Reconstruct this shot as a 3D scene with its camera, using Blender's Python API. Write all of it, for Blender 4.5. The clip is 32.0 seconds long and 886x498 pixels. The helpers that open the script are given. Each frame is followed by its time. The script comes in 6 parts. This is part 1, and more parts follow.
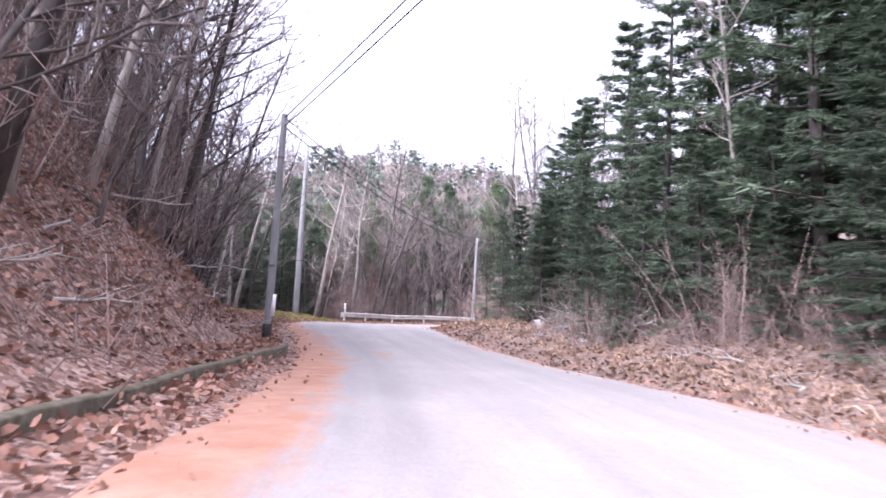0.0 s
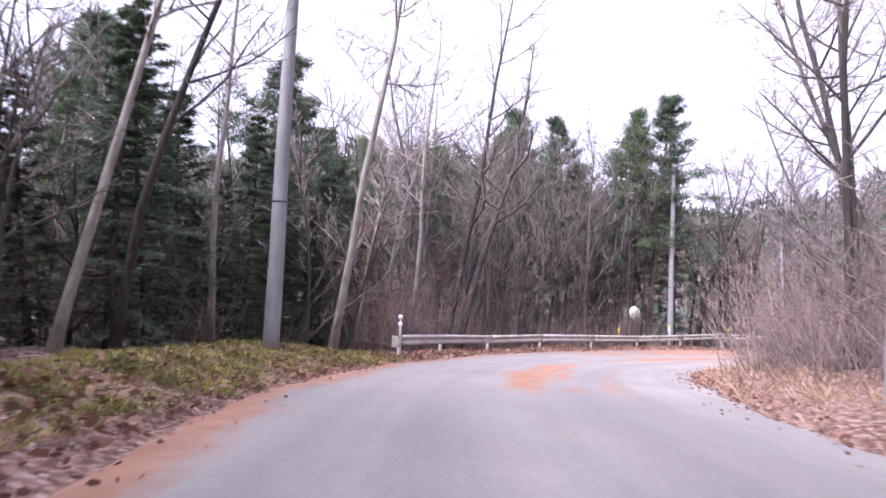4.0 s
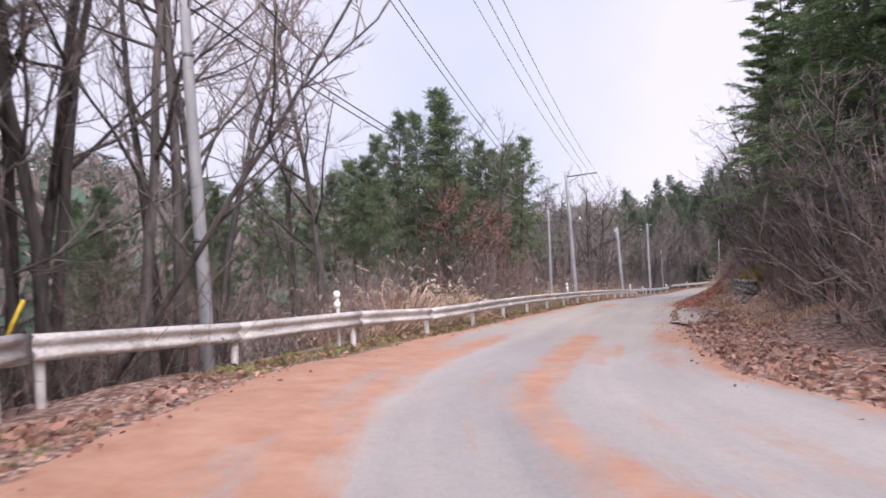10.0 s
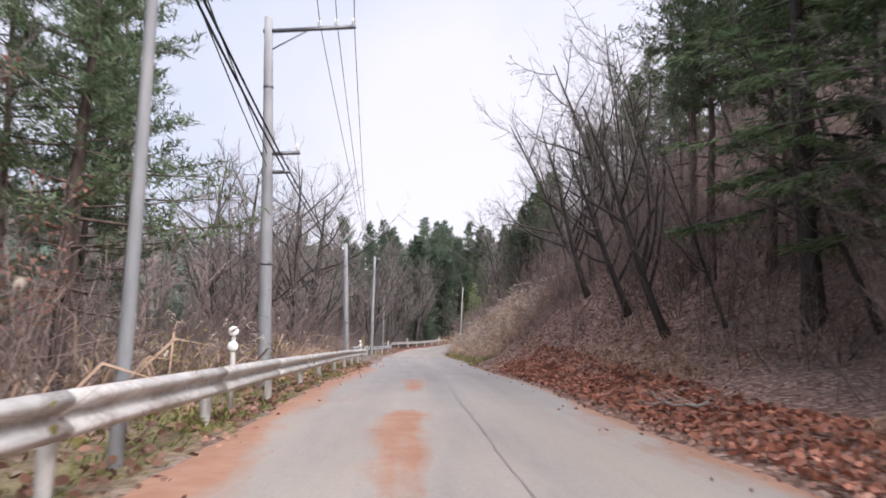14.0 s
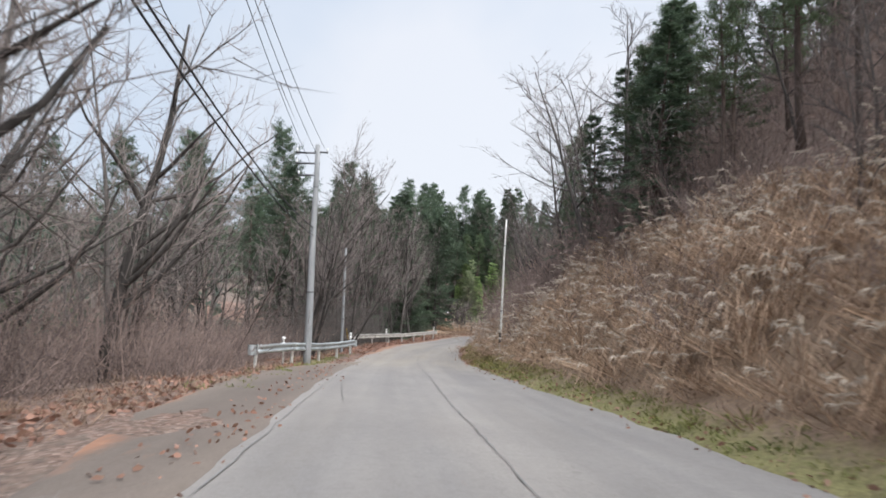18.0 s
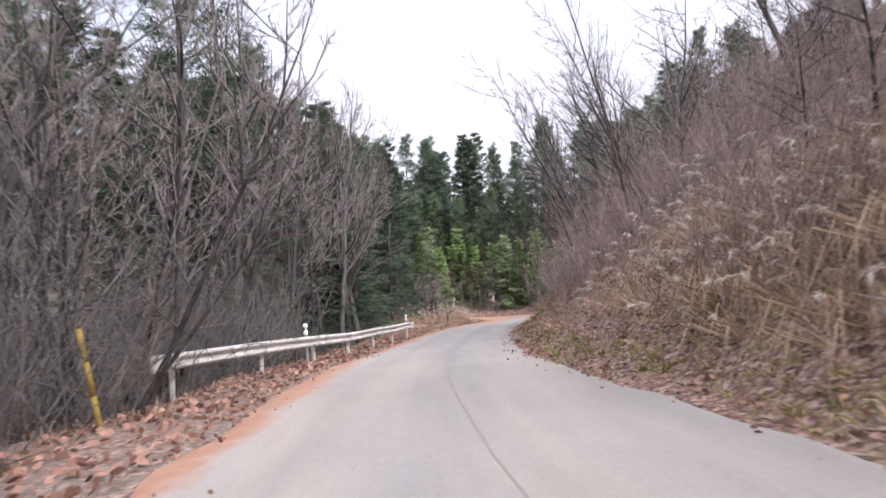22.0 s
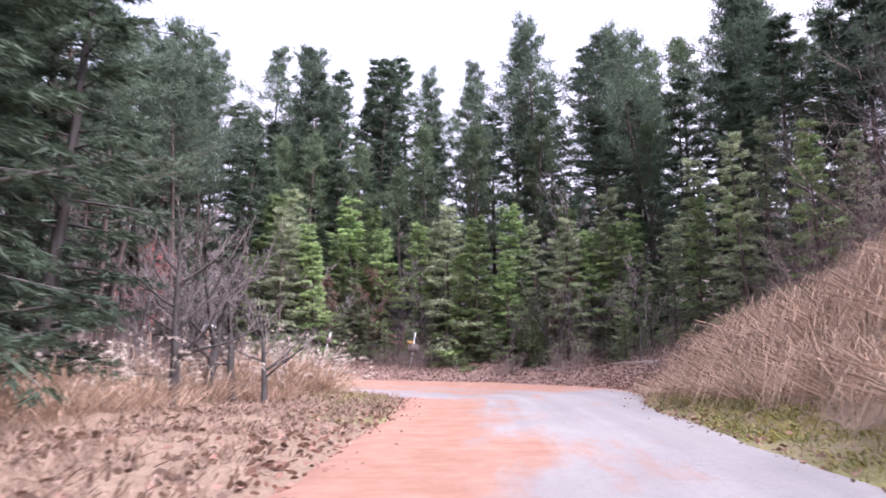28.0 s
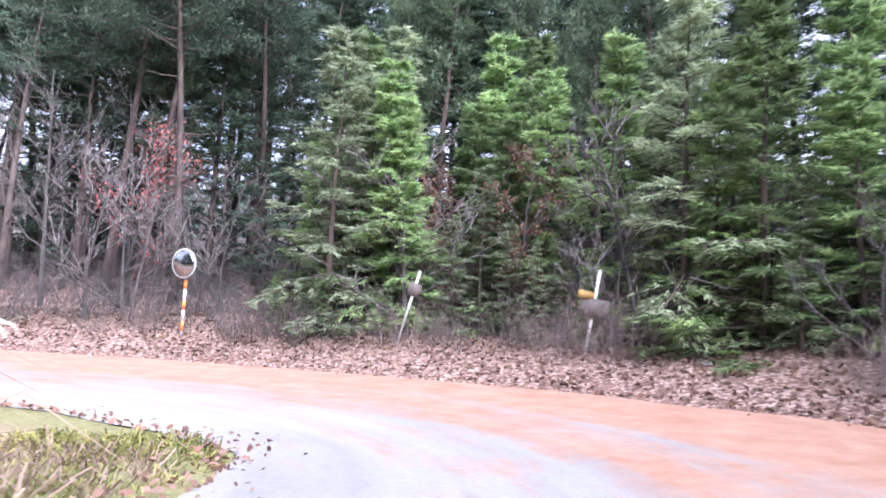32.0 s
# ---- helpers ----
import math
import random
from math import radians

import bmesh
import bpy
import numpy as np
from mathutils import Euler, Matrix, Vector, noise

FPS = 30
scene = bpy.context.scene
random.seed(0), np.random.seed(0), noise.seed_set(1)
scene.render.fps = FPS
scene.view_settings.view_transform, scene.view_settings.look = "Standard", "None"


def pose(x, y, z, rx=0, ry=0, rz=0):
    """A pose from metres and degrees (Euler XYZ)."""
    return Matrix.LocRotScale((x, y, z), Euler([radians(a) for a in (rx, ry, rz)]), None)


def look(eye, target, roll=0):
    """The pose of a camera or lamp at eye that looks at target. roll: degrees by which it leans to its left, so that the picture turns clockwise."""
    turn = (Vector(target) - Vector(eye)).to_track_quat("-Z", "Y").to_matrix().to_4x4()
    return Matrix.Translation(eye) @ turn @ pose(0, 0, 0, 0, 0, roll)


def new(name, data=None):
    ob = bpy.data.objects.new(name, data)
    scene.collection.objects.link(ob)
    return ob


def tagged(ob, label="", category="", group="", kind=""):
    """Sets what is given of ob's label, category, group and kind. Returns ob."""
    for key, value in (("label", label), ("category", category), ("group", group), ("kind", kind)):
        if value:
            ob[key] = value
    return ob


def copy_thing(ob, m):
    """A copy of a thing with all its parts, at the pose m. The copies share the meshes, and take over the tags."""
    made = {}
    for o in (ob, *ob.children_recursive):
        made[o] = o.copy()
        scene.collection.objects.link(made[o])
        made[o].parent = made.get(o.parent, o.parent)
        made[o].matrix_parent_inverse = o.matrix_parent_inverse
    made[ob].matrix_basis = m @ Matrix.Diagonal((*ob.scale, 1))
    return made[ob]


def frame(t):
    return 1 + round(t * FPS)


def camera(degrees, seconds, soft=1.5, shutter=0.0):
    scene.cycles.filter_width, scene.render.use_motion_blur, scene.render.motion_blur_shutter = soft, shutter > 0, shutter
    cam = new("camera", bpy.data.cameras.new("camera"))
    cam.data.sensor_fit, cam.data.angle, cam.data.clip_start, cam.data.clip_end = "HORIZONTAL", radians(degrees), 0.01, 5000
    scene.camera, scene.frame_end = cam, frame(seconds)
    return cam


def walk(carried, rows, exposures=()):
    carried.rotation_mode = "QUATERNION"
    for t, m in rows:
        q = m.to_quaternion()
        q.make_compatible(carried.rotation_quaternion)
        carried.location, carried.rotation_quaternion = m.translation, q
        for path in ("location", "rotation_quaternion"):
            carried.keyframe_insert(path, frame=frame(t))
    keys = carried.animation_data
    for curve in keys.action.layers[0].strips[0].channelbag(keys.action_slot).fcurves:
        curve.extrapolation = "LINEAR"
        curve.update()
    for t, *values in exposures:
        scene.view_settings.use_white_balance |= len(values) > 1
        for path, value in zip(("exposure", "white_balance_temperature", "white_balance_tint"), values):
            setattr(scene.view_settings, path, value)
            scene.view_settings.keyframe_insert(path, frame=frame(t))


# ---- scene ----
cam = camera(61.3, 32.0, soft=1.7, shutter=0.25)
PATH = [
    (0, (-0.127, -0.044, 1.465), (-0.13, 1.954, 1.553), 2.8),
    (0.5, (-0.264, 3.263, 1.352), (-0.39, 5.256, 1.463), 3.0),
    (1, (-0.547, 6.566, 1.233), (-0.766, 8.55, 1.364), 2.7),
    (1.5, (-0.894, 9.834, 1.102), (-1.148, 11.813, 1.244), 2.1),
    (2, (-1.295, 13.158, 0.959), (-1.553, 15.137, 1.088), 2.0),
    (2.5, (-1.732, 16.422, 0.802), (-1.967, 18.406, 0.886), 1.1),
    (4.5, (-4.813, 31.944, 0.576), (-4.851, 33.941, 0.683), 2.4),
    (5, (-5.016, 35.356, 0.416), (-4.965, 37.352, 0.534), 1.8),
    (5.5, (-5.086, 38.78, 0.229), (-4.931, 40.771, 0.344), 1.0),
    (6, (-4.965, 42.082, 0.021), (-4.696, 44.061, 0.13), 0.0),
    (6.5, (-4.634, 45.46, -0.175), (-4.211, 47.413, -0.071), -0.5),
    (7, (-4.109, 48.681, -0.376), (-3.471, 50.573, -0.262), -0.5),
    (7.5, (-3.281, 51.807, -0.559), (-2.439, 53.617, -0.444), -0.0),
    (8, (-2.263, 54.845, -0.721), (-1.231, 56.554, -0.61), 0.8),
    (8.5, (-0.83, 57.704, -0.87), (0.391, 59.285, -0.772), 0.3),
    (9, (0.915, 60.344, -0.996), (2.34, 61.746, -0.924), -0.6),
    (9.5, (3.145, 62.92, -1.095), (4.742, 64.123, -1.036), -1.5),
    (10, (5.644, 65.379, -1.213), (7.368, 66.39, -1.135), -2.5),
    (10.5, (8.405, 67.535, -1.339), (10.209, 68.389, -1.217), -2.4),
    (11, (11.267, 69.597, -1.443), (13.13, 70.302, -1.266), -2.3),
    (11.5, (14.706, 70.975, -1.505), (16.603, 71.569, -1.287), -1.9),
    (12, (18.359, 72.077, -1.562), (20.283, 72.571, -1.323), -1.4),
    (12.5, (22.022, 72.972, -1.614), (23.964, 73.387, -1.374), -0.6),
    (13, (25.614, 73.846, -1.658), (27.57, 74.193, -1.425), -0.0),
    (13.5, (29.372, 74.757, -1.682), (31.338, 75.054, -1.464), 0.8),
    (14, (33.368, 75.705, -1.682), (35.341, 75.965, -1.476), 1.3),
    (14.5, (37.531, 76.398, -1.674), (39.504, 76.65, -1.468), 0.9),
    (16.5, (56.998, 79.884, -2.062), (58.963, 80.14, -1.796), 2.5),
    (17, (61.524, 80.546, -2.217), (63.494, 80.796, -1.982), 2.7),
    (17.5, (66.295, 81.458, -2.368), (68.271, 81.689, -2.167), 2.5),
    (18, (70.866, 82.481, -2.488), (72.847, 82.685, -2.301), 1.8),
    (18.5, (75.518, 83.439, -2.596), (77.5, 83.618, -2.398), 0.7),
    (19, (80.25, 84.289, -2.729), (82.233, 84.456, -2.529), -0.3),
    (19.5, (85.086, 85.147, -2.861), (87.071, 85.301, -2.665), -0.9),
    (20, (89.903, 85.941, -2.975), (91.889, 86.083, -2.79), -1.5),
    (20.5, (94.587, 86.701, -3.11), (96.575, 86.826, -2.931), -1.9),
    (21, (99.233, 87.325, -3.236), (101.222, 87.425, -3.054), -2.9),
    (21.5, (103.688, 87.889, -3.344), (105.678, 87.959, -3.155), -3.7),
    (22, (107.947, 88.472, -3.413), (109.94, 88.49, -3.239), -4.3),
    (22.5, (112.171, 88.926, -3.447), (114.163, 88.909, -3.274), -4.6),
    (23, (116.443, 89.298, -3.43), (118.432, 89.253, -3.231), -4.7),
    (23.5, (120.707, 89.413, -3.392), (122.691, 89.31, -3.162), -4.9),
    (24, (125.048, 89.463, -3.382), (127.026, 89.31, -3.125), -4.6),
    (24.5, (129.293, 89.452, -3.39), (131.265, 89.26, -3.114), -4.2),
    (25, (133.662, 89.303, -3.416), (135.63, 89.095, -3.128), -3.7),
    (25.5, (138.014, 89.042, -3.447), (139.983, 88.858, -3.15), -3.3),
    (27.5, (154.756, 87.438, -3.214), (156.729, 87.304, -2.911), -0.9),
    (28, (158.713, 86.813, -3.183), (160.677, 86.586, -2.883), -0.0),
    (28.5, (162.401, 86.092, -3.16), (164.362, 85.835, -2.865), 0.1),
    (29, (166.108, 85.254, -3.147), (168.071, 85.003, -2.859), 0.0),
    (29.5, (169.593, 84.461, -3.143), (171.561, 84.247, -2.861), 0.1),
    (30, (172.817, 83.854, -3.163), (174.791, 83.712, -2.873), 0.4),
    (30.5, (175.848, 83.448, -3.188), (177.825, 83.404, -2.889), 0.8),
    (31, (178.726, 83.1, -3.232), (180.702, 83.191, -2.935), 1.4),
    (31.5, (181.397, 82.896, -3.288), (183.359, 83.165, -3.009), 2.0),
    (32, (183.923, 82.969, -3.34), (185.852, 83.435, -3.087), 2.7),
]
EXPOSURES = [(0, 2.0, 5800, 27), (2.5, 1.93, 5850, 31), (5, 1.28, 5900, 29), (7, 1.28, 5950, 25), (9, 0.86, 6150, 23), (11, 0.89, 6250, 22), (12, 0.81, 6300, 19), (14, 0.91, 6250, 16), (17, 0.81, 6200, 8), (19, 0.75, 6150, 7), (21, 0.95, 6150, 13), (23, 1.40, 5950, 18), (24, 1.44, 5850, 21), (25, 1.38, 5750, 22), (28, 1.58, 5800, 29), (30, 1.80, 5650, 23), (32, 1.84, 5350, 19)]
walk(cam, [(t, look(eye, target, roll)) for t, eye, target, roll in PATH], EXPOSURES)

# ---------- light: an even, bright winter overcast ----------
world = bpy.data.worlds.new("overcast_sky")
scene.world = world
world.use_nodes = True
wn, wl = world.node_tree.nodes, world.node_tree.links
sky = wn.new("ShaderNodeTexSky")
sky.sky_type, sky.sun_disc = "NISHITA", False
sky.sun_elevation, sky.sun_rotation = radians(40), radians(135)
dim = wn.new("ShaderNodeVectorMath")
dim.operation = "SCALE"
dim.inputs["Scale"].default_value = 0.1
cloud_noise = wn.new("ShaderNodeTexNoise")
cloud_noise.inputs["Scale"].default_value = 1.7
cloud_noise.inputs["Detail"].default_value = 5
clouds = wn.new("ShaderNodeValToRGB")
clouds.color_ramp.elements[0].position, clouds.color_ramp.elements[0].color = 0.36, (0.70, 0.76, 0.87, 1)
clouds.color_ramp.elements[1].position, clouds.color_ramp.elements[1].color = 0.62, (0.92, 0.905, 0.94, 1)
veil = wn.new("ShaderNodeMix")
veil.data_type = "RGBA"
veil.inputs["Factor"].default_value = 0.88
back = wn["Background"]
back.inputs["Strength"].default_value = 0.61
wl.new(sky.outputs["Color"], dim.inputs[0])
wl.new(dim.outputs["Vector"], veil.inputs["A"])
wl.new(cloud_noise.outputs["Fac"], clouds.inputs["Fac"])
wl.new(clouds.outputs["Color"], veil.inputs["B"])
wl.new(veil.outputs["Result"], back.inputs["Color"])

sun = new("sun", bpy.data.lights.new("sun", "SUN"))
sun.data.energy, sun.data.angle, sun.data.color = 4.8, radians(60), (1.0, 0.96, 0.92)
sun.matrix_world = look((0, 0, 60), (50, 52, 0))


# ---------- materials ----------
def nodes_of(name, rough=0.85, metallic=0.0):
    m = bpy.data.materials.new(name)
    m.use_nodes = True
    n = m.node_tree.nodes
    b = n["Principled BSDF"]
    b.inputs["Roughness"].default_value, b.inputs["Metallic"].default_value = rough, metallic
    b.inputs["Specular IOR Level"].default_value = 0.25
    return m, n, m.node_tree.links, b


def coords(n, l, kind="Object"):
    return n.new("ShaderNodeTexCoord").outputs[kind]


def noise_of(n, l, vec, scale, detail=4, rough=0.6, stretch=None):
    t = n.new("ShaderNodeTexNoise")
    t.inputs["Scale"].default_value, t.inputs["Detail"].default_value, t.inputs["Roughness"].default_value = scale, detail, rough
    if stretch:
        mp = n.new("ShaderNodeMapping")
        mp.inputs["Scale"].default_value = stretch
        l.new(vec, mp.inputs["Vector"])
        vec = mp.outputs["Vector"]
    l.new(vec, t.inputs["Vector"])
    return t.outputs["Fac"]


def ramp_of(n, l, fac, *stops):
    r = n.new("ShaderNodeValToRGB")
    while len(r.color_ramp.elements) < len(stops):
        r.color_ramp.elements.new(0.5)
    for e, (p, c) in zip(r.color_ramp.elements, stops):
        e.position, e.color = p, (*c, 1) if len(c) == 3 else c
    l.new(fac, r.inputs["Fac"])
    return r.outputs["Color"]


def mix_of(n, l, fac, a, b, blend="MIX"):
    m = n.new("ShaderNodeMix")
    m.data_type, m.blend_type = "RGBA", blend
    for v, s in ((fac, "Factor"), (a, "A"), (b, "B")):
        if isinstance(v, (int, float)):
            m.inputs[s].default_value = v
        elif isinstance(v, tuple):
            m.inputs[s].default_value = (*v, 1)
        else:
            l.new(v, m.inputs[s])
    return m.outputs["Result"]


def bump_of(n, l, b, height, strength=0.4, distance=0.02):
    u = n.new("ShaderNodeBump")
    u.inputs["Strength"].default_value, u.inputs["Distance"].default_value = strength, distance
    l.new(height, u.inputs["Height"])
    l.new(u.outputs["Normal"], b.inputs["Normal"])


def surface(name, a, b, scale=6.0, rough=0.85, metallic=0.0, stretch=None, patch=0.35, patch_scale=0.7, vary=0.0, bump=0.4, island=0.0):
    """Grain between the colours a and b, larger patches of light and dark, and a change from object to object."""
    m, n, l, p = nodes_of(name, rough, metallic)
    c = coords(n, l)
    g = noise_of(n, l, c, scale, 5, 0.65, stretch)
    col = ramp_of(n, l, g, (0.3, a), (0.7, b))
    big = noise_of(n, l, c, patch_scale, 2)
    col = mix_of(n, l, patch, col, ramp_of(n, l, big, (0.3, (0.35, 0.35, 0.35)), (0.7, (1.0, 1.0, 1.0))), "MULTIPLY")
    for amount, node, out in ((vary, "ShaderNodeObjectInfo", "Random"), (island, "ShaderNodeNewGeometry", "Random Per Island")):
        if amount:
            v = n.new(node).outputs[out]
            hs = n.new("ShaderNodeHueSaturation")
            mr = n.new("ShaderNodeMapRange")
            mr.inputs["To Min"].default_value, mr.inputs["To Max"].default_value = 1 - amount, 1 + amount
            l.new(v, mr.inputs["Value"])
            l.new(mr.outputs["Result"], hs.inputs["Value"])
            l.new(col, hs.inputs["Color"])
            col = hs.outputs["Color"]
    l.new(col, p.inputs["Base Color"])
    bump_of(n, l, p, g, bump)
    return m


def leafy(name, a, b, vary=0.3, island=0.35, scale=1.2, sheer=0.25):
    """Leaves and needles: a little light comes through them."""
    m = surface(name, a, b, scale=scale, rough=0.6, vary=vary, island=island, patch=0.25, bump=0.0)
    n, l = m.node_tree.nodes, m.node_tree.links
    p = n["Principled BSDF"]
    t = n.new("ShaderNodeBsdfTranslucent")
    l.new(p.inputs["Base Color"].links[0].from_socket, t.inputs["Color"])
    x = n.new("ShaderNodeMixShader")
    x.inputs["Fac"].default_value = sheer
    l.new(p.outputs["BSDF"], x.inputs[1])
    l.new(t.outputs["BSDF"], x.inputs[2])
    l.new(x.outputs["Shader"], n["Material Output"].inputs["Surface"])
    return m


BARK = surface("grey_bark", (0.036, 0.031, 0.029), (0.135, 0.12, 0.112), 9, stretch=(1, 1, 0.15), vary=0.3)
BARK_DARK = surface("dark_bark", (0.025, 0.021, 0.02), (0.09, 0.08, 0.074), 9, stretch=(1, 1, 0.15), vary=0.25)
BARK_PALE = surface("pale_bark", (0.22, 0.20, 0.18), (0.48, 0.45, 0.42), 7, stretch=(1, 1, 0.3), vary=0.25)
BARK_PINE = surface("pine_bark", (0.055, 0.043, 0.038), (0.16, 0.118, 0.10), 8, stretch=(1, 1, 0.25), vary=0.3)
TWIG = surface("bare_twigs", (0.105, 0.087, 0.082), (0.245, 0.206, 0.194), 3, vary=0.3, island=0.25, bump=0)
TWIG_DARK = surface("dark_brown_twigs", (0.06, 0.045, 0.04), (0.165, 0.122, 0.108), 3, vary=0.3, island=0.3, bump=0)
BRUSH = surface("brown_brush", (0.115, 0.086, 0.078), (0.28, 0.206, 0.182), 2, vary=0.35, island=0.35, bump=0)
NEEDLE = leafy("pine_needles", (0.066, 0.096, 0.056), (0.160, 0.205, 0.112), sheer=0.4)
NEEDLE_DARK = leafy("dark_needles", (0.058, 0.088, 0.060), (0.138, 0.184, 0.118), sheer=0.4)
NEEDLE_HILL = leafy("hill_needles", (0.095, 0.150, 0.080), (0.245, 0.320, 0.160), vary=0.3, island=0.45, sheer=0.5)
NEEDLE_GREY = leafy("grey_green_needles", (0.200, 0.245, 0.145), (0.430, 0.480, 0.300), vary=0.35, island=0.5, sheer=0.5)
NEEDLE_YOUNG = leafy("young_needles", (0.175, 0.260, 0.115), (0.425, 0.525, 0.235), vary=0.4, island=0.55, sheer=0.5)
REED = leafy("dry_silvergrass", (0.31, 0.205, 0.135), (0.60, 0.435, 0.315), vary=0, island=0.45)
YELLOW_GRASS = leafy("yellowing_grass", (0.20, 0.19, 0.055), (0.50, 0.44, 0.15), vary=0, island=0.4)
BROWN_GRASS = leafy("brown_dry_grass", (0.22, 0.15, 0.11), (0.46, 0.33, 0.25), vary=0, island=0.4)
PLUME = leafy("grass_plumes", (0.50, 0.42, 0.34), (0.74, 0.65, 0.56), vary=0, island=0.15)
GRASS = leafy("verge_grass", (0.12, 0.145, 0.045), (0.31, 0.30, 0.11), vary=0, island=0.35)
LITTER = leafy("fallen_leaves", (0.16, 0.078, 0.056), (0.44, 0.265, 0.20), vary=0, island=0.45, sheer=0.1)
DARK_LITTER = leafy("dark_brown_leaves", (0.095, 0.06, 0.043), (0.27, 0.175, 0.125), vary=0, island=0.45, sheer=0.1)
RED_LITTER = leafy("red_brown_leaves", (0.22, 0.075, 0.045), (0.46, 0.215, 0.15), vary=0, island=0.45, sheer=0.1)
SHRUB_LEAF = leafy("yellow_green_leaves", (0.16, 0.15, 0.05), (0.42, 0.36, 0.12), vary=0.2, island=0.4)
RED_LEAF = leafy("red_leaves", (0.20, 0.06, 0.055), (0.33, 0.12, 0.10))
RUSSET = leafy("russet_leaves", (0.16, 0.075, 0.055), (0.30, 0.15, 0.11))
CONCRETE = surface("pole_concrete", (0.21, 0.22, 0.23), (0.35, 0.35, 0.36), 5, 0.8, stretch=(1, 1, 0.2), patch=0.3, bump=0.2)
GUTTER_CONCRETE = surface("gutter_concrete", (0.085, 0.078, 0.045), (0.235, 0.205, 0.155), 5, 0.9, patch=0.6, patch_scale=1.5)
def grimy(m, tone, amount):
    """Brown run-off and scuffs over a painted surface."""
    n, l = m.node_tree.nodes, m.node_tree.links
    p = n["Principled BSDF"]
    c = coords(n, l)
    run = noise_of(n, l, c, 2.2, 5, 0.7, (1, 1, 2.5))
    spot_ = noise_of(n, l, c, 13, 4, 0.7)
    f = mix_of(n, l, 0.5, run, spot_)
    mask = ramp_of(n, l, f, (0.46, (0, 0, 0)), (0.62, (amount, amount, amount)))
    src = p.inputs["Base Color"].links[0].from_socket
    l.new(mix_of(n, l, mask, src, tone), p.inputs["Base Color"])
    return m


RAIL_WHITE = grimy(surface("weathered_white_rail", (0.50, 0.485, 0.46), (0.68, 0.665, 0.65), 5, 0.5, stretch=(1, 1, 5), patch=0.4, patch_scale=0.9, bump=0.05), (0.22, 0.17, 0.13), 0.75)
RAIL_STEEL = surface("galvanised_rail", (0.42, 0.46, 0.48), (0.62, 0.66, 0.68), 4, 0.42, 0.5, patch=0.35, patch_scale=0.8, bump=0.05)
POST_WHITE = surface("white_post_paint", (0.62, 0.60, 0.57), (0.82, 0.81, 0.79), 9, 0.6, patch=0.35, patch_scale=3, bump=0.1)
REFLECTOR = surface("white_reflector", (0.78, 0.78, 0.78), (0.92, 0.92, 0.92), 12, 0.3, patch=0.1, bump=0)
YELLOW = surface("yellow_sleeve", (0.70, 0.47, 0.03), (0.88, 0.66, 0.08), 9, 0.5, patch=0.3, patch_scale=4, bump=0.1)
OLD_YELLOW = surface("faded_mustard_sleeve", (0.20, 0.13, 0.03), (0.36, 0.25, 0.06), 9, 0.7, patch=0.4, patch_scale=4)
BLACK = surface("black_paint", (0.02, 0.02, 0.02), (0.05, 0.05, 0.05), 9, 0.6, patch=0.2)
ORANGE = surface("orange_paint", (0.70, 0.22, 0.05), (0.85, 0.33, 0.10), 9, 0.6, patch=0.25)
DARK_STEEL = surface("dark_steel", (0.10, 0.10, 0.11), (0.22, 0.22, 0.23), 8, 0.5, 0.6, patch=0.3)
WIRE = surface("black_cable", (0.03, 0.03, 0.035), (0.06, 0.06, 0.065), 2, 0.6, patch=0)
GREY_BACK = surface("grey_mirror_back", (0.50, 0.49, 0.47), (0.66, 0.65, 0.63), 5, 0.5, patch=0.35, patch_scale=2, bump=0.05)
SIGN_BOARD = surface("faded_board", (0.10, 0.08, 0.075), (0.22, 0.18, 0.16), 6, 0.7, patch=0.4, patch_scale=4)
RUSTY_BOARD = surface("rusty_yellow_board", (0.38, 0.22, 0.07), (0.58, 0.38, 0.13), 8, 0.7, patch=0.4, patch_scale=5)
STONE = surface("wall_stone", (0.10, 0.095, 0.085), (0.29, 0.27, 0.245), 4, 0.9, vary=0.45, patch=0.55, patch_scale=2)
MOSS = surface("ochre_moss", (0.15, 0.12, 0.025), (0.30, 0.225, 0.055), 5, 0.95, patch=0.4, patch_scale=1.5)
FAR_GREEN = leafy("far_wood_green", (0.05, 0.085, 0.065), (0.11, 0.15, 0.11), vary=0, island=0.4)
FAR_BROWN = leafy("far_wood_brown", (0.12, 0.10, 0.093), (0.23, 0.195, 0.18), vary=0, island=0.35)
CRACK = surface("crack_shadow", (0.19, 0.18, 0.175), (0.30, 0.29, 0.285), 3, 0.9, patch=0.3)

MIRROR, _n, _l, _p = nodes_of("convex_mirror_face", 0.16, 1.0)
_g = noise_of(_n, _l, coords(_n, _l), 5, 5, 0.7)
_l.new(ramp_of(_n, _l, _g, (0.3, (0.34, 0.34, 0.35)), (0.7, (0.62, 0.62, 0.63))), _p.inputs["Base Color"])


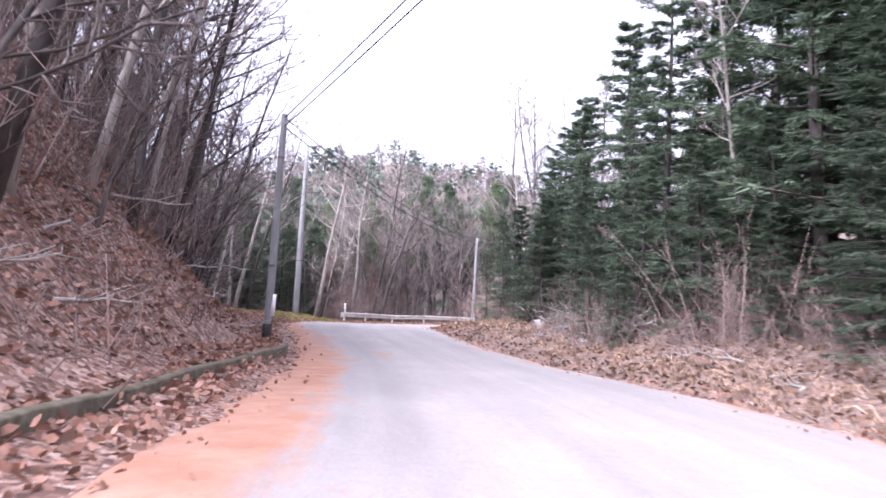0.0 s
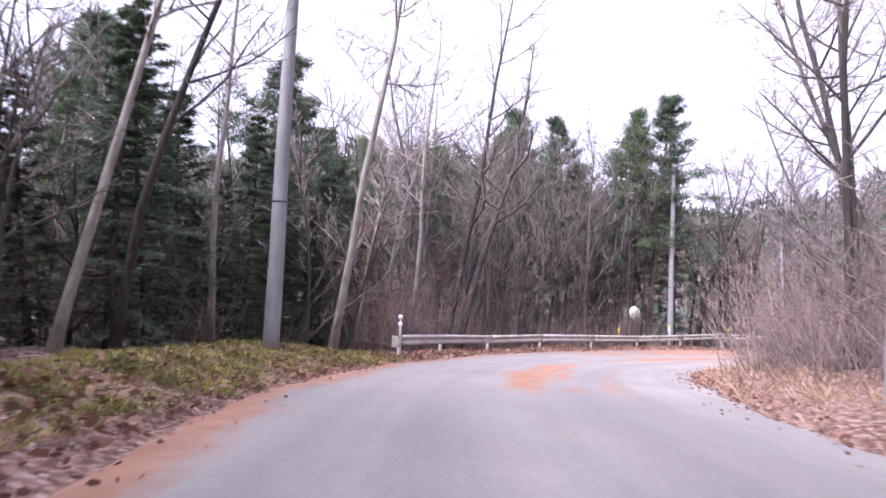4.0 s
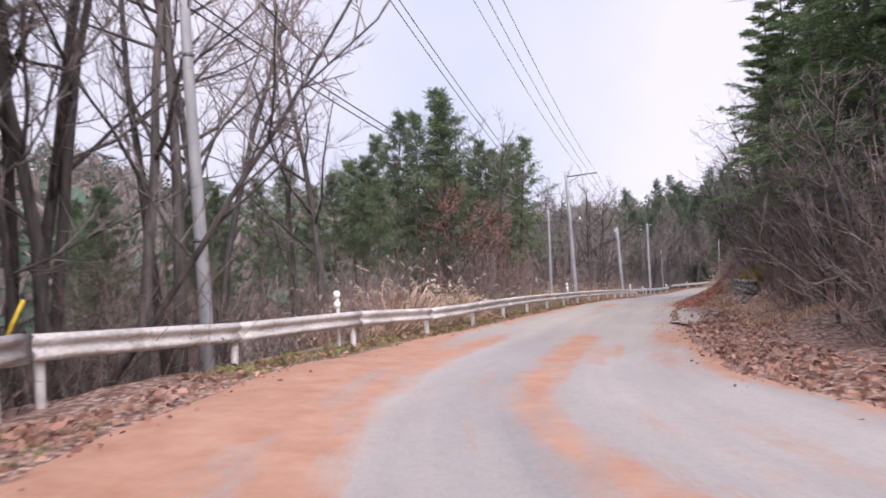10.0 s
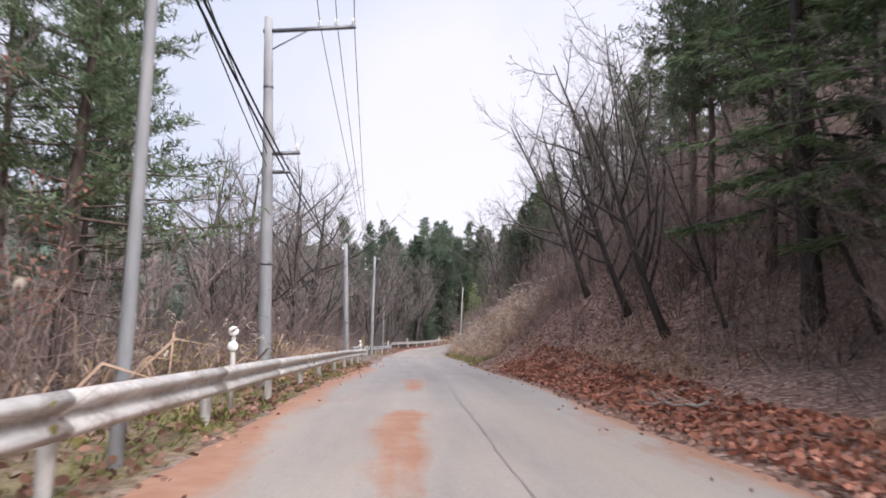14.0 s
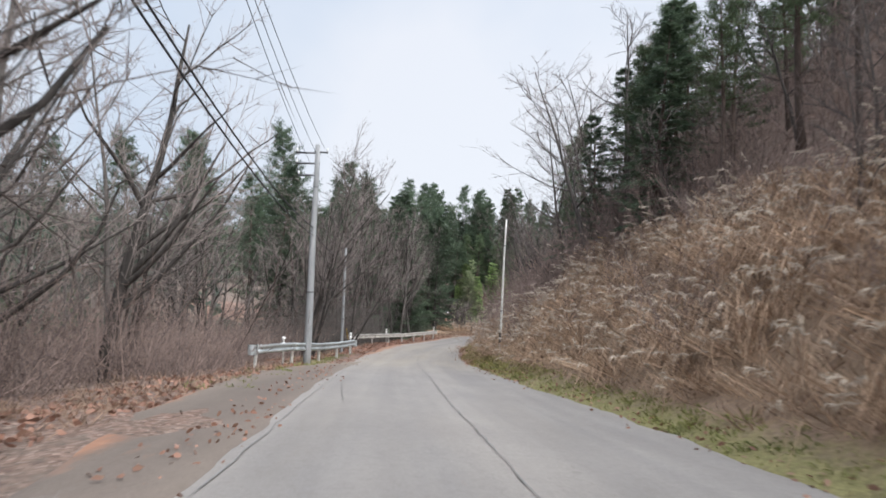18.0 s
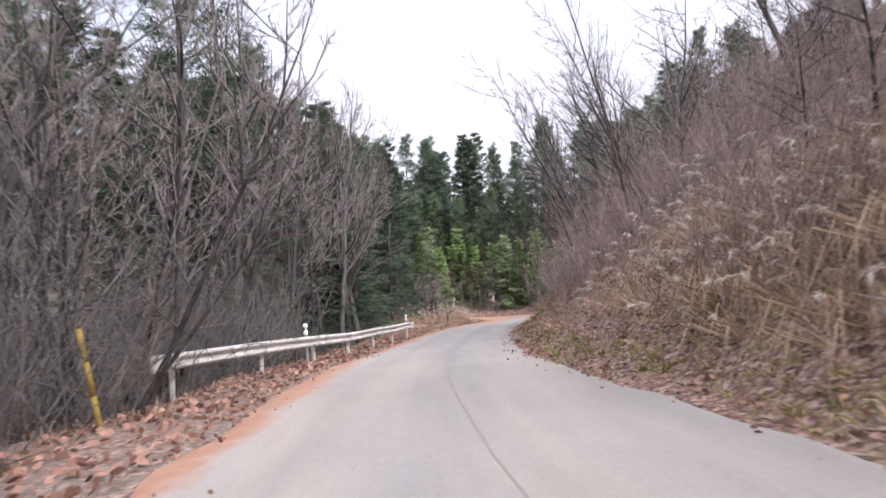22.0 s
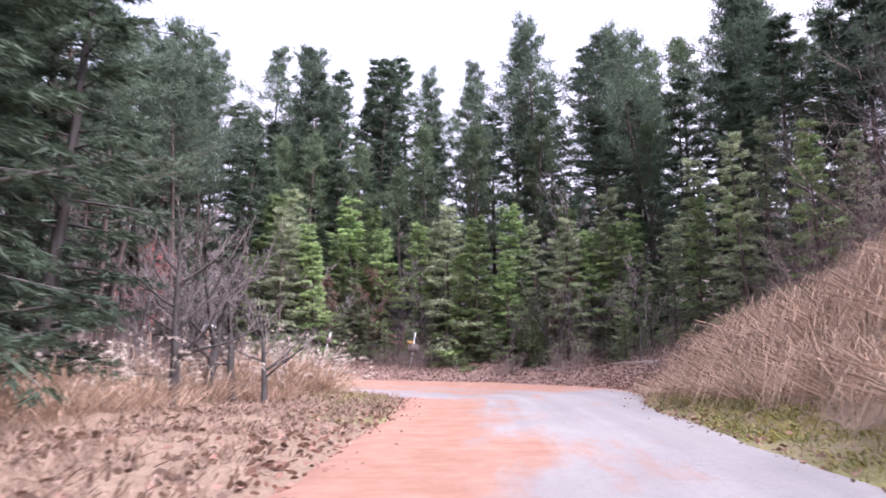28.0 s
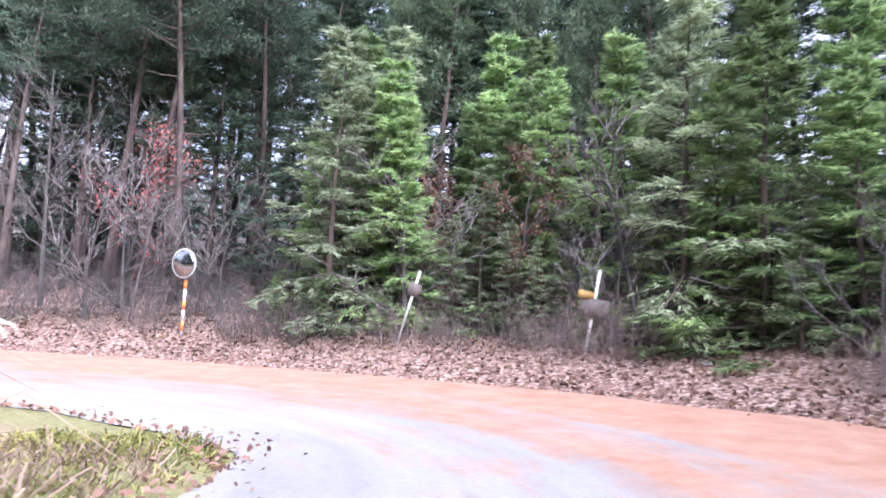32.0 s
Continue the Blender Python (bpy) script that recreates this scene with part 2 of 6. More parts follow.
def road_material(name, dark):
    m, n, l, p = nodes_of(name, 0.9)
    uv = coords(n, l, "UV")
    fine = noise_of(n, l, uv, 26, 4, 0.7)
    mid = noise_of(n, l, uv, 1.1, 5, 0.65, (1.0, 0.35, 1))
    big = noise_of(n, l, uv, 0.16, 3)
    if dark:
        col = ramp_of(n, l, fine, (0.3, (0.17, 0.137, 0.12)), (0.7, (0.235, 0.195, 0.175)))
    else:
        col = ramp_of(n, l, fine, (0.25, (0.285, 0.272, 0.27)), (0.75, (0.39, 0.373, 0.367)))
    col = mix_of(n, l, 0.5, col, ramp_of(n, l, mid, (0.3, (0.68, 0.68, 0.70)), (0.65, (1.0, 1.0, 1.0))), "MULTIPLY")
    track = noise_of(n, l, uv, 0.85, 3, 0.6, (1.0, 0.018, 1))
    col = mix_of(n, l, 0.6, col, ramp_of(n, l, track, (0.38, (0.62, 0.62, 0.635)), (0.62, (1.0, 0.985, 0.965))), "MULTIPLY")
    speck = noise_of(n, l, uv, 7.5, 3, 0.75)
    col = mix_of(n, l, 0.3, col, ramp_of(n, l, speck, (0.34, (0.66, 0.65, 0.65)), (0.55, (1.0, 1.0, 1.0))), "MULTIPLY")
    col = mix_of(n, l, 0.35, col, ramp_of(n, l, big, (0.35, (0.72, 0.72, 0.74)), (0.65, (1.0, 0.98, 0.97))), "MULTIPLY")
    # crazing: fine cracks that come and go
    v = n.new("ShaderNodeTexVoronoi")
    v.feature = "DISTANCE_TO_EDGE"
    v.inputs["Scale"].default_value = 0.75
    wob = n.new("ShaderNodeVectorMath")
    wob.operation = "MULTIPLY_ADD"
    wob.inputs[1].default_value = (0.5, 0.5, 0.5)
    wn_ = n.new("ShaderNodeTexNoise")
    wn_.inputs["Scale"].default_value = 2.2
    l.new(uv, wn_.inputs["Vector"])
    l.new(wn_.outputs["Color"], wob.inputs[0])
    l.new(uv, wob.inputs[2])
    l.new(wob.outputs["Vector"], v.inputs["Vector"])
    crack = ramp_of(n, l, v.outputs["Distance"], (0.0, (1, 1, 1)), (0.008, (0, 0, 0)))
    where = ramp_of(n, l, noise_of(n, l, uv, 0.22, 2), (0.52, (0, 0, 0)), (0.6, (1, 1, 1)))
    col = mix_of(n, l, mix_of(n, l, 1.0, crack, where, "MULTIPLY"), col, (0.21, 0.20, 0.195))
    dust = n.new("ShaderNodeAttribute")
    dust.attribute_name = "dust"
    dm = n.new("ShaderNodeMath")
    dm.operation = "MULTIPLY"
    l.new(dust.outputs["Fac"], dm.inputs[0])
    l.new(ramp_of(n, l, noise_of(n, l, uv, 0.7, 4, 0.65, (1.0, 0.12, 1)), (0.3, (0.25, 0.25, 0.25)), (0.65, (1, 1, 1))), dm.inputs[1])
    col = mix_of(n, l, dm.outputs["Value"], col, ramp_of(n, l, fine, (0.25, (0.36, 0.305, 0.245)), (0.75, (0.46, 0.40, 0.33))))
    # ochre soil washed over the surface
    a = n.new("ShaderNodeAttribute")
    a.attribute_name = "soil"
    blur = noise_of(n, l, uv, 0.9, 6, 0.72, (1.0, 0.22, 1))
    s = n.new("ShaderNodeMath")
    s.operation = "MULTIPLY_ADD"
    l.new(blur, s.inputs[0])
    s.inputs[1].default_value = 1.1
    l.new(a.outputs["Fac"], s.inputs[2])
    mask = ramp_of(n, l, s.outputs["Value"], (0.78, (0, 0, 0)), (1.35, (0.88, 0.88, 0.88)))
    wet = noise_of(n, l, uv, 1.6, 4, 0.7)
    soil = ramp_of(n, l, wet, (0.3, (0.30, 0.135, 0.078)), (0.7, (0.415, 0.24, 0.165)))
    col = mix_of(n, l, mask, col, soil)
    l.new(col, p.inputs["Base Color"])
    bump_of(n, l, p, fine, 0.25, 0.01)
    return m


ROAD_MAT = road_material("worn_asphalt", False)
BAY_MAT = road_material("lay_by_asphalt", True)


def ground_material():
    """Leaf litter, dry grass and green grass, mixed by the cover map of the ground."""
    m, n, l, p = nodes_of("woodland_ground", 0.95)
    c = coords(n, l)
    v = n.new("ShaderNodeTexVoronoi")
    v.inputs["Scale"].default_value = 15.0
    l.new(c, v.inputs["Vector"])
    sep = n.new("ShaderNodeSeparateColor")
    l.new(v.outputs["Color"], sep.inputs["Color"])
    leaf = ramp_of(n, l, sep.outputs["Red"], (0.0, (0.075, 0.045, 0.036)), (0.4, (0.19, 0.112, 0.088)), (0.75, (0.31, 0.20, 0.16)), (1.0, (0.44, 0.33, 0.28)))
    fine = noise_of(n, l, c, 14, 5, 0.7)
    mid = noise_of(n, l, c, 0.6, 4)
    dry = ramp_of(n, l, fine, (0.25, (0.15, 0.105, 0.072)), (0.7, (0.37, 0.265, 0.185)))
    green = ramp_of(n, l, fine, (0.25, (0.11, 0.10, 0.04)), (0.7, (0.32, 0.295, 0.14)))
    soil = ramp_of(n, l, fine, (0.3, (0.11, 0.092, 0.08)), (0.7, (0.22, 0.182, 0.155)))
    a = n.new("ShaderNodeAttribute")
    a.attribute_name = "cover"
    ch = n.new("ShaderNodeSeparateColor")
    l.new(a.outputs["Color"], ch.inputs["Color"])

    blend = mix_of(n, l, 0.55, mid, noise_of(n, l, c, 4.5, 4, 0.7))

    def edge(socket):
        q = n.new("ShaderNodeMath")
        q.operation = "MULTIPLY_ADD"
        l.new(blend, q.inputs[0])
        q.inputs[1].default_value = 0.9
        l.new(socket, q.inputs[2])
        return ramp_of(n, l, q.outputs["Value"], (0.62, (0, 0, 0)), (0.95, (1, 1, 1)))

    col = mix_of(n, l, edge(ch.outputs["Red"]), soil, leaf)
    col = mix_of(n, l, edge(ch.outputs["Blue"]), col, dry)
    col = mix_of(n, l, edge(ch.outputs["Green"]), col, green)
    l.new(col, p.inputs["Base Color"])
    bump_of(n, l, p, sep.outputs["Green"], 0.8, 0.06)
    return m


GROUND_MAT = ground_material()


# ---------- mesh tools ----------
def unit_of(v):
    return v / (np.linalg.norm(v, axis=-1, keepdims=True) + 1e-9)


class Soup:
    """Gathers vertices and faces of one mesh."""

    def __init__(self):
        self.v, self.f, self.n = [], [], 0

    def add(self, verts, faces):
        verts = np.asarray(verts, float).reshape(-1, 3)
        self.v.append(verts)
        self.f.append(np.asarray(faces, int) + self.n)
        self.n += len(verts)

    def tube(self, pts, radii, sides=6, cap=True):
        pts = np.asarray(pts, float)
        d = np.gradient(pts, axis=0)
        d /= np.linalg.norm(d, axis=1, keepdims=True) + 1e-9
        ref = np.array([0.31, 0.95, 0.05]) if abs(d[0][1]) < 0.9 else np.array([0.95, 0.31, 0.05])
        a = np.cross(d, ref)
        a /= np.linalg.norm(a, axis=1, keepdims=True) + 1e-9
        b = np.cross(d, a)
        th = np.arange(sides) * 2 * np.pi / sides
        ring = pts[:, None] + np.asarray(radii, float)[:, None, None] * (np.cos(th)[None, :, None] * a[:, None] + np.sin(th)[None, :, None] * b[:, None])
        k, j = np.meshgrid(np.arange(len(pts) - 1), np.arange(sides), indexing="ij")
        q = np.stack([k * sides + j, k * sides + (j + 1) % sides, (k + 1) * sides + (j + 1) % sides, (k + 1) * sides + j], -1).reshape(-1, 4)
        n0 = self.n
        self.add(ring, q)
        if cap:
            self.f.append(np.array([np.arange(sides)[::-1] + n0]))
            self.f.append(np.array([np.arange(sides) + n0 + (len(pts) - 1) * sides]))
        return self

    def twigs(self, base, tip, r):
        """Three-sided spikes from base to tip."""
        base, tip = np.asarray(base, float), np.asarray(tip, float)
        d = tip - base
        d /= np.linalg.norm(d, axis=1, keepdims=True) + 1e-9
        a = np.cross(d, np.array([0.37, 0.11, 0.92]))
        a /= np.linalg.norm(a, axis=1, keepdims=True) + 1e-9
        b = np.cross(d, a)
        r = (np.zeros(len(base)) + r)[:, None]
        v = np.stack([base + a * r, base + (-0.5 * a + 0.87 * b) * r, base + (-0.5 * a - 0.87 * b) * r, tip], 1)
        i = np.arange(len(base))[:, None, None] * 4
        self.add(v, (i + np.array([[0, 1, 3], [1, 2, 3], [2, 0, 3]])[None]).reshape(-1, 3))
        return self

    def blades(self, base, way, length, width, rng, droop=0.3):
        """Narrow leaves: a bent strip of one quad and one triangle each."""
        base, way = np.asarray(base, float), np.asarray(way, float)
        way = way / (np.linalg.norm(way, axis=1, keepdims=True) + 1e-9)
        side = np.cross(way, rng.normal(size=way.shape))
        side /= np.linalg.norm(side, axis=1, keepdims=True) + 1e-9
        length = (np.zeros(len(base)) + length)[:, None]
        width = (np.zeros(len(base)) + width)[:, None]
        mid = base + way * length * 0.55
        tip = base + way * length * 0.97 - np.array([0, 0, 1.0]) * length * droop
        v = np.stack([base - side * width * 0.35, base + side * width * 0.35, mid + side * width * 0.5, mid - side * width * 0.5, tip], 1)
        i = np.arange(len(base))[:, None] * 5
        n0 = self.n
        self.add(v, i + np.array([[0, 1, 2, 3]]))
        self.f.append(i + np.array([[3, 2, 4]]) + n0)
        return self

    def needles(self, base, way, length, width, rng, level=0.0):
        """Sprays of needles: one pointed leaf each; level: how far the sprays lie flat."""
        base, way = np.asarray(base, float), unit_of(np.asarray(way, float))
        side = unit_of(np.cross(way, rng.normal(size=way.shape) + np.array([0, 0, 2.2 * level])))
        length = (np.zeros(len(base)) + length)[:, None]
        width = (np.zeros(len(base)) + width)[:, None]
        v = np.stack([base - side * width * 0.5, base + side * width * 0.5, base + way * length], 1)
        self.add(v, np.arange(len(base))[:, None] * 3 + np.array([[0, 1, 2]]))
        return self

    def box(self, lo, hi):
        (x0, y0, z0), (x1, y1, z1) = lo, hi
        self.add([(x0, y0, z0), (x1, y0, z0), (x1, y1, z0), (x0, y1, z0), (x0, y0, z1), (x1, y0, z1), (x1, y1, z1), (x0, y1, z1)],
                 [(0, 3, 2, 1), (4, 5, 6, 7), (0, 1, 5, 4), (1, 2, 6, 5), (2, 3, 7, 6), (3, 0, 4, 7)])
        return self

    def mesh(self, name, material, smooth=False):
        me = bpy.data.meshes.new(name)
        v = np.concatenate(self.v)
        loops = np.concatenate([f.ravel() for f in self.f])
        totals = np.concatenate([np.full(len(f), f.shape[1]) for f in self.f])
        me.vertices.add(len(v))
        me.vertices.foreach_set("co", v.ravel())
        me.loops.add(len(loops))
        me.loops.foreach_set("vertex_index", loops.astype(np.int32))
        me.polygons.add(len(totals))
        me.polygons.foreach_set("loop_start", (np.cumsum(totals) - totals).astype(np.int32))
        me.polygons.foreach_set("loop_total", totals.astype(np.int32))
        if smooth:
            me.polygons.foreach_set("use_smooth", np.ones(len(totals), bool))
        me.update(calc_edges=True)
        me.materials.append(material)
        return me


def part(name, soup, material, parent=None, label="", smooth=False, at=None):
    ob = new(name, soup if isinstance(soup, bpy.types.Mesh) else soup.mesh(name, material, smooth))
    if parent:
        ob.parent = parent
    if at is not None:
        ob.matrix_basis = at
    if label:
        ob["label"] = label
    return ob


def lathe(profile, sides=16):
    """A turned solid from (radius, height) pairs."""
    s = Soup()
    th = np.arange(sides) * 2 * np.pi / sides
    pr = np.array(profile, float)
    v = np.stack([pr[:, 0, None] * np.cos(th), pr[:, 0, None] * np.sin(th), np.repeat(pr[:, 1, None], sides, 1)], -1)
    k, j = np.meshgrid(np.arange(len(pr) - 1), np.arange(sides), indexing="ij")
    s.add(v, np.stack([k * sides + j, k * sides + (j + 1) % sides, (k + 1) * sides + (j + 1) % sides, (k + 1) * sides + j], -1).reshape(-1, 4))
    s.f.append(np.array([np.arange(sides)[::-1]]))
    s.f.append(np.array([np.arange(sides) + (len(pr) - 1) * sides]))
    return s


# ---------- plan: the road's centre line, by station ----------
STATION = [-2.5, 0, 1, 2, 2.5, 4.5, 5.5, 6.5, 7.5, 8.5, 9.5, 10.5, 11.5, 12.5, 14, 16.5, 18, 20, 22, 24, 25.5, 27.5, 29, 30.5, 32, 33, 34, 35, 36, 37, 39]
CENTRE = [(0.4, -16, 0.93), (-0.13, 0, 0.29), (-0.55, 6.57, 0.06), (-1.3, 13.16, -0.21), (-1.73, 16.42, -0.37), (-4.81, 31.94, -0.59), (-5.09, 38.78,
    -0.94), (-4.63, 45.46, -1.34), (-3.28, 51.81, -1.73), (-0.83, 57.7, -2.04), (3.14, 62.92, -2.27), (8.41, 67.53, -2.51), (14.71, 70.98, -2.68),
    (22.02, 72.97, -2.78), (33.37, 75.71, -2.85), (57, 79.88, -3.23), (70.87, 82.48, -3.66), (89.9, 85.94, -4.14), (107.95, 88.47, -4.58), (125.05,
    89.46, -4.55), (138.01, 89.04, -4.62), (154.76, 87.44, -4.38), (166.11, 85.25, -4.32), (175.85, 83.45, -4.36), (183.92, 82.3, -4.39), (189.5,
    82.4, -4.53), (193.8, 84.5, -4.5), (196.2, 89, -4.4), (196.5, 95, -4.3), (195.5, 102, -4.2), (191, 118, -4.1)]
LEFT_EDGE = [(-3, 2.21), (0.9, 1.87), (1.3, 1.7), (2.4, 1.53), (3.6, 1.44), (4.5, 1.78), (5.4, 2.21), (6.5, 2.21), (7.5, 2.12), (8.7, 1.95), (9.8,
    1.95), (10.5, 2.38), (11.5, 2.55), (12.5, 2.38), (13.2, 2.12), (14, 1.78), (15.2, 1.95), (16, 2.04), (17.4, 1.66), (18, 1.7), (19, 1.61), (21.5,
    1.95), (22.5, 2.08), (24.5, 2.38), (26.4, 2.29), (27, 2.04), (28, 1.95), (29, 2.21), (30, 2.46), (31, 2.72), (32, 3.15), (33, 3.74), (34, 3.57),
    (35, 4.17), (37, 4.25), (39, 3.82)]
RIGHT_EDGE = [(-3, 5.27), (1.3, 5.18), (1.8, 4.93), (2.7, 4.42), (3.4, 4.17), (4.2, 4.33), (5.2, 4.59), (6.3, 5.4), (7.3, 5.4), (8.2, 5.3), (8.8,
    5.2), (9.6, 5.2), (10.6, 4.9), (11.5, 4.4), (12.3, 4.0), (13.3, 3.75), (14, 3.45), (15.3, 3.25), (16, 3.4), (17, 3.19), (18.2, 3.65), (19.3,
    4.08), (20.1, 3.82), (21.1, 3.82), (22.4, 3.31), (23, 3.23), (24.2, 2.8), (26.5, 2.8), (28, 3.15), (29.4, 3.31), (30.8, 3.65), (32, 4.76), (33,
    4.84), (34, 4.67), (35, 4.17), (39, 3.82)]
# fall across the road towards its left and right side, in metres a metre
LEFT_RISE = [(-3, 0.0), (6.5, 0.0), (8, 0.03), (10, 0.06), (11.5, 0.07), (13, 0.04), (15, 0.01), (17, 0.0), (39, 0.0)]
RIGHT_RISE = [(-3, 0.0), (28, 0.0), (31, 0.03), (33, 0.08), (36, 0.07), (39, 0.05)]
# height of the land beyond the road's edge: station, then metres up at 1.5, 5, 15 and 40 m from the edge
LAND_LEFT = [(-3, 0.28, 2.9, 9, 20), (1.2, 0.28, 3.3, 10, 21), (2.3, 0.45, 5.4, 14, 24), (2.9, 0.4, 4.0, 9, 16), (3.8, 0.25, 2.0, 5, 10), (4.4, 0.25, 0.5, 1, 3), (4.8, 0.3, 0.3, -2.0, -4), (6.5, 0.35, 0.2, -2.2, -4), (7.3, 0.0, -0.6, -3, -4.5), (9, 0.0, -1.0, -4, -6), (14, 0.0, -0.7, -2.5, -4),
             (18, 0.0, -0.2, -1.0, -2), (24, 0.0, -0.6, -2.0, -3), (27, 0.05, 0.0, -0.6, -1.5), (30, 0.08, 0.15, 0.1, 0), (39, 0.1, 0.2, 0.2, 0)]
LAND_RIGHT = [(-3, 0.25, 0.9, 2.0, 4), (2.6, 0.3, 1.1, 3.0, 6), (4.4, 0.25, 0.9, 3.0, 6), (5.4, 0.2, 0.6, 2.6, 7), (9, 0.25, 0.7, 2.5, 7), (11.5, 0.2, 0.6, 4, 12), (12.8, 0.1, 0.6, 9, 23), (15.3, 0.12, 0.8, 10, 26),
              (17, 0.55, 4.0, 13, 29), (21, 0.6, 4.4, 14, 31), (24, 0.7, 3.8, 12, 27), (26.5, 0.75, 3.9, 11.5, 24), (28.5, 0.4, 3.4, 8.6, 16), (31, 0.35, 3.1, 7.4, 13),
              (32.4, 0.4, 2.1, 5.5, 11), (33.6, 0.45, 1.1, 3.5, 9), (39, 0.45, 1.0, 3, 8)]


def smooth_line(stations, values, s):
    """A smooth curve through values at the stations."""
    t, p = np.array(stations, float), np.array(values, float)
    m = np.gradient(p, t, axis=0)
    k = np.clip(np.searchsorted(t, s) - 1, 0, len(t) - 2)
    h = (t[k + 1] - t[k])[:, None]
    u = ((s - t[k])[:, None]) / h
    return ((2 * u**3 - 3 * u**2 + 1) * p[k] + (u**3 - 2 * u**2 + u) * h * m[k] + (-2 * u**3 + 3 * u**2) * p[k + 1] + (u**3 - u**2) * h * m[k + 1])


def table(rows, s, col=1):
    a = np.array(rows, float)
    return np.interp(s, a[:, 0], a[:, col])


S = np.linspace(-2.4, 38.9, 620)
LINE = smooth_line(STATION, CENTRE, S)
_d = np.gradient(LINE[:, :2], axis=0)
_d /= np.linalg.norm(_d, axis=1, keepdims=True)
NORMAL = np.stack([-_d[:, 1], _d[:, 0]], 1)
RUN = np.concatenate([[0], np.cumsum(np.linalg.norm(np.diff(LINE[:, :2], axis=0), axis=1))])


def spot(s, lat):
    """Plan position at a station, lat metres to the left of the centre line."""
    c = np.array([np.interp(s, S, LINE[:, k]) for k in range(2)])
    nrm = np.array([np.interp(s, S, NORMAL[:, k]) for k in range(2)])
    return c + nrm * lat


def heading(s):
    """Degrees by which the road's direction turns left from +y."""
    a = np.array([np.interp(s, S, NORMAL[:, k]) for k in range(2)])
    return math.degrees(math.atan2(a[1], a[0])) - 180


def surface_z(s, lat):
    z = np.interp(s, S, LINE[:, 2])
    return z + np.where(lat > 0, table(LEFT_RISE, s) * lat, -table(RIGHT_RISE, s) * lat)


def waves(x, y, size, seed):
    """Soft random waves, about -1 to 1."""
    r = np.random.RandomState(seed)
    out = 0
    for k in range(6):
        a, ph, f = r.uniform(0, 6.28), r.uniform(0, 6.28), r.uniform(0.6, 1.7) / size
        out = out + np.sin((x * math.cos(a) + y * math.sin(a)) * f * 6.28 + ph)
    return out / 3.2


def land(x, y):
    """Height of the ground, with its station, distance beyond the road's edge (below 0: on the road) and side."""
    x, y = np.atleast_1d(np.asarray(x, float)), np.atleast_1d(np.asarray(y, float))
    z, st_, dd, sd = (np.zeros(len(x)) for _ in range(4))
    for a in range(0, len(x), 20000):
        px, py = x[a:a + 20000], y[a:a + 20000]
        d2 = (px[:, None] - LINE[None, ::2, 0]) ** 2 + (py[:, None] - LINE[None, ::2, 1]) ** 2
        k = np.argmin(d2, 1) * 2
        s = S[k]
        lat = (px - LINE[k, 0]) * NORMAL[k, 0] + (py - LINE[k, 1]) * NORMAL[k, 1]
        dist = np.sqrt(np.min(d2, 1))
        side = np.where(lat >= 0, 1.0, -1.0)
        lat = side * dist
        edge = np.where(side > 0, table(LEFT_EDGE, s), table(RIGHT_EDGE, s))
        d = dist - edge
        inner = surface_z(s, np.clip(lat, -edge, edge))
        prof = np.zeros(len(px))
        for c, rows in ((1.0, LAND_LEFT), (-1.0, LAND_RIGHT)):
            m = side == c
            if m.any():
                hs = [np.zeros(m.sum()), np.zeros(m.sum())] + [table(rows, s[m], i) for i in (1, 2, 3, 4)]
                xs = [-100, 0.3, 1.5, 5, 15, 40]
                dm, o = d[m], np.zeros(m.sum())
                for i in range(5):
                    w = np.clip((dm - xs[i]) / (xs[i + 1] - xs[i]), 0, 1)
                    o += (hs[i + 1] - hs[i]) * w
                if c < 0:
                    # terrace held by the stone wall
                    o += 0.75 * np.clip((s[m] - 13.6) / 0.2, 0, 1) * np.clip((14.85 - s[m]) / 0.2, 0, 1) * np.clip((dm - 2.35) / 0.5, 0, 1) * np.clip((9 - dm) / 5, 0, 1)
                prof[m] = o
        far = np.clip((dist - 45) / 200, 0, 1)
        far = far * far * (3 - 2 * far)
        rough = waves(px, py, 7, 3) * 0.22 * np.clip(d / 5, 0, 1) + waves(px, py, 1.9, 5) * 0.05 * np.clip(d / 1.5, 0, 1)
        hills = far * (22 + 11 * waves(px, py, 240, 8) + 5 * waves(px, py, 70, 9)) + np.clip((dist - 300) / 900, 0, 1) * 60 + 30 * np.exp(-((px + 25) ** 2 / 6000.0 + (py - 410) ** 2 / 9000.0)) + 14 * np.exp(-((px - 120) ** 2 / 60000.0 + (py - 380) ** 2 / 9000.0))
        z[a:a + 20000] = inner - 0.07 * np.clip(1 - d / 0.35, 0, 1) + prof + rough + hills
        st_[a:a + 20000], dd[a:a + 20000], sd[a:a + 20000] = s, d, side
    return z, st_, dd, sd


def ground_at(xy):
    return float(land([xy[0]], [xy[1]])[0][0])


# ---------- ground, road ----------
def spaced(lo, hi, step):
    inner = np.arange(lo, hi + step, step)
    out = step * np.cumsum(1.17 ** np.arange(1, 38))
    return np.concatenate([lo - out[::-1], inner, inner[-1] + out])


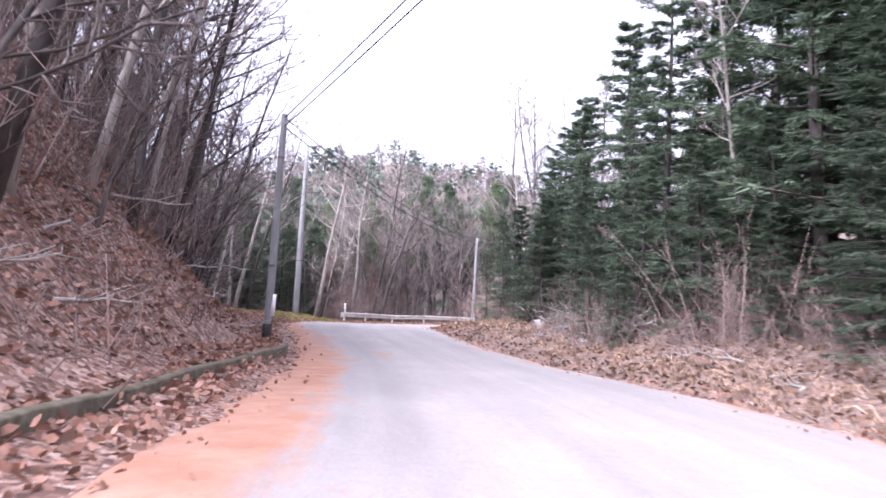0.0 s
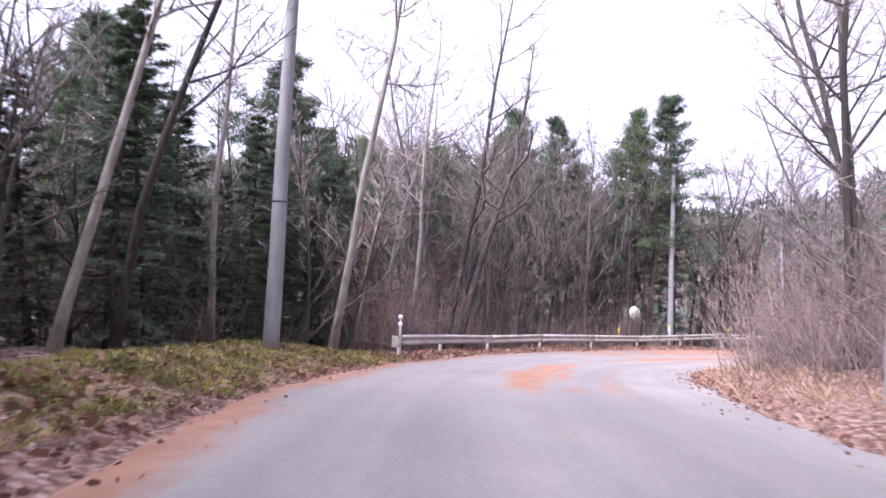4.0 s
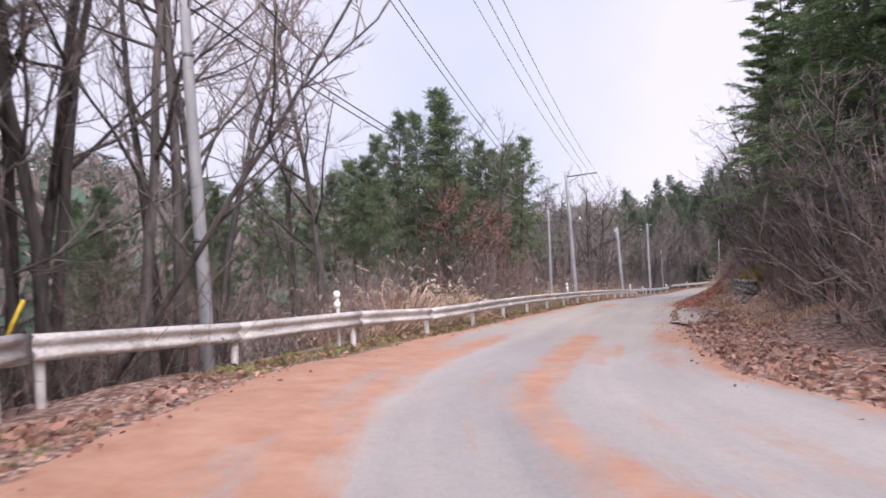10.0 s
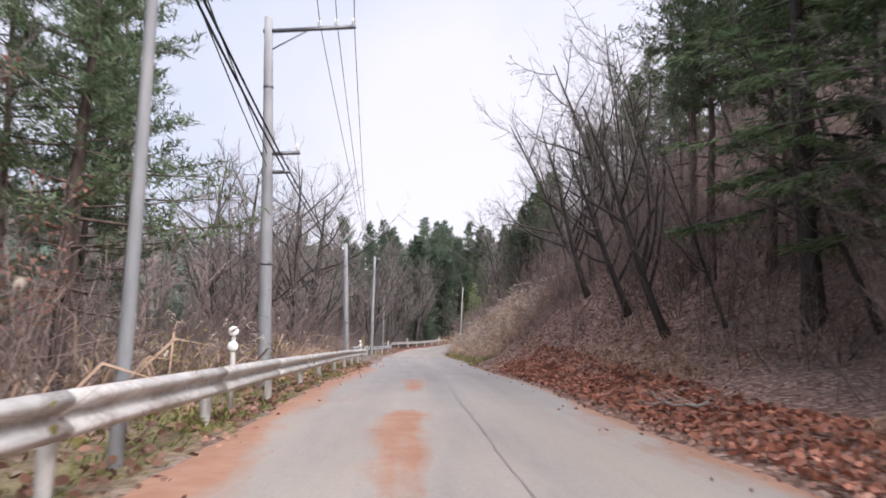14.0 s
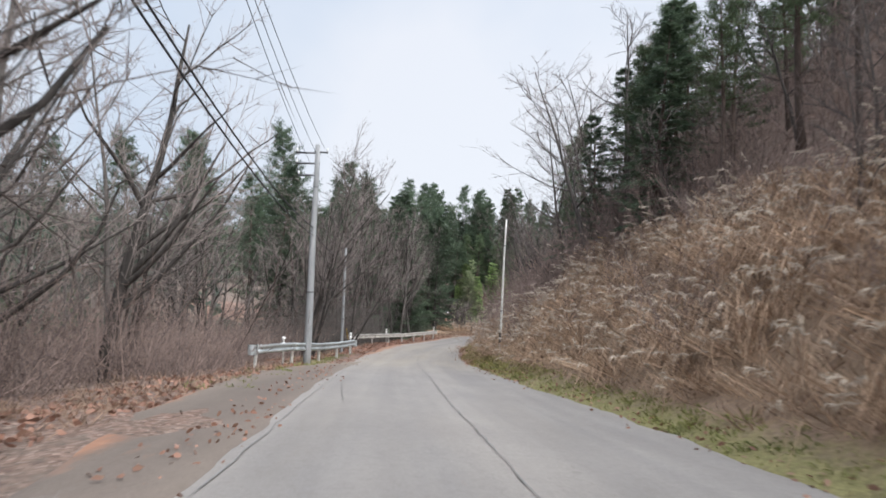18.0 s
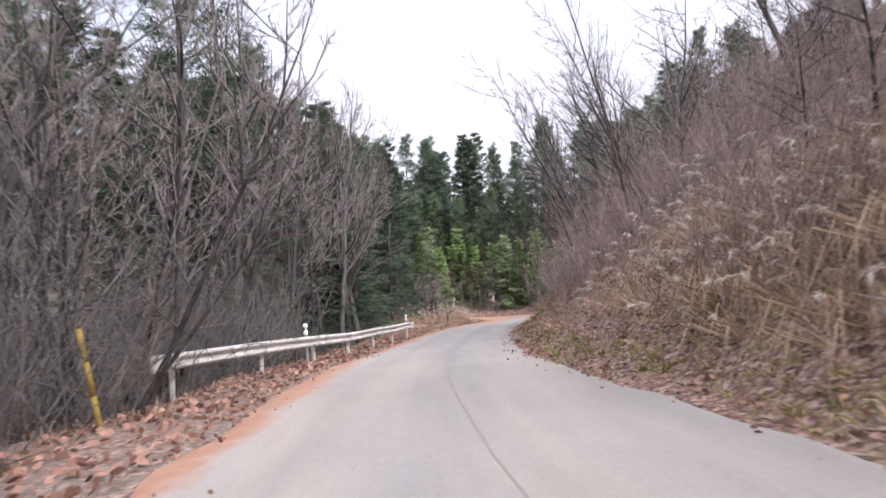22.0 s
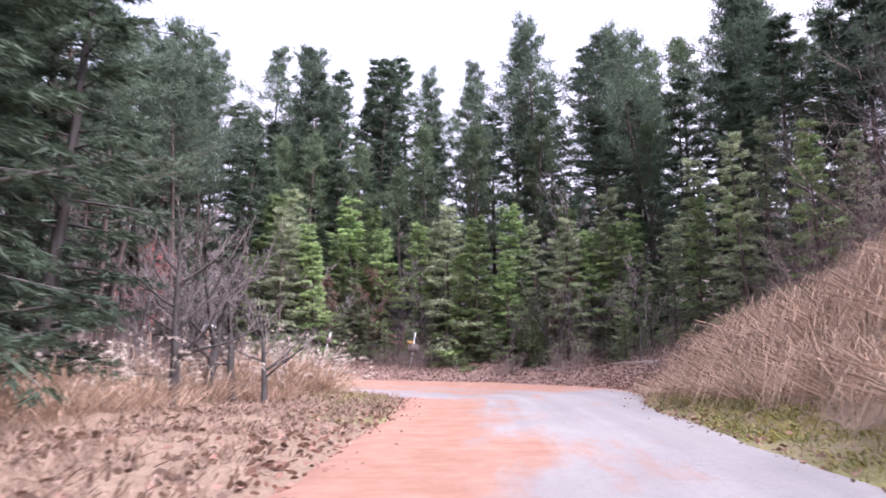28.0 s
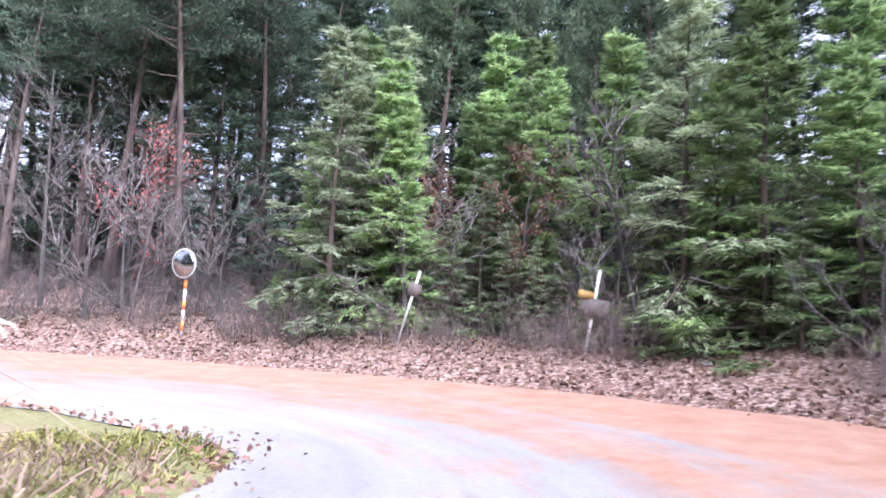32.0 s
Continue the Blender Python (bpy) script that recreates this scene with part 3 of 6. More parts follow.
gx, gy = spaced(-24, 214, 0.76), spaced(-14, 112, 0.76)
GX, GY = np.meshgrid(gx, gy, indexing="ij")
gz, gs, gd, gside = land(GX.ravel(), GY.ravel())
soup = Soup()
ni, nj = GX.shape
ii, jj = np.meshgrid(np.arange(ni - 1), np.arange(nj - 1), indexing="ij")
base = (ii * nj + jj).ravel()
soup.add(np.stack([GX.ravel(), GY.ravel(), gz], 1), np.stack([base, base + nj, base + nj + 1, base + 1], 1))
ground = part("ground", soup, GROUND_MAT, smooth=True)
tagged(ground, "woodland ground with brown leaf litter and dry grass", "ground", kind="structure")


def between(s, a, b, soft=0.5):
    return np.clip((s - a) / soft, 0, 1) * np.clip((b - s) / soft, 0, 1)


left, right = gside > 0, gside < 0
near = np.clip(1 - gd / 6, 0, 1)
litter = 0.35 + 0.5 * (left & (gs < 4.5)) * near + 0.35 * near * between(gs, 4, 12) + 0.5 * right * between(gs, 11.5, 16.5) * np.clip(1.1 - gd / 3.2, 0, 1)
litter += 0.45 * right * between(gs, 21.5, 27) * np.clip(1.2 - gd / 6, 0, 1) + 0.3 * (gs > 32) * right
green = 0.55 * left * between(gs, 11.8, 18.2) * np.clip(1 - np.abs(gd - 0.7) / 1.1, 0, 1) + 0.75 * right * between(gs, 18.2, 22) * np.clip(1.3 - gd / 0.9, 0, 1)
green += 0.2 * right * between(gs, 22, 25) * np.clip(1.2 - gd / 0.9, 0, 1) + 0.62 * right * between(gs, 26.5, 31.5) * np.clip(1.3 - gd / 1.0, 0, 1)
green += 0.6 * left * between(gs, 19.5, 22.5) * np.clip(1 - np.abs(gd - 1.4) / 1.3, 0, 1) + 0.75 * left * (gs > 30) * np.clip(1.3 - gd / 2.0, 0, 1)
drycover = 0.55 * right * between(gs, 18.0, 22.5) * np.clip(1.3 - np.abs(gd - 2.5) / 3.5, 0, 1) + 0.7 * left * (gs > 26.8) * np.clip(1.2 - gd / 12, 0, 1)
drycover += 0.7 * right * between(gs, 26.5, 32.5) * np.clip(1.2 - gd / 10, 0, 1)
green *= 0.8
litter *= np.where(gd > 14, 0.35, 1.0)
litter += 0.3 * right * between(gs, 15.8, 18.2) * np.clip(1.2 - gd / 7, 0, 1)
cover = ground.data.color_attributes.new("cover", "FLOAT_COLOR", "POINT")
cover.data.foreach_set("color", np.stack([litter, green, drycover, np.ones_like(litter)], 1).ravel())


def strip(name, s, lo, hi, across, lift, material, soil):
    """A paved strip between two lateral lines."""
    w = np.linspace(0, 1, across)
    ss = np.repeat(s[:, None], across, 1)
    lat = lo[:, None] * (1 - w) + hi[:, None] * w
    cx, cy = np.interp(ss, S, LINE[:, 0]), np.interp(ss, S, LINE[:, 1])
    nx, ny = np.interp(ss, S, NORMAL[:, 0]), np.interp(ss, S, NORMAL[:, 1])
    run = np.interp(ss, S, RUN)
    ragged = 0.07 * waves(run, lat * 0, 4.1, 21) + 0.06 * waves(run, lat * 0, 0.9, 22)
    out = lat + ragged * (np.abs(w - 0.5) * 2) ** 8
    x, y = cx + nx * out, cy + ny * out
    z = surface_z(ss, out) + lift + 0.012 * waves(x, y, 4, 11) - 0.05 * (np.abs(w - 0.5) * 2) ** 30
    s_ = Soup()
    i, j = np.meshgrid(np.arange(len(s) - 1), np.arange(across - 1), indexing="ij")
    b = (i * across + j).ravel()
    s_.add(np.stack([x, y, z], -1), np.stack([b, b + across, b + across + 1, b + 1], 1)[:, ::-1])
    me = s_.mesh(name, material, True)
    uvl = me.uv_layers.new(name="plan")
    idx = np.empty(len(me.loops), np.int32)
    me.loops.foreach_get("vertex_index", idx)
    uvl.data.foreach_set("uv", np.stack([lat.ravel()[idx], run.ravel()[idx]], 1).ravel())
    att = me.attributes.new("soil", "FLOAT", "POINT")
    att.data.foreach_set("value", soil(ss, lat, lat - lo[:, None], hi[:, None] - lat).ravel())
    att = me.attributes.new("dust", "FLOAT", "POINT")
    att.data.foreach_set("value", (0.5 * between(ss, 11.8, 16.2, 1.2) + 0.35 * between(ss, 20.5, 25.5, 1.2) + 0.2).ravel())
    return new(name, me)


def soil_cover(s, lat, from_right, from_left):
    band = lambda c, w: np.exp(-((lat - c) / w) ** 2)
    a = 0.9 * np.exp(-from_left / 0.55) * (between(s, 3, 18, 1) + between(s, 22, 32, 1)) + 0.5 * np.exp(-from_left / 0.9) * between(s, -3, 4, 1)
    a += 0.95 * np.exp(-from_left / 1.4) * between(s, 9.7, 12.8, 1)
    a += 0.55 * np.exp(-from_right / 0.5) * (between(s, -3, 4.5, 1) + between(s, 8, 15, 1))
    a += between(s, 4.3, 13.4, 1.5) * (0.62 * band(-1.6, 0.55) + 0.40 * band(0.55, 0.35) * np.clip((s - 7.5) / 1.5, 0.25, 1) + 0.35 * band(-3.2, 0.4) + 0.35 * band(-2.45, 0.16) + 0.4 * band(-0.7, 0.14)) * (0.75 + 0.35 * np.sin(s * 2.1))
    a += 0.28 * between(s, -3, 4, 1) * (band(1.2, 0.9) + 0.5 * band(-0.8, 0.5))
    a += 0.45 * between(s, 14.3, 15.3, 0.1) * band(-0.1, 0.35) + 0.4 * between(s, 15.6, 16.2, 0.1) * band(-0.2, 0.4)
    a += 0.6 * np.exp(-from_right / 0.45) * between(s, 14.4, 16.8, 0.3)
    a += between(s, 28.3, 32.4, 0.8) * 1.1 * np.exp(-from_left / 1.8) + 0.07 * between(s, 27.6, 39, 1.2) + 0.8 * between(s, 31.6, 39, 1.5) * np.exp(-from_right / 4.0)
    return a


side_s = np.linspace(-2.4, 38.8, 720)
road = strip("road", side_s, -table(RIGHT_EDGE, side_s), table(LEFT_EDGE, side_s), 26, 0.02, ROAD_MAT, soil_cover)
tagged(road, "worn pale grey asphalt road stained with ochre soil", "road", kind="structure")
bay_s = np.linspace(18.25, 21.55, 60)
bay_out = table([(18.2, 1.8), (18.6, 2.6), (19.1, 3.4), (20.4, 3.95), (20.9, 3.4), (21.6, 2.0)], bay_s)
lay_by = strip("lay_by", bay_s, bay_s * 0 + 1.3, bay_out, 12, 0.032, BAY_MAT, lambda s, lat, a, b: 0.35 * np.exp(-b / 0.6))
tagged(lay_by, "brownish asphalt lay-by beside the road", "road", kind="structure")
apron_s = np.linspace(13.1, 14.45, 30)
apron = strip("side_apron", apron_s, -table(RIGHT_EDGE, apron_s) - 0.95 * np.sin((apron_s - 13.1) / 1.35 * 3.14) ** 0.5 - 0.05, -table(RIGHT_EDGE, apron_s) + 0.3, 8, 0.055, ROAD_MAT, lambda s, lat, a, b: 0.3 * np.exp(-a / 0.4))
tagged(apron, "grey asphalt apron with a broken edge beside the road", "road", kind="structure")

# ---------- roadside furniture ----------
def thing(name, m, label, category, group=""):
    ob = new(name)
    ob.empty_display_size = 0.2
    ob.matrix_basis = m
    return tagged(ob, label, category, group)


W_BEAM = [(0.0, 0.76), (0.03, 0.755), (0.078, 0.715), (0.082, 0.685), (0.05, 0.645), (0.012, 0.625), (0.012, 0.575), (0.05, 0.555), (0.082, 0.515), (0.078, 0.485), (0.03, 0.445), (0.0, 0.44)]


def guardrail(label, line, material, every=4.0, open_end=True, open_start=True):
    """A W-beam on posts along plan points given as station, lateral distance and height of the top edge."""
    ss = np.linspace(line[0][0], line[-1][0], 240)
    pts = np.array([spot(s, np.interp(s, *np.array([row[:2] for row in line]).T)) for s in ss])
    run = np.concatenate([[0], np.cumsum(np.linalg.norm(np.diff(pts, axis=0), axis=1))])
    plan = np.array([row[:2] for row in line])
    zs = surface_z(ss, np.interp(ss, *plan.T)) + np.interp(ss, plan[:, 0], [row[2] for row in line]) - 0.76
    at = lambda d: np.array([np.interp(d, run, pts[:, 0]), np.interp(d, run, pts[:, 1]), np.interp(d, run, zs)])
    head = thing("guardrail", pose(*at(0)), label, "guardrail", "guardrails along the road")
    o = at(0)
    rng = np.random.RandomState(int(abs(o[0]) * 10) + 3)
    count = max(2, round(run[-1] / every))
    length = run[-1] / count
    prof = np.array(W_BEAM)
    closed = np.concatenate([prof, (prof - (0.007, 0))[::-1]])
    dip = np.concatenate([[0], rng.normal(0, 0.018, count)])
    knock = np.concatenate([[0], rng.normal(0, 0.02, count)])
    for k in range(count):
        d = np.linspace(k * length - (0.06 if k else 0), (k + 1) * length + 0.06, 7)
        u = np.linspace(0, 1, 7)
        c = np.array([at(min(max(q, 0), run[-1])) for q in d]) - o
        t = np.gradient(c[:, :2], axis=0)
        t /= np.linalg.norm(t, axis=1, keepdims=True) + 1e-9
        side = np.stack([t[:, 1], -t[:, 0]], 1)
        dz = dip[k] * (1 - u) + dip[k + 1] * u
        dk = knock[k] * (1 - u) + knock[k + 1] * u
        v = np.zeros((7, len(closed), 3))
        off = closed[None, :, 0] + dk[:, None] + (0.004 if k % 2 else 0)
        v[:, :, 0] = c[:, 0, None] + side[:, 0, None] * off
        v[:, :, 1] = c[:, 1, None] + side[:, 1, None] * off
        v[:, :, 2] = c[:, 2, None] + closed[None, :, 1] + dz[:, None]
        m = len(closed)
        i, j = np.meshgrid(np.arange(6), np.arange(m), indexing="ij")
        s_ = Soup()
        s_.add(v, np.stack([i * m + j, i * m + (j + 1) % m, (i + 1) * m + (j + 1) % m, (i + 1) * m + j], -1).reshape(-1, 4))
        s_.f.append(np.array([np.arange(m)[::-1]]))
        s_.f.append(np.array([np.arange(m) + 6 * m]))
        part("beam", s_, material, head)
    post_mesh = lathe([(0.062, -0.5), (0.062, 0.70), (0.05, 0.715), (0.0, 0.72)], 10).mesh("post", POST_WHITE, True)
    block_mesh = Soup().box((-0.05, -0.06, 0.5), (0.05, 0.09, 0.69)).mesh("spacer_block", POST_WHITE)
    for k in range(count + 1):
        d = min(max(k * length, 0.25), run[-1] - 0.25)
        c, c2 = at(d), at(min(d + 0.2, run[-1]))
        turn = math.degrees(math.atan2(c2[1] - c[1], c2[0] - c[0]))
        nx, ny = -math.sin(radians(turn)), math.cos(radians(turn))
        g = pose(c[0] - o[0] + nx * 0.13, c[1] - o[1] + ny * 0.13, c[2] - o[2], rng.uniform(-3, 3), rng.uniform(-3, 3), turn + 180)
        p = part("post", post_mesh, None, head, at=g)
        part("spacer_block", block_mesh, None, p)
    for which, d, flag in ((0, 0.0, open_start), (1, run[-1], open_end)):
        if flag:
            c, c2 = at(d), at(abs(d - 0.3))
            turn = math.degrees(math.atan2(c[1] - c2[1], c[0] - c2[0]))
            a = np.linspace(-1.75, 1.5, 9)
            s_ = Soup()
            ring = np.array([(0.42 + 0.13 * math.cos(q), 0.13 * math.sin(q)) for q in a])
            flip = 1 if which else -1
            ring = np.concatenate([[(0.0, -0.06 if flip > 0 else -0.02)], ring * (1, 1)])
            outer = np.concatenate([ring, ring[::-1] * 0.985 + 0.004])
            v = [(x, y * -flip * -1, z) for z in (0.43, 0.77) for x, y in outer]
            m = len(outer)
            s_.add(v, [(i, (i + 1) % m, m + (i + 1) % m, m + i) for i in range(m)])
            part("end_wing", s_, material, head, "rounded white end wing", at=pose(*(c - o), 0, 0, turn))
    return head


RAIL_ONE = [(7.21, 2.92, 0.68), (7.7, 3.05, 0.64), (8.5, 3.0, 0.60), (9.3, 2.8, 0.62), (9.9, 2.95, 0.62), (10.5, 3.5, 0.62), (11.14, 4.25, 0.70)]
RAIL_TWO = [(11.17, 4.25, 0.70), (11.6, 3.4, 0.68), (12.2, 2.78, 0.71), (13, 2.28, 0.71), (14, 2.1, 0.72), (15.2, 2.15, 0.71), (16.2, 2.3, 0.68), (17.3, 2.2, 0.71), (18.3, 2.1, 0.75)]
RAIL_THREE = [(20.66, 4.3, 0.78), (21.0, 3.75, 0.84), (21.5, 3.15, 0.82), (22.0, 2.88, 0.80), (22.5, 2.7, 0.78)]
RAIL_FOUR = [(23.75, 4.75, 0.76), (24.15, 3.85, 0.80), (24.6, 3.35, 0.82), (25.3, 2.88, 0.84), (26.09, 2.57, 0.86), (26.5, 2.44, 0.84)]
guardrail("weathered white W-beam guardrail on short posts", RAIL_ONE, RAIL_WHITE, open_end=False)
guardrail("long dirty white guardrail beside the road", RAIL_TWO, RAIL_WHITE)
guardrail("galvanised grey guardrail beside the lay-by", RAIL_THREE, RAIL_STEEL)
guardrail("scuffed white guardrail in front of dark woods", RAIL_FOUR, RAIL_WHITE)


def delineator(s, lat, tall=1.24, turn=None, yellow=False):
    xy = spot(s, lat)
    ob = thing("delineator_post", pose(*xy, ground_at(xy), 0, 0, heading(s) if turn is None else turn),
               "white delineator post with a yellow and a white reflector" if yellow else "white delineator post with two round reflectors", "road marker", "delineator posts")
    part("post", lathe([(0.038, -0.3), (0.036, tall - 0.36), (0.032, tall - 0.34), (0.028, tall - 0.3), (0.028, tall - 0.1)], 10), POST_WHITE, ob, smooth=True)
    disc = lathe([(0.0, -0.03), (0.058, -0.027), (0.073, -0.012), (0.073, 0.012), (0.058, 0.027), (0.0, 0.03)], 14)
    for h, mat in ((tall - 0.30, REFLECTOR), (tall - 0.09, YELLOW if yellow else REFLECTOR)):
        part("reflector", disc.mesh("reflector", mat, True), None, ob, at=pose(0, -0.03, h, 90, 0, 0))
    return ob


for s, lat, y in ((7.27, 3.1, 0), (10.52, 3.85, 1), (12.05, 3.1, 0), (15.15, 2.36, 0), (18.24, 2.36, 0), (21.02, 3.95, 0), (22.52, 2.9, 0), (24.6, 3.55, 0), (26.58, 2.72, 0)):
    delineator(s, lat, yellow=bool(y))


def pole(name, xy, tall, foot, top, label, lean=0.0, toward=0.0, arms=(), material=CONCRETE, sink=0.6):
    """A tapered pole; arms: (height, reach, turn, insulators)."""
    z = ground_at(xy)
    ob = thing(name, pose(*xy, z, 0, 0, toward) @ pose(0, 0, 0, 0, lean, 0), label, "utility pole", "utility poles along the road")
    s_ = Soup()
    hs = np.linspace(-sink, tall, 9)
    s_.tube(np.stack([0.01 * np.sin(hs), hs * 0, hs], 1), np.interp(hs, [0, tall], [foot, top]), 14)
    part("shaft", s_, material, ob, smooth=True)
    if tall > 5.5:
        for h in (tall * 0.32, tall * 0.8):
            r = np.interp(h, [0, tall], [foot, top]) + 0.006
            part("steel_band", lathe([(r, h), (r, h + 0.06)], 14), DARK_STEEL, ob)
    for h, reach, turn, pins in arms:
        arm = part("crossarm", Soup().box((-0.12, -0.035, -0.035), (reach, 0.035, 0.035)), DARK_STEEL, ob, at=pose(0, 0, h, 0, 0, turn))
        if reach > 0.9:
            part("brace", Soup().tube([(0.05, 0, -0.42), (reach * 0.45, 0, -0.03)], [0.018, 0.018], 6), DARK_STEEL, arm)
        for k in range(pins):
            x = reach - 0.05 - k * min(0.37, reach * 0.8 / max(pins, 1))
            part("insulator", lathe([(0.012, 0.018), (0.02, 0.06), (0.05, 0.08), (0.03, 0.12), (0.045, 0.14), (0.02, 0.19)], 10), REFLECTOR, arm, at=pose(x, 0, 0))
    return ob, np.array([*xy, z])


def tip_of(p, h):
    ob, base_ = p
    m = ob.matrix_basis
    return np.array(m @ Vector((0, 0, h)))


P_FIRST = pole("utility_pole", (-4.85, 20.4), 6.2, 0.115, 0.085, "slim grey concrete utility pole at the foot of a leafy bank", 1.5)
part("base_band", lathe([(0.122, -0.2), (0.120, 0.42)], 14), BLACK, P_FIRST[0], "dark band at the foot")
pole("utility_pole", (-8.66, 43.9), 10.0, 0.18, 0.11, "thick grey concrete utility pole leaning slightly", 0.9, arms=((10.0, 0.9, -20, 2), (9.5, 0.8, -20, 1), (9.0, 0.8, -20, 1)))
P_BEND = pole("utility_pole", (6.5, 71.3), 10.4, 0.17, 0.10, "tall concrete utility pole with two side arms behind a guardrail", 0, arms=((10.2, 1.9, -75, 3), (9.0, 1.0, -60, 2)))
P_CROOK = pole("utility_pole", (14.2, 74.9), 6.4, 0.115, 0.085, "short pale utility pole leaning over a guardrail", -2.0, -60)
P_THIN = pole("utility_pole", (39.5, 79.3), 4.8, 0.07, 0.05, "thin grey utility pole in dry scrub", 1.0, -80)
P_ARM = pole("utility_pole", (48.3, 81.3), 7.9, 0.15, 0.09, "dark utility pole with one long crossarm", 2.0, 90, arms=((7.6, 1.9, -178, 3), (4.9, 0.7, -178, 1), (4.5, 0.5, -178, 0)))
P_MID = pole("utility_pole", (73.7, 86.2), 6.5, 0.145, 0.13, "stout grey concrete pole carrying a thick cable", 2.8, 90, arms=((6.1, 0.25, 60, 1), (5.8, 0.3, 60, 0)))
P_TALL = pole("utility_pole", (100.9, 91.0), 9.1, 0.16, 0.10, "tall concrete utility pole with short crossarms behind a grey guardrail", 0.2, -80,
              arms=((8.8, 0.45, 10, 1), (8.75, 0.9, 172, 1), (8.3, 0.9, 172, 1), (7.8, 0.8, 172, 1)))
P_SLIM = pole("utility_pole", (114.9, 92.9), 6.3, 0.09, 0.065, "slim grey pole behind a guardrail end", 0.3)
P_WHITE = pole("marker_pole", (104.9, 83.3), 6.2, 0.055, 0.035, "thin whitish pole leaning on a grassy slope", 1.8, -85, material=POST_WHITE)
P_SHORT = pole("utility_pole", (1.5, 39.0), 4.6, 0.075, 0.055, "short thin grey pole beside shrubs", 1.0)
P_HIDDEN = pole("utility_pole", (31.0, 52.0), 11.0, 0.16, 0.10, "concrete utility pole among dark conifers")
P_BEHIND = pole("utility_pole", (17.0, -24.0), 8.5, 0.14, 0.10, "grey utility pole at the edge of the woods")
for h0, h1, mat in ((0.55, 0.75, BLACK), (0.85, 1.05, BLACK)):
    part("black_band", lathe([(0.058, h0), (0.058, h1)], 12), mat, P_WHITE[0], "black warning band")


def cable(a, b, sag, r, label):
    u = np.linspace(0, 1, 22)[:, None]
    p = np.asarray(a) * (1 - u) + np.asarray(b) * u - np.array([0, 0, 1.0]) * sag * 4 * u * (1 - u)
    c = tagged(part("overhead_cable", Soup().tube(p - p[0], np.full(22, r), 5), WIRE), label, "cable", "overhead cables")
    c.location = p[0]
    return c


THIN, THICK = "thin black overhead power line", "thick black overhead telephone cable"
for dz, r in ((6.1, 0.016), (5.85, 0.016)):
    cable(tip_of(P_FIRST, dz), tip_of(P_SHORT, 4.5 - (6.1 - dz)), 0.45, r, THICK)
    cable(tip_of(P_BEHIND, 8.2 - (6.1 - dz) * 2), tip_of(P_FIRST, dz), 0.5, r, THICK)
for k, dz in enumerate((6.25, 6.05, 5.85)):
    cable(tip_of(P_CROOK, dz), tip_of(P_HIDDEN, 10.6 - 0.35 * k), 0.5, 0.014, THICK)
for k in range(3):
    arm_tip = tip_of(P_ARM, 7.6) + np.array([0.1 + 0.03 * k, -1.1 - 0.37 * k, 0.15])
    cable(tip_of(P_BEND, 10.2) + np.array([0.3 + 0.09 * k, -1.15 - 0.35 * k, 0.15]), arm_tip, 0.9, 0.009, THIN)
    cable(arm_tip, tip_of(P_TALL, 8.8) + np.array([0, 0.3 * (k - 1), 0.15 - 0.3 * k]), 1.3, 0.009, THIN)
for k in range(2):
    cable(tip_of(P_BEND, 8.9 - 0.3 * k) + np.array([0.4, -0.7, 0]), tip_of(P_ARM, 4.9 - 0.3 * k), 0.9, 0.010, THIN)
    cable(tip_of(P_CROOK, 6.2 - 0.2 * k), tip_of(P_THIN, 5.0 - 0.15 * k), 0.5, 0.016, THICK)
    cable(tip_of(P_THIN, 5.0 - 0.15 * k), tip_of(P_MID, 6.1 - 0.25 * k), 0.6, 0.018, THICK)
    cable(tip_of(P_MID, 6.1 - 0.25 * k), tip_of(P_TALL, 5.6 - 0.3 * k), 0.6, 0.02, THICK)
cable(tip_of(P_TALL, 5.5), tip_of(P_SLIM, 5.9), 0.4, 0.018, THICK)
cable(tip_of(P_SLIM, 5.9), (150.0, 101.0, 3.0), 0.8, 0.014, THICK)


def traffic_mirror(xy, centre, size, turn, label, stripes, tilt=6):
    z = ground_at(xy)
    ob = thing("convex_mirror", pose(*xy, z, 0, 0, turn), label, "traffic mirror")
    tall = centre - z
    post = part("post", lathe([(0.04, -0.4), (0.04, tall + 0.1), (0.03, tall + 0.12)], 12), POST_WHITE if stripes else DARK_STEEL, ob, smooth=True)
    if stripes:
        for k, mat in enumerate((ORANGE, POST_WHITE, ORANGE, POST_WHITE, ORANGE)):
            h = 0.1 + k * (tall - size * 0.6) / 5
            part("stripe", lathe([(0.048, h), (0.048, h + (tall - size * 0.6) / 6)], 12), mat, post)
    r = size / 2
    head = part("mirror_shell", lathe([(0.0, 0.16), (r * 0.45, 0.14), (r * 0.8, 0.07), (r * 0.97, 0.0), (r, -0.03), (r * 0.94, -0.035)], 28), GREY_BACK, ob,
                "pale grey domed shell", True, at=pose(0, -0.12, tall, 90 + tilt, 0, 0) @ pose(0, 0, 0, 180, 0, 0))
    a = np.linspace(0, 1, 7)
    part("mirror_face", lathe([(r * 0.93 * (1 - q) + 1e-3, -0.03 - 0.10 * (1 - (1 - q) ** 2)) for q in a], 28), MIRROR, head, "convex mirror face", True)
    return ob


traffic_mirror((4.3, 69.9), -0.5, 0.74, 208, "grey back of a round traffic mirror on a post", False)
traffic_mirror((203.05, 95.13), -1.39, 0.86, -98, "round convex traffic mirror on a striped post", True, 4)


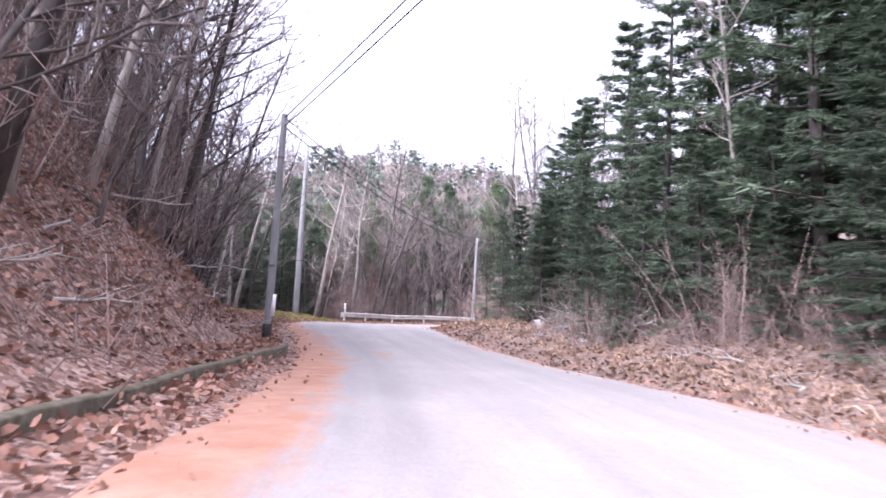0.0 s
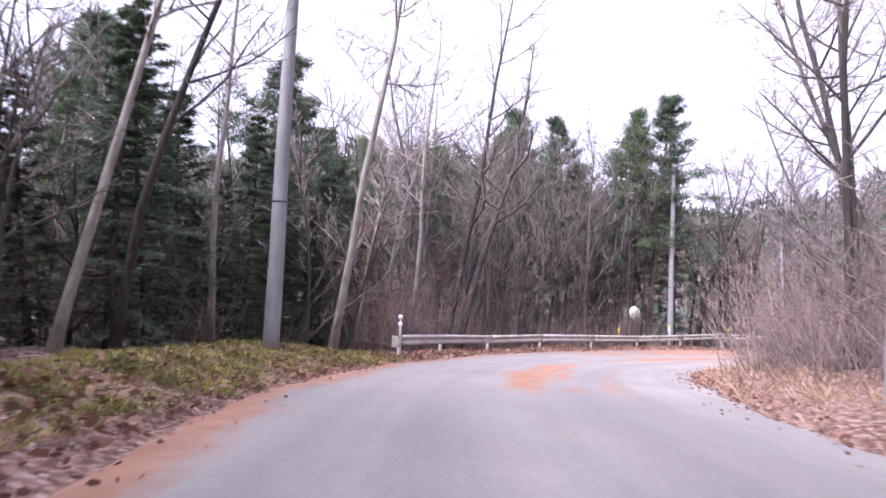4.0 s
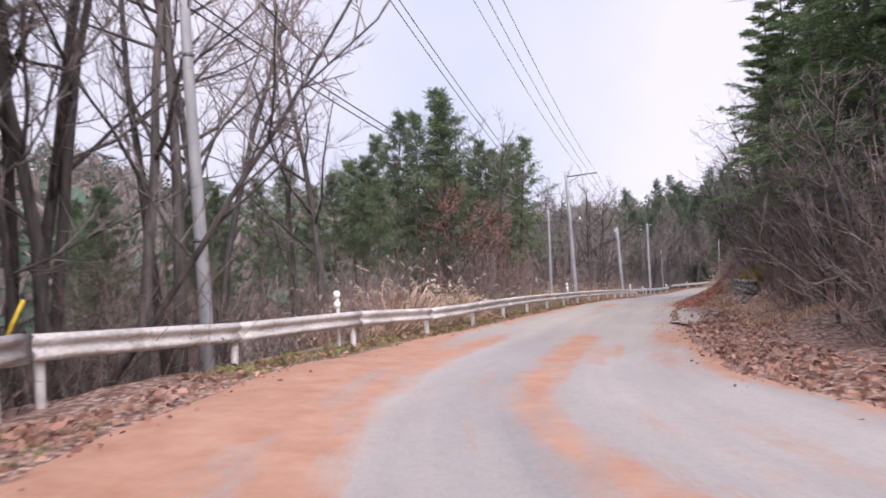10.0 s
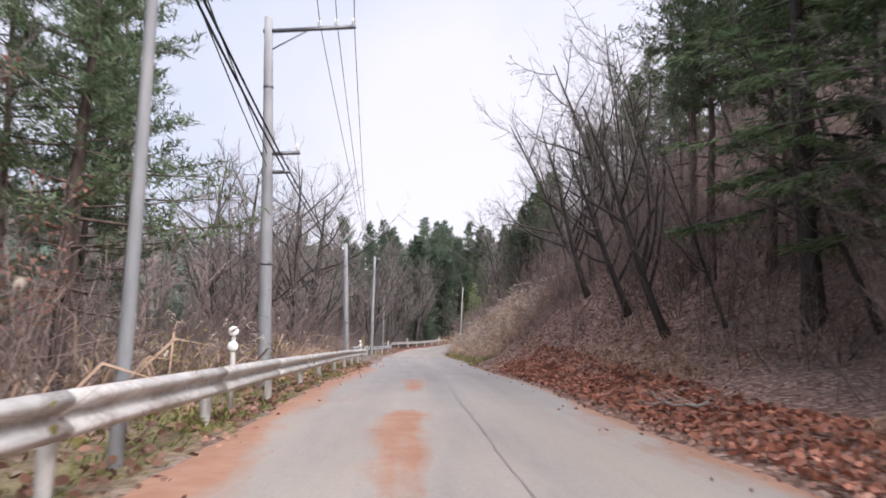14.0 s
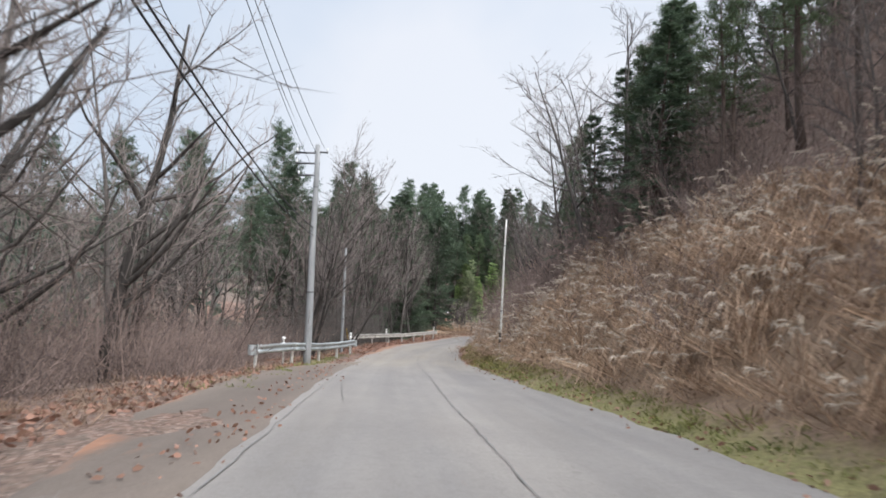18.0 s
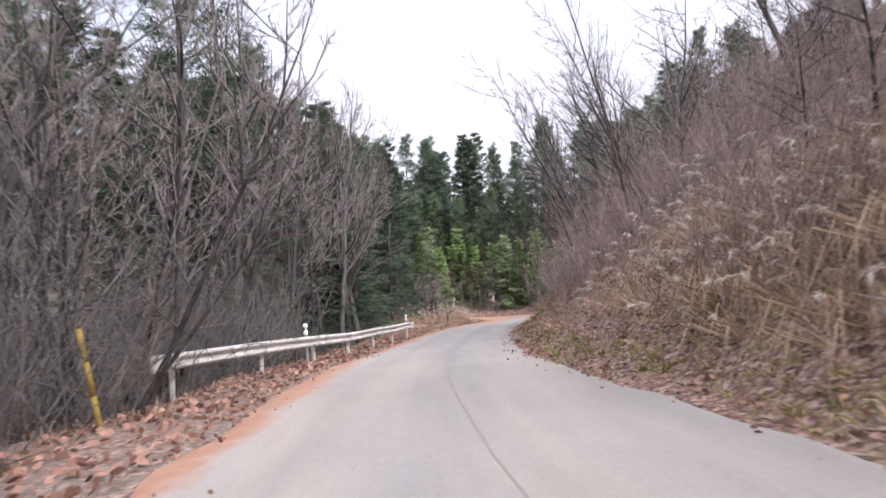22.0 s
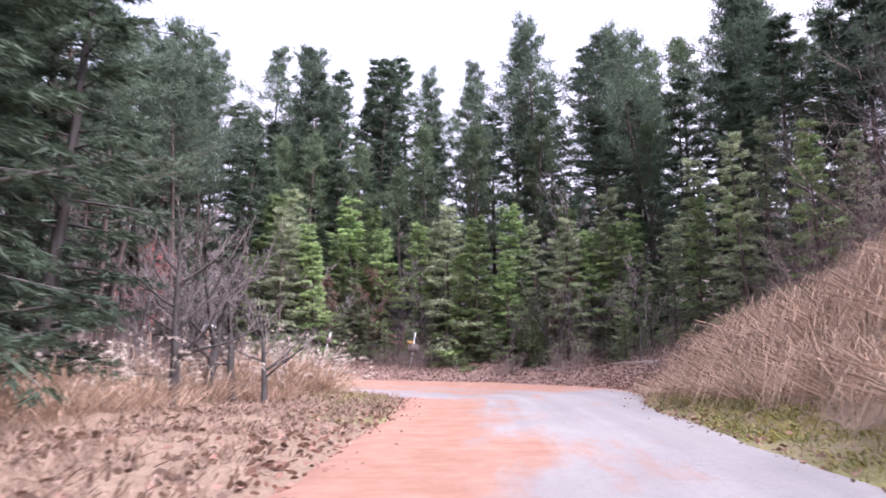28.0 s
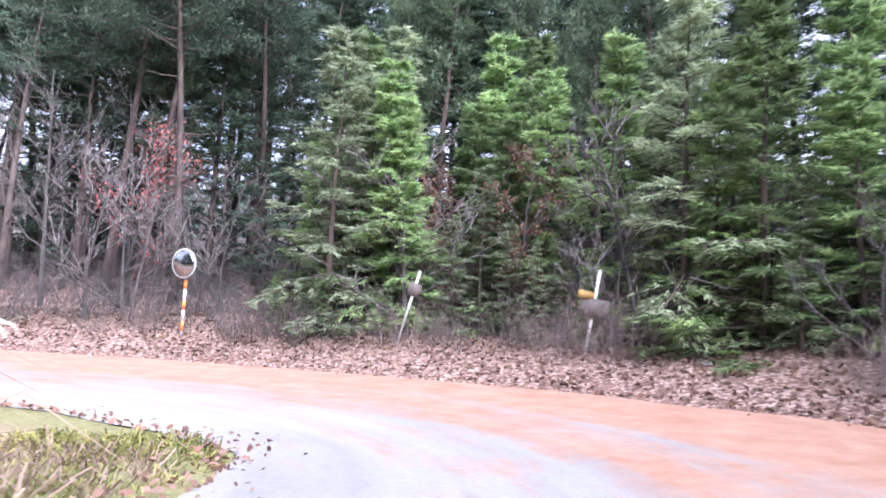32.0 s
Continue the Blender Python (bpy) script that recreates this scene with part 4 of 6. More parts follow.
def stake(name, xy, tall, r, lean, toward, bands, label, boards=()):
    z = ground_at(xy)
    ob = thing(name, pose(*xy, z, 0, 0, toward) @ pose(0, 0, 0, 0, lean, 0), label, "roadside stake")
    step = tall / len(bands)
    for k, mat in enumerate(bands):
        part("sleeve" if len(bands) > 1 else "post", lathe([(r, k * step - (0.3 if k == 0 else 0)), (r, (k + 1) * step), (r * 0.8, (k + 1) * step + 0.004)], 10), mat, ob, smooth=True)
    for lo, hi, mat, turn in boards:
        part("board", Soup().box(lo, hi), mat, ob, at=pose(0, 0, 0, 0, 0, turn))
    return ob


stake("guy_wire_guard", (2.7, 67.0), 1.1, 0.026, 14, -60, [BLACK, YELLOW], "broken yellow and black guy wire sleeve")
stake("guy_wire_guard", (10.31, 74.72), 1.75, 0.026, 24, -50, [BLACK, YELLOW, YELLOW], "yellow guy wire sleeve leaning over a guardrail")
stake("guy_wire_guard", (-11.8, 47.6), 2.0, 0.045, 16, 0, [YELLOW, BLACK, YELLOW], "yellow and black striped stake in brush")
stake("guy_wire_guard", (117.4, 93.0), 1.3, 0.04, 10, 100, [OLD_YELLOW, OLD_YELLOW, OLD_YELLOW], "faded yellow stake leaning beside the road")
stake("guy_wire_guard", (74.15, 85.4), 1.55, 0.035, 9, 190, [OLD_YELLOW], "dull mustard guy wire sleeve beside a guardrail end")
stake("sign_post", (203.3, 88.8), 2.05, 0.035, 15, -80, [POST_WHITE], "leaning white post with a small rusty board",
      [((-0.17, -0.05, 1.35), (0.17, -0.035, 1.7), SIGN_BOARD, 0)])
stake("sign_post", (201.3, 83.75), 1.95, 0.04, 9, -80, [POST_WHITE], "white post with a broken orange and dark sign board",
      [((-0.42, -0.06, 1.25), (-0.04, -0.045, 1.42), RUSTY_BOARD, 4), ((-0.3, -0.075, 0.85), (0.35, -0.062, 1.28), SIGN_BOARD, -6)])

# thin yellow-edged board among the hillside grass
bar = thing("marker_board", pose(105.2, 78.65, ground_at((105.2, 78.65)), 0, 0, 0), "thin yellow-edged board on two stakes in hillside grass", "sign board")
for dy in (-0.3, 0.3):
    part("stake", lathe([(0.018, -0.4), (0.016, 0.62), (0.0, 0.63)], 7), SIGN_BOARD, bar, at=pose(0, dy, 0))
part("board", Soup().box((-0.012, -0.38, 0.58), (0.012, 0.38, 0.66)), SIGN_BOARD, bar)
part("upper_edge", Soup().box((-0.018, -0.36, 0.66), (0.018, 0.38, 0.685)), YELLOW, bar, "yellow painted edge")
part("lower_edge", Soup().box((-0.018, -0.4, 0.555), (0.018, 0.42, 0.58)), POST_WHITE, bar, "pale edge")

# concrete gutter edge along the leafy bank
gs_ = np.linspace(-2.4, 2.75, 40)
g_in = np.interp(gs_, [-2.4, 0.4, 0.9, 1.7, 2.3, 2.8], [3.3, 2.8, 2.7, 2.3, 2.0, 1.7])
prof = [(0.0, -0.3), (0.0, 0.22), (0.02, 0.24), (0.11, 0.25), (0.13, 0.22), (0.13, -0.3)]
v = []
for s, lat in zip(gs_, g_in):
    z = float(surface_z(np.array([s]), np.array([lat]))[0]) + 0.02 * math.sin(s * 9)
    for o, h in prof:
        xy = spot(s, lat + o)
        v.append((xy[0], xy[1], z + h))
soup = Soup()
m = len(prof)
soup.add(v, [(k * m + j, k * m + j + 1, (k + 1) * m + j + 1, (k + 1) * m + j) for k in range(len(gs_) - 1) for j in range(m - 1)])
tagged(part("gutter_kerb", soup, GUTTER_CONCRETE), "mossy concrete gutter kerb under fallen leaves", "kerb", kind="structure")

# long cracks along the old paving joint
def crack(line, width, name="pavement_crack"):
    ss = np.linspace(line[0][0], line[-1][0], int(26 * (line[-1][0] - line[0][0])) + 8)
    rng = np.random.RandomState(int(line[0][0] * 7) + int(abs(line[0][1]) * 100))
    lat = np.interp(ss, *np.array(line).T) + rng.normal(0, 0.012, len(ss))
    w = width * rng.uniform(0.4, 1.3, len(ss))
    s_ = Soup()
    v = []
    for s, a, b in zip(ss, lat, w):
        for e in (-b / 2, b / 2):
            xy = spot(s, a + e)
            v.append((*xy, float(surface_z(np.array([s]), np.array([a + e]))[0]) + 0.036 + 0.012 * float(waves(np.array([xy[0]]), np.array([xy[1]]), 4, 11)[0])))
    s_.add(v, [(2 * k, 2 * k + 1, 2 * k + 3, 2 * k + 2) for k in range(len(ss) - 1)])
    return part(name, s_, CRACK, road)


for line, w in (([(17.0, -0.9), (18.6, -1.25), (20.2, -1.4), (22.4, -1.0)], 0.018), ([(22.3, -0.8), (23.6, -0.72), (25.6, -0.75)], 0.007), ([(18.4, 1.25), (20.3, 1.25), (21.2, 1.5)], 0.018),
                ([(14.2, -1.05), (16.4, -1.0)], 0.011), ([(19.4, 0.6), (19.9, 0.9)], 0.018), ([(20.0, -0.2), (20.3, -0.9)], 0.015), 
                ([(3.0, -0.8), (4.2, -1.4)], 0.018), ([(30.6, -1.0), (31.8, 0.4)], 0.009), ([(32.2, -2.2), (33.2, 1.6)], 0.018)):
    crack(line, w)

# dry-stone retaining wall at the foot of the hillside
wall = thing("stone_wall", pose(44.0, 69.2, 0), "low rough dry-stone retaining wall topped with ochre moss", "wall")
rng = np.random.RandomState(4)
stones = []
for k in range(5):
    s_ = Soup()
    c = rng.normal(size=(14, 3))
    c /= np.linalg.norm(c, axis=1, keepdims=True)
    bm = bmesh.new()
    for q in c * (0.5 + 0.1 * rng.rand(14, 1)):
        bm.verts.new(q)
    bmesh.ops.convex_hull(bm, input=bm.verts)
    me = bpy.data.meshes.new("stone")
    bm.to_mesh(me)
    bm.free()
    me.materials.append(STONE)
    stones.append(me)
for row in range(6):
    x = 0.0
    while x < 7.7:
        w = rng.uniform(0.15, 0.34)
        s = np.interp(x, [0, 7.7], [13.75, 14.72])
        xy = spot(s, -np.interp(s, [13.7, 15.5], [6.0, 5.65]) - 0.05 * row)
        ob = part("stone", stones[rng.randint(5)], None, wall)
        gz_ = float(surface_z(np.array([s]), np.array([-3.4]))[0])
        ob.matrix_basis = pose(xy[0] - 44.0, xy[1] - 69.2, gz_ + 0.24 + 0.155 * row + rng.uniform(-0.03, 0.03), rng.uniform(-12, 12), rng.uniform(-14, 14), heading(s) + 90 + rng.uniform(-12, 12)) @ Matrix.Diagonal((w * 1.25, 0.34, rng.uniform(0.17, 0.24), 1))
        x += w * 0.92

# white marker on a wooden stake beside the first pole
mk = (-4.5, 19.3)
marker = thing("bank_marker", pose(*mk, ground_at(mk), 0, 3, 5), "white marker strip on a thin wooden stake in the leaves", "road marker")
part("stake", lathe([(0.018, -0.3), (0.016, 1.25), (0.0, 1.27)], 7), SIGN_BOARD, marker)
part("plate", Soup().box((-0.045, -0.03, 0.72), (0.045, -0.018, 1.28)), REFLECTOR, marker, "white plate")

BLEACHED = surface("bleached_wood", (0.24, 0.225, 0.21), (0.46, 0.44, 0.415), 6, 0.9, patch=0.3, island=0.2)
PALE_ROCK = surface("pale_rock", (0.22, 0.215, 0.21), (0.44, 0.43, 0.42), 5, 0.9, patch=0.5, patch_scale=2, vary=0.2)
# pale rocks and broken branches at the foot of the dark conifers
rng = np.random.RandomState(14)
for k in range(16):
    s, lat = rng.uniform(2.8, 3.5), -rng.uniform(6.4, 8.0)
    xy = spot(s, lat)
    me = stones[rng.randint(5)].copy()
    me.materials.clear()
    me.materials.append(PALE_ROCK)
    w = rng.uniform(0.25, 0.7)
    rock = tagged(new("rock", me), "pale grey rock lying among leaves", "rock", "pale rocks on the verge")
    rock.matrix_basis = pose(*xy, ground_at(xy) + 0.05, rng.uniform(-30, 30), rng.uniform(-30, 30), rng.uniform(0, 360)) @ Matrix.Diagonal((w, w * 0.8, w * 0.6, 1))

# heap of dry bleached branches among the rocks
soup = Soup()
n = 130
s_d, l_d = rng.normal(3.1, 0.17, n), -rng.normal(7.3, 0.5, n)
c = np.array([spot(a, b) for a, b in zip(s_d, l_d)])
zb = land(c[:, 0], c[:, 1])[0]
b0 = np.stack([c[:, 0], c[:, 1], zb + rng.uniform(0.0, 0.7, n)], 1)
w0 = rng.normal(size=(n, 3)) * (1, 1, 0.45) * rng.uniform(0.3, 1.1, (n, 1))
soup.twigs(b0, b0 + w0, 0.016)
b1 = np.repeat(b0 + w0 * 0.5, 4, 0)
soup.twigs(b1, b1 + rng.normal(size=b1.shape) * 0.28, 0.009)
tagged(part("branch_heap", soup, BLEACHED), "heap of bleached dry branches at the foot of conifers", "branches", kind="stuff")

# fallen branches on the leafy verges
def fallen_branch(s, lat, length, turn, seed):
    rng = np.random.RandomState(seed)
    xy = spot(s, lat)
    ob = thing("fallen_branch", pose(*xy, ground_at(xy) + 0.04, 0, 0, turn), "dead grey branch lying among leaves", "branch", "fallen branches")
    line = np.stack([np.linspace(0, length, 7), rng.normal(0, 0.06, 7), 0.05 + np.abs(rng.normal(0, 0.05, 7))], 1)
    part("stem", Soup().tube(line, np.linspace(0.03, 0.008, 7), 6), BARK_PALE, ob, smooth=True)
    for k in range(4):
        p0 = line[k + 1]
        part("twig", Soup().tube([p0, p0 + np.array([0.2, rng.uniform(-0.3, 0.3), 0.1]), p0 + np.array([0.42, rng.uniform(-0.5, 0.5), 0.2])], [0.012, 0.008, 0.004], 5), BARK_PALE, ob)


for k, (s_, lat_, ln_, tn_) in enumerate(((0.9, -6.2, 1.6, 20), (1.5, -5.9, 1.2, 70), (1.9, -6.6, 1.8, 130), (2.3, -5.8, 1.1, 10), (3.0, 3.0, 1.3, 60), (2.4, 4.2, 1.7, 100), (1.6, 4.6, 1.5, 80), (0.9, 5.0, 1.4, 30), (0.6, 4.0, 1.2, 120), (1.1, 4.4, 1.9, 70), (1.4, 3.9, 1.1, 20), (1.9, 4.0, 1.6, 110), (2.2, 5.0, 1.8, 50), (2.6, 3.6, 1.3, 85), (2.9, 4.4, 1.7, 30),
                                          (13.2, -4.9, 1.1, 40), (14.4, -5.2, 1.3, 0), (15.2, -4.6, 1.0, 75), (16.6, -5.2, 1.5, 25), (22.8, -4.9, 1.2, 140), (24.4, -4.6, 1.4, 160), (33.4, -6.4, 1.6, 60), (34.2, -6.6, 1.3, 20), (32.6, -7.2, 1.9, 100))):
    fallen_branch(s_, lat_, ln_, tn_, 500 + k)

# moss hanging over the top of the stone wall
q = np.array([spot(s, -6.15 - 1.6 * rng.rand() ** 1.6) for s in rng.uniform(13.7, 14.9, 4500) if math.sin(s * 6.3) + 0.7 * math.sin(s * 14.1 + 1) > -0.25])
mz = land(q[:, 0], q[:, 1])[0] + rng.uniform(0.0, 0.2, len(q))
soup = Soup().blades(np.stack([q[:, 0], q[:, 1], mz], 1), rng.normal(size=(len(q), 3)) + (0, 0, 0.4), rng.uniform(0.10, 0.3, len(q)), 0.025, rng, 0.5)
tagged(part("wall_moss", soup, MOSS), "ochre moss and grass over the stone wall", "moss", kind="stuff")

# ---------- trees ----------
UP = np.array([0, 0, 1.0])


def unit(v):
    return v / (np.linalg.norm(v, axis=-1, keepdims=True) + 1e-9)


def bent(p0, way, length, rng, n=5, lift=0.0, wobble=0.08):
    p, d, out = np.array(p0, float), unit(np.array(way, float)), [np.array(p0, float)]
    for _ in range(n - 1):
        d = unit(d + rng.normal(0, wobble, 3) + UP * lift / n)
        p = p + d * length / (n - 1)
        out.append(p.copy())
    return np.array(out)


def offshoots(base, way, per, spread, rng, lo=0.25, hi=1.0):
    """Places and directions of side shoots along straight shoots (base, base + way)."""
    n = len(base)
    u = rng.uniform(lo, hi, (n, per, 1))
    p = base[:, None] + way[:, None] * u
    d = unit(unit(way)[:, None] + rng.normal(0, spread, (n, per, 3)) + UP * 0.12)
    return p.reshape(-1, 3), d.reshape(-1, 3), (np.linalg.norm(way, axis=1)[:, None] * np.ones((1, per)) * (1.15 - u[..., 0] * 0.6)).ravel()


def bare_tree(seed, tall=12.0, foot=0.13, forks=14, low=0.3, lift=0.9, spread=0.75, bark=BARK, fine=2, stems=1, leaves=None, reach=1.0):
    rng = np.random.RandomState(seed)
    wood, arms, twig = Soup(), Soup(), Soup()
    bases, ways = [], []
    for st in range(stems):
        off = rng.normal(0, 0.22, 2) * (stems > 1)
        d0 = (*(rng.normal(0, 0.05, 2) + off * 0.9), 1)
        h = tall * rng.uniform(0.8, 1.0) if stems > 1 else tall
        trunk = bent((off[0], off[1], -0.4), d0, h, rng, 9, 0.2, 0.05)
        rad = np.linspace(1, 0.1, 9) ** 0.9 * foot / (1 + 0.35 * (stems - 1))
        rad[0] *= 1.35
        wood.tube(trunk, rad, 8)
        for k in range(forks):
            u = low + (0.97 - low) * (k + rng.rand()) / forks
            i = min(int(u * 8), 7)
            p = trunk[i] + (trunk[i + 1] - trunk[i]) * (u * 8 - i)
            a = rng.uniform(0, 6.28)
            d = np.array([math.cos(a), math.sin(a), rng.uniform(0.25, 0.9)])
            ln = reach * h * (0.16 + 0.26 * (1 - u)) * rng.uniform(0.7, 1.25)
            limb = bent(p, d, ln, rng, 5, lift, 0.12)
            r0 = np.interp(u, np.linspace(0, 1, 9), rad) * rng.uniform(0.4, 0.6)
            arms.tube(limb, np.linspace(r0, max(0.012, r0 * 0.25), 5), 5, False)
            for j in range(4):
                bases.append(limb[j])
                ways.append(limb[j + 1] - limb[j])
    bases, ways = np.array(bases), np.array(ways)
    p, d, ln = offshoots(bases, ways, 2, 0.6, rng, 0.0, 1.0)
    w2 = d * (ln * rng.uniform(1.0, 2.4, len(ln)))[:, None]
    twig.twigs(p, p + w2, 0.018)
    p, d, ln = offshoots(p, w2, 4, 0.5, rng)
    w3 = d * (ln * rng.uniform(0.4, 0.8, len(ln)))[:, None]
    twig.twigs(p, p + w3, 0.0105)
    if fine:
        p, d, ln = offshoots(p, w3, fine, 0.5, rng)
        w4 = d * (ln * rng.uniform(0.4, 0.8, len(ln)))[:, None]
        twig.twigs(p, p + w4, 0.0075)
    if leaves:
        keep = rng.rand(len(p)) < leaves[1]
        q = np.repeat(p[keep], leaves[2], 0)
        q = q + rng.normal(0, 0.12, q.shape)
        lf = Soup().blades(q, rng.normal(size=q.shape), rng.uniform(0.06, 0.13, len(q)), 0.06, rng, 0.5)
        return wood.mesh("trunk", bark, True), arms.mesh("limbs", bark, True), twig.mesh("crown", TWIG), lf.mesh("leaves", leaves[0])
    return wood.mesh("trunk", bark, True), arms.mesh("limbs", bark, True), twig.mesh("crown", TWIG)


def conifer(seed, tall=12.0, foot=0.17, bare=0.35, width=0.24, limbs=60, clumps=8, tufts=11, size=0.42, mat=NEEDLE, shape="pine", bark=BARK_PINE, droop=0.0, taper=0.8, slim=0.21):
    """A pine with open tiers (shape pine) or a dense pointed fir (shape fir)."""
    rng = np.random.RandomState(seed)
    wood, arms, leaf = Soup(), Soup(), Soup()
    trunk = bent((0, 0, -0.4), (*rng.normal(0, 0.03, 2), 1), tall, rng, 10, 0.3, 0.025)
    rad = np.linspace(1, 0.08, 10) * foot
    rad[0] *= 1.3
    wood.tube(trunk, rad, 8)
    cl, cw = [], []
    dead = 8 if bare > 0.2 else 0
    for k in range(limbs + dead):
        stub = k >= limbs
        u = rng.uniform(0.12, bare) if stub else bare + (0.985 - bare) * ((k + rng.rand()) / limbs) ** 0.95
        i = min(int(u * 9), 8)
        p = trunk[i] + (trunk[i + 1] - trunk[i]) * (u * 9 - i)
        a = k * 2.4 + rng.uniform(-0.5, 0.5)
        v = (u - bare) / (1 - bare)
        if shape == "fir":
            ln, rise = tall * width * (1 - v) ** taper * rng.uniform(0.55, 1.2) + 0.3, -0.12 + 0.75 * v
        else:
            ln, rise = tall * width * (0.45 + 0.75 * math.sin(math.pi * min(1, 0.25 + v * 0.75))) * (1.05 - v * 0.75) * rng.uniform(0.45, 1.25), 0.02 + 0.38 * v
        ln *= 0.78 + 0.22 * math.sin(u * tall * 1.3 + a + seed) + 0.18 * math.sin(2 * a + seed * 1.7)
        if stub:
            ln, rise = tall * 0.07 * rng.uniform(0.4, 1.2), -0.1
        rise += rng.uniform(-0.16, 0.16)
        limb = bent(p, (math.cos(a), math.sin(a), rise - droop), ln, rng, 5, 0.25 if shape == "pine" else -0.1, 0.09)
        r0 = max(0.012, np.interp(u, np.linspace(0, 1, 10), rad) * 0.33)
        arms.tube(limb[::2], np.linspace(r0, 0.008, 3), 4, False)
        if stub:
            continue
        flat = unit(np.cross(limb[-1] - limb[0], UP))
        lo = 0.18 if shape == "pine" else 0.1
        for c_ in range(clumps):
            q = lo + (1 - lo) * ((c_ + rng.rand()) / clumps) ** (0.7 if shape == "pine" else 0.85)
            j = min(int(q * 4), 3)
            c = limb[j] + (limb[j + 1] - limb[j]) * (q * 4 - j)
            out = unit(limb[j + 1] - limb[j])
            if shape == "pine":
                d = out * 0.5 + flat * rng.uniform(-1.2, 1.2) + UP * rng.uniform(-0.15, 0.5)
                sl = rng.uniform(0.25, 0.9) * (0.42 + 0.16 * ln)
            else:
                d = out * 0.75 + flat * (0.85 if c_ % 2 else -0.85) * rng.uniform(0.6, 1.1) + UP * rng.uniform(-0.32, 0.08)
                sl = (0.22 + 0.42 * ln * (1.05 - q)) * rng.uniform(0.6, 1.15)
            cl.append(c)
            cw.append(unit(d) * sl)
    cl, cw = np.array(cl), np.array(cw)
    u = rng.uniform(0.05, 1.0, (len(cl), tufts, 1))
    base = (cl[:, None] + cw[:, None] * u).reshape(-1, 3)
    base[:, 2] -= (0.12 * u[..., 0] ** 2 * np.linalg.norm(cw, axis=1)[:, None]).ravel() * (shape == "fir")
    base += rng.normal(0, size * (0.42 if shape == "pine" else 0.16), base.shape) * (1, 1, 0.7)
    run = np.repeat(unit(cw), tufts, 0)
    if shape == "pine":
        way = run * 0.5 + rng.normal(0, 0.8, base.shape) + UP * 0.15
        leaf.needles(base, way, size * rng.uniform(0.6, 1.25, len(base)), size * 0.17, rng, 0.25)
    else:
        turn = unit(np.cross(run, UP)) * np.where(rng.rand(len(base), 1) < 0.5, 1, -1)
        way = run * 0.75 + turn * rng.uniform(0.3, 0.9, (len(base), 1)) + rng.normal(0, 0.2, base.shape) - UP * 0.1
        leaf.needles(base, way, size * rng.uniform(0.6, 1.3, len(base)), size * slim, rng, 0.8)
    return wood.mesh("trunk", bark, True), arms.mesh("limbs", bark, True), leaf.mesh("crown", mat)


def brush_mesh(seed, tall=3.0, stems=34, wide=1.3, side=5, mat=BRUSH, r=0.015, fine=2, leaves=None):
    rng = np.random.RandomState(seed)
    s_, tw = Soup(), Soup()
    b = np.stack([rng.normal(0, wide * 0.45, stems), rng.normal(0, wide * 0.45, stems), np.full(stems, -0.15)], 1)
    w = np.stack([b[:, 0] * 0.6 + rng.normal(0, 0.85, stems), b[:, 1] * 0.6 + rng.normal(0, 0.85, stems), tall * rng.uniform(0.55, 1.05, stems)], 1)
    s_.twigs(b, b + w, r)
    p, d, ln = offshoots(b, w, side, 0.7, rng, 0.15, 0.95)
    w2 = d * (ln * rng.uniform(0.25, 0.5, len(ln)))[:, None]
    tw.twigs(p, p + w2, r * 0.6)
    p, d, ln = offshoots(p, w2, fine, 0.5, rng)
    tw.twigs(p, p + d * (ln * rng.uniform(0.3, 0.7, len(ln)))[:, None], r * 0.42)
    if leaves:
        q = np.repeat(p, 2, 0) + rng.normal(0, 0.06, (len(p) * 2, 3))
        lf = Soup().blades(q, rng.normal(size=q.shape), rng.uniform(0.05, 0.11, len(q)), 0.05, rng, 0.3)
        return s_.mesh("stems", mat), tw.mesh("twigs", mat), lf.mesh("leaves", leaves)
    return s_.mesh("stems", mat), tw.mesh("twigs", mat)


class Kind:
    """One tree shape; the first one planted holds the meshes, the others are copies of it."""

    def __init__(self, name, meshes, label, category, group, part_names=("trunk", "branchwork", "crown", "foliage")):
        self.name, self.meshes, self.label, self.category, self.group, self.names, self.first = name, meshes, label, category, group, part_names, None

    def plant(self, x, y, size=1.0, turn=0.0, lean=0.0, toward=0.0, girth=None, sink=0.1, z=None):
        z = ground_at((x, y)) if z is None else z
        m = pose(x, y, z - sink, 0, 0, toward) @ pose(0, 0, 0, 0, lean, 0) @ pose(0, 0, 0, 0, 0, turn - toward)
        g = girth or size
        scale = Matrix.Diagonal((g, g, size, 1))
        if self.first is None:
            ob = new(self.name, self.meshes[0] if len(self.meshes) == 1 else None)
            tagged(ob, self.label, self.category, self.group)
            if len(self.meshes) > 1:
                for n_, me in zip(self.names, self.meshes):
                    piece = part(n_, me, None, ob)
                    if n_ != "trunk":
                        piece["kind"] = "stuff"
            self.first = ob
            ob.matrix_basis = m @ scale
        else:
            self.first.matrix_basis, keep = Matrix.Identity(4), self.first.matrix_basis.copy()
            ob = copy_thing(self.first, m @ scale)
            self.first.matrix_basis = keep
        return ob


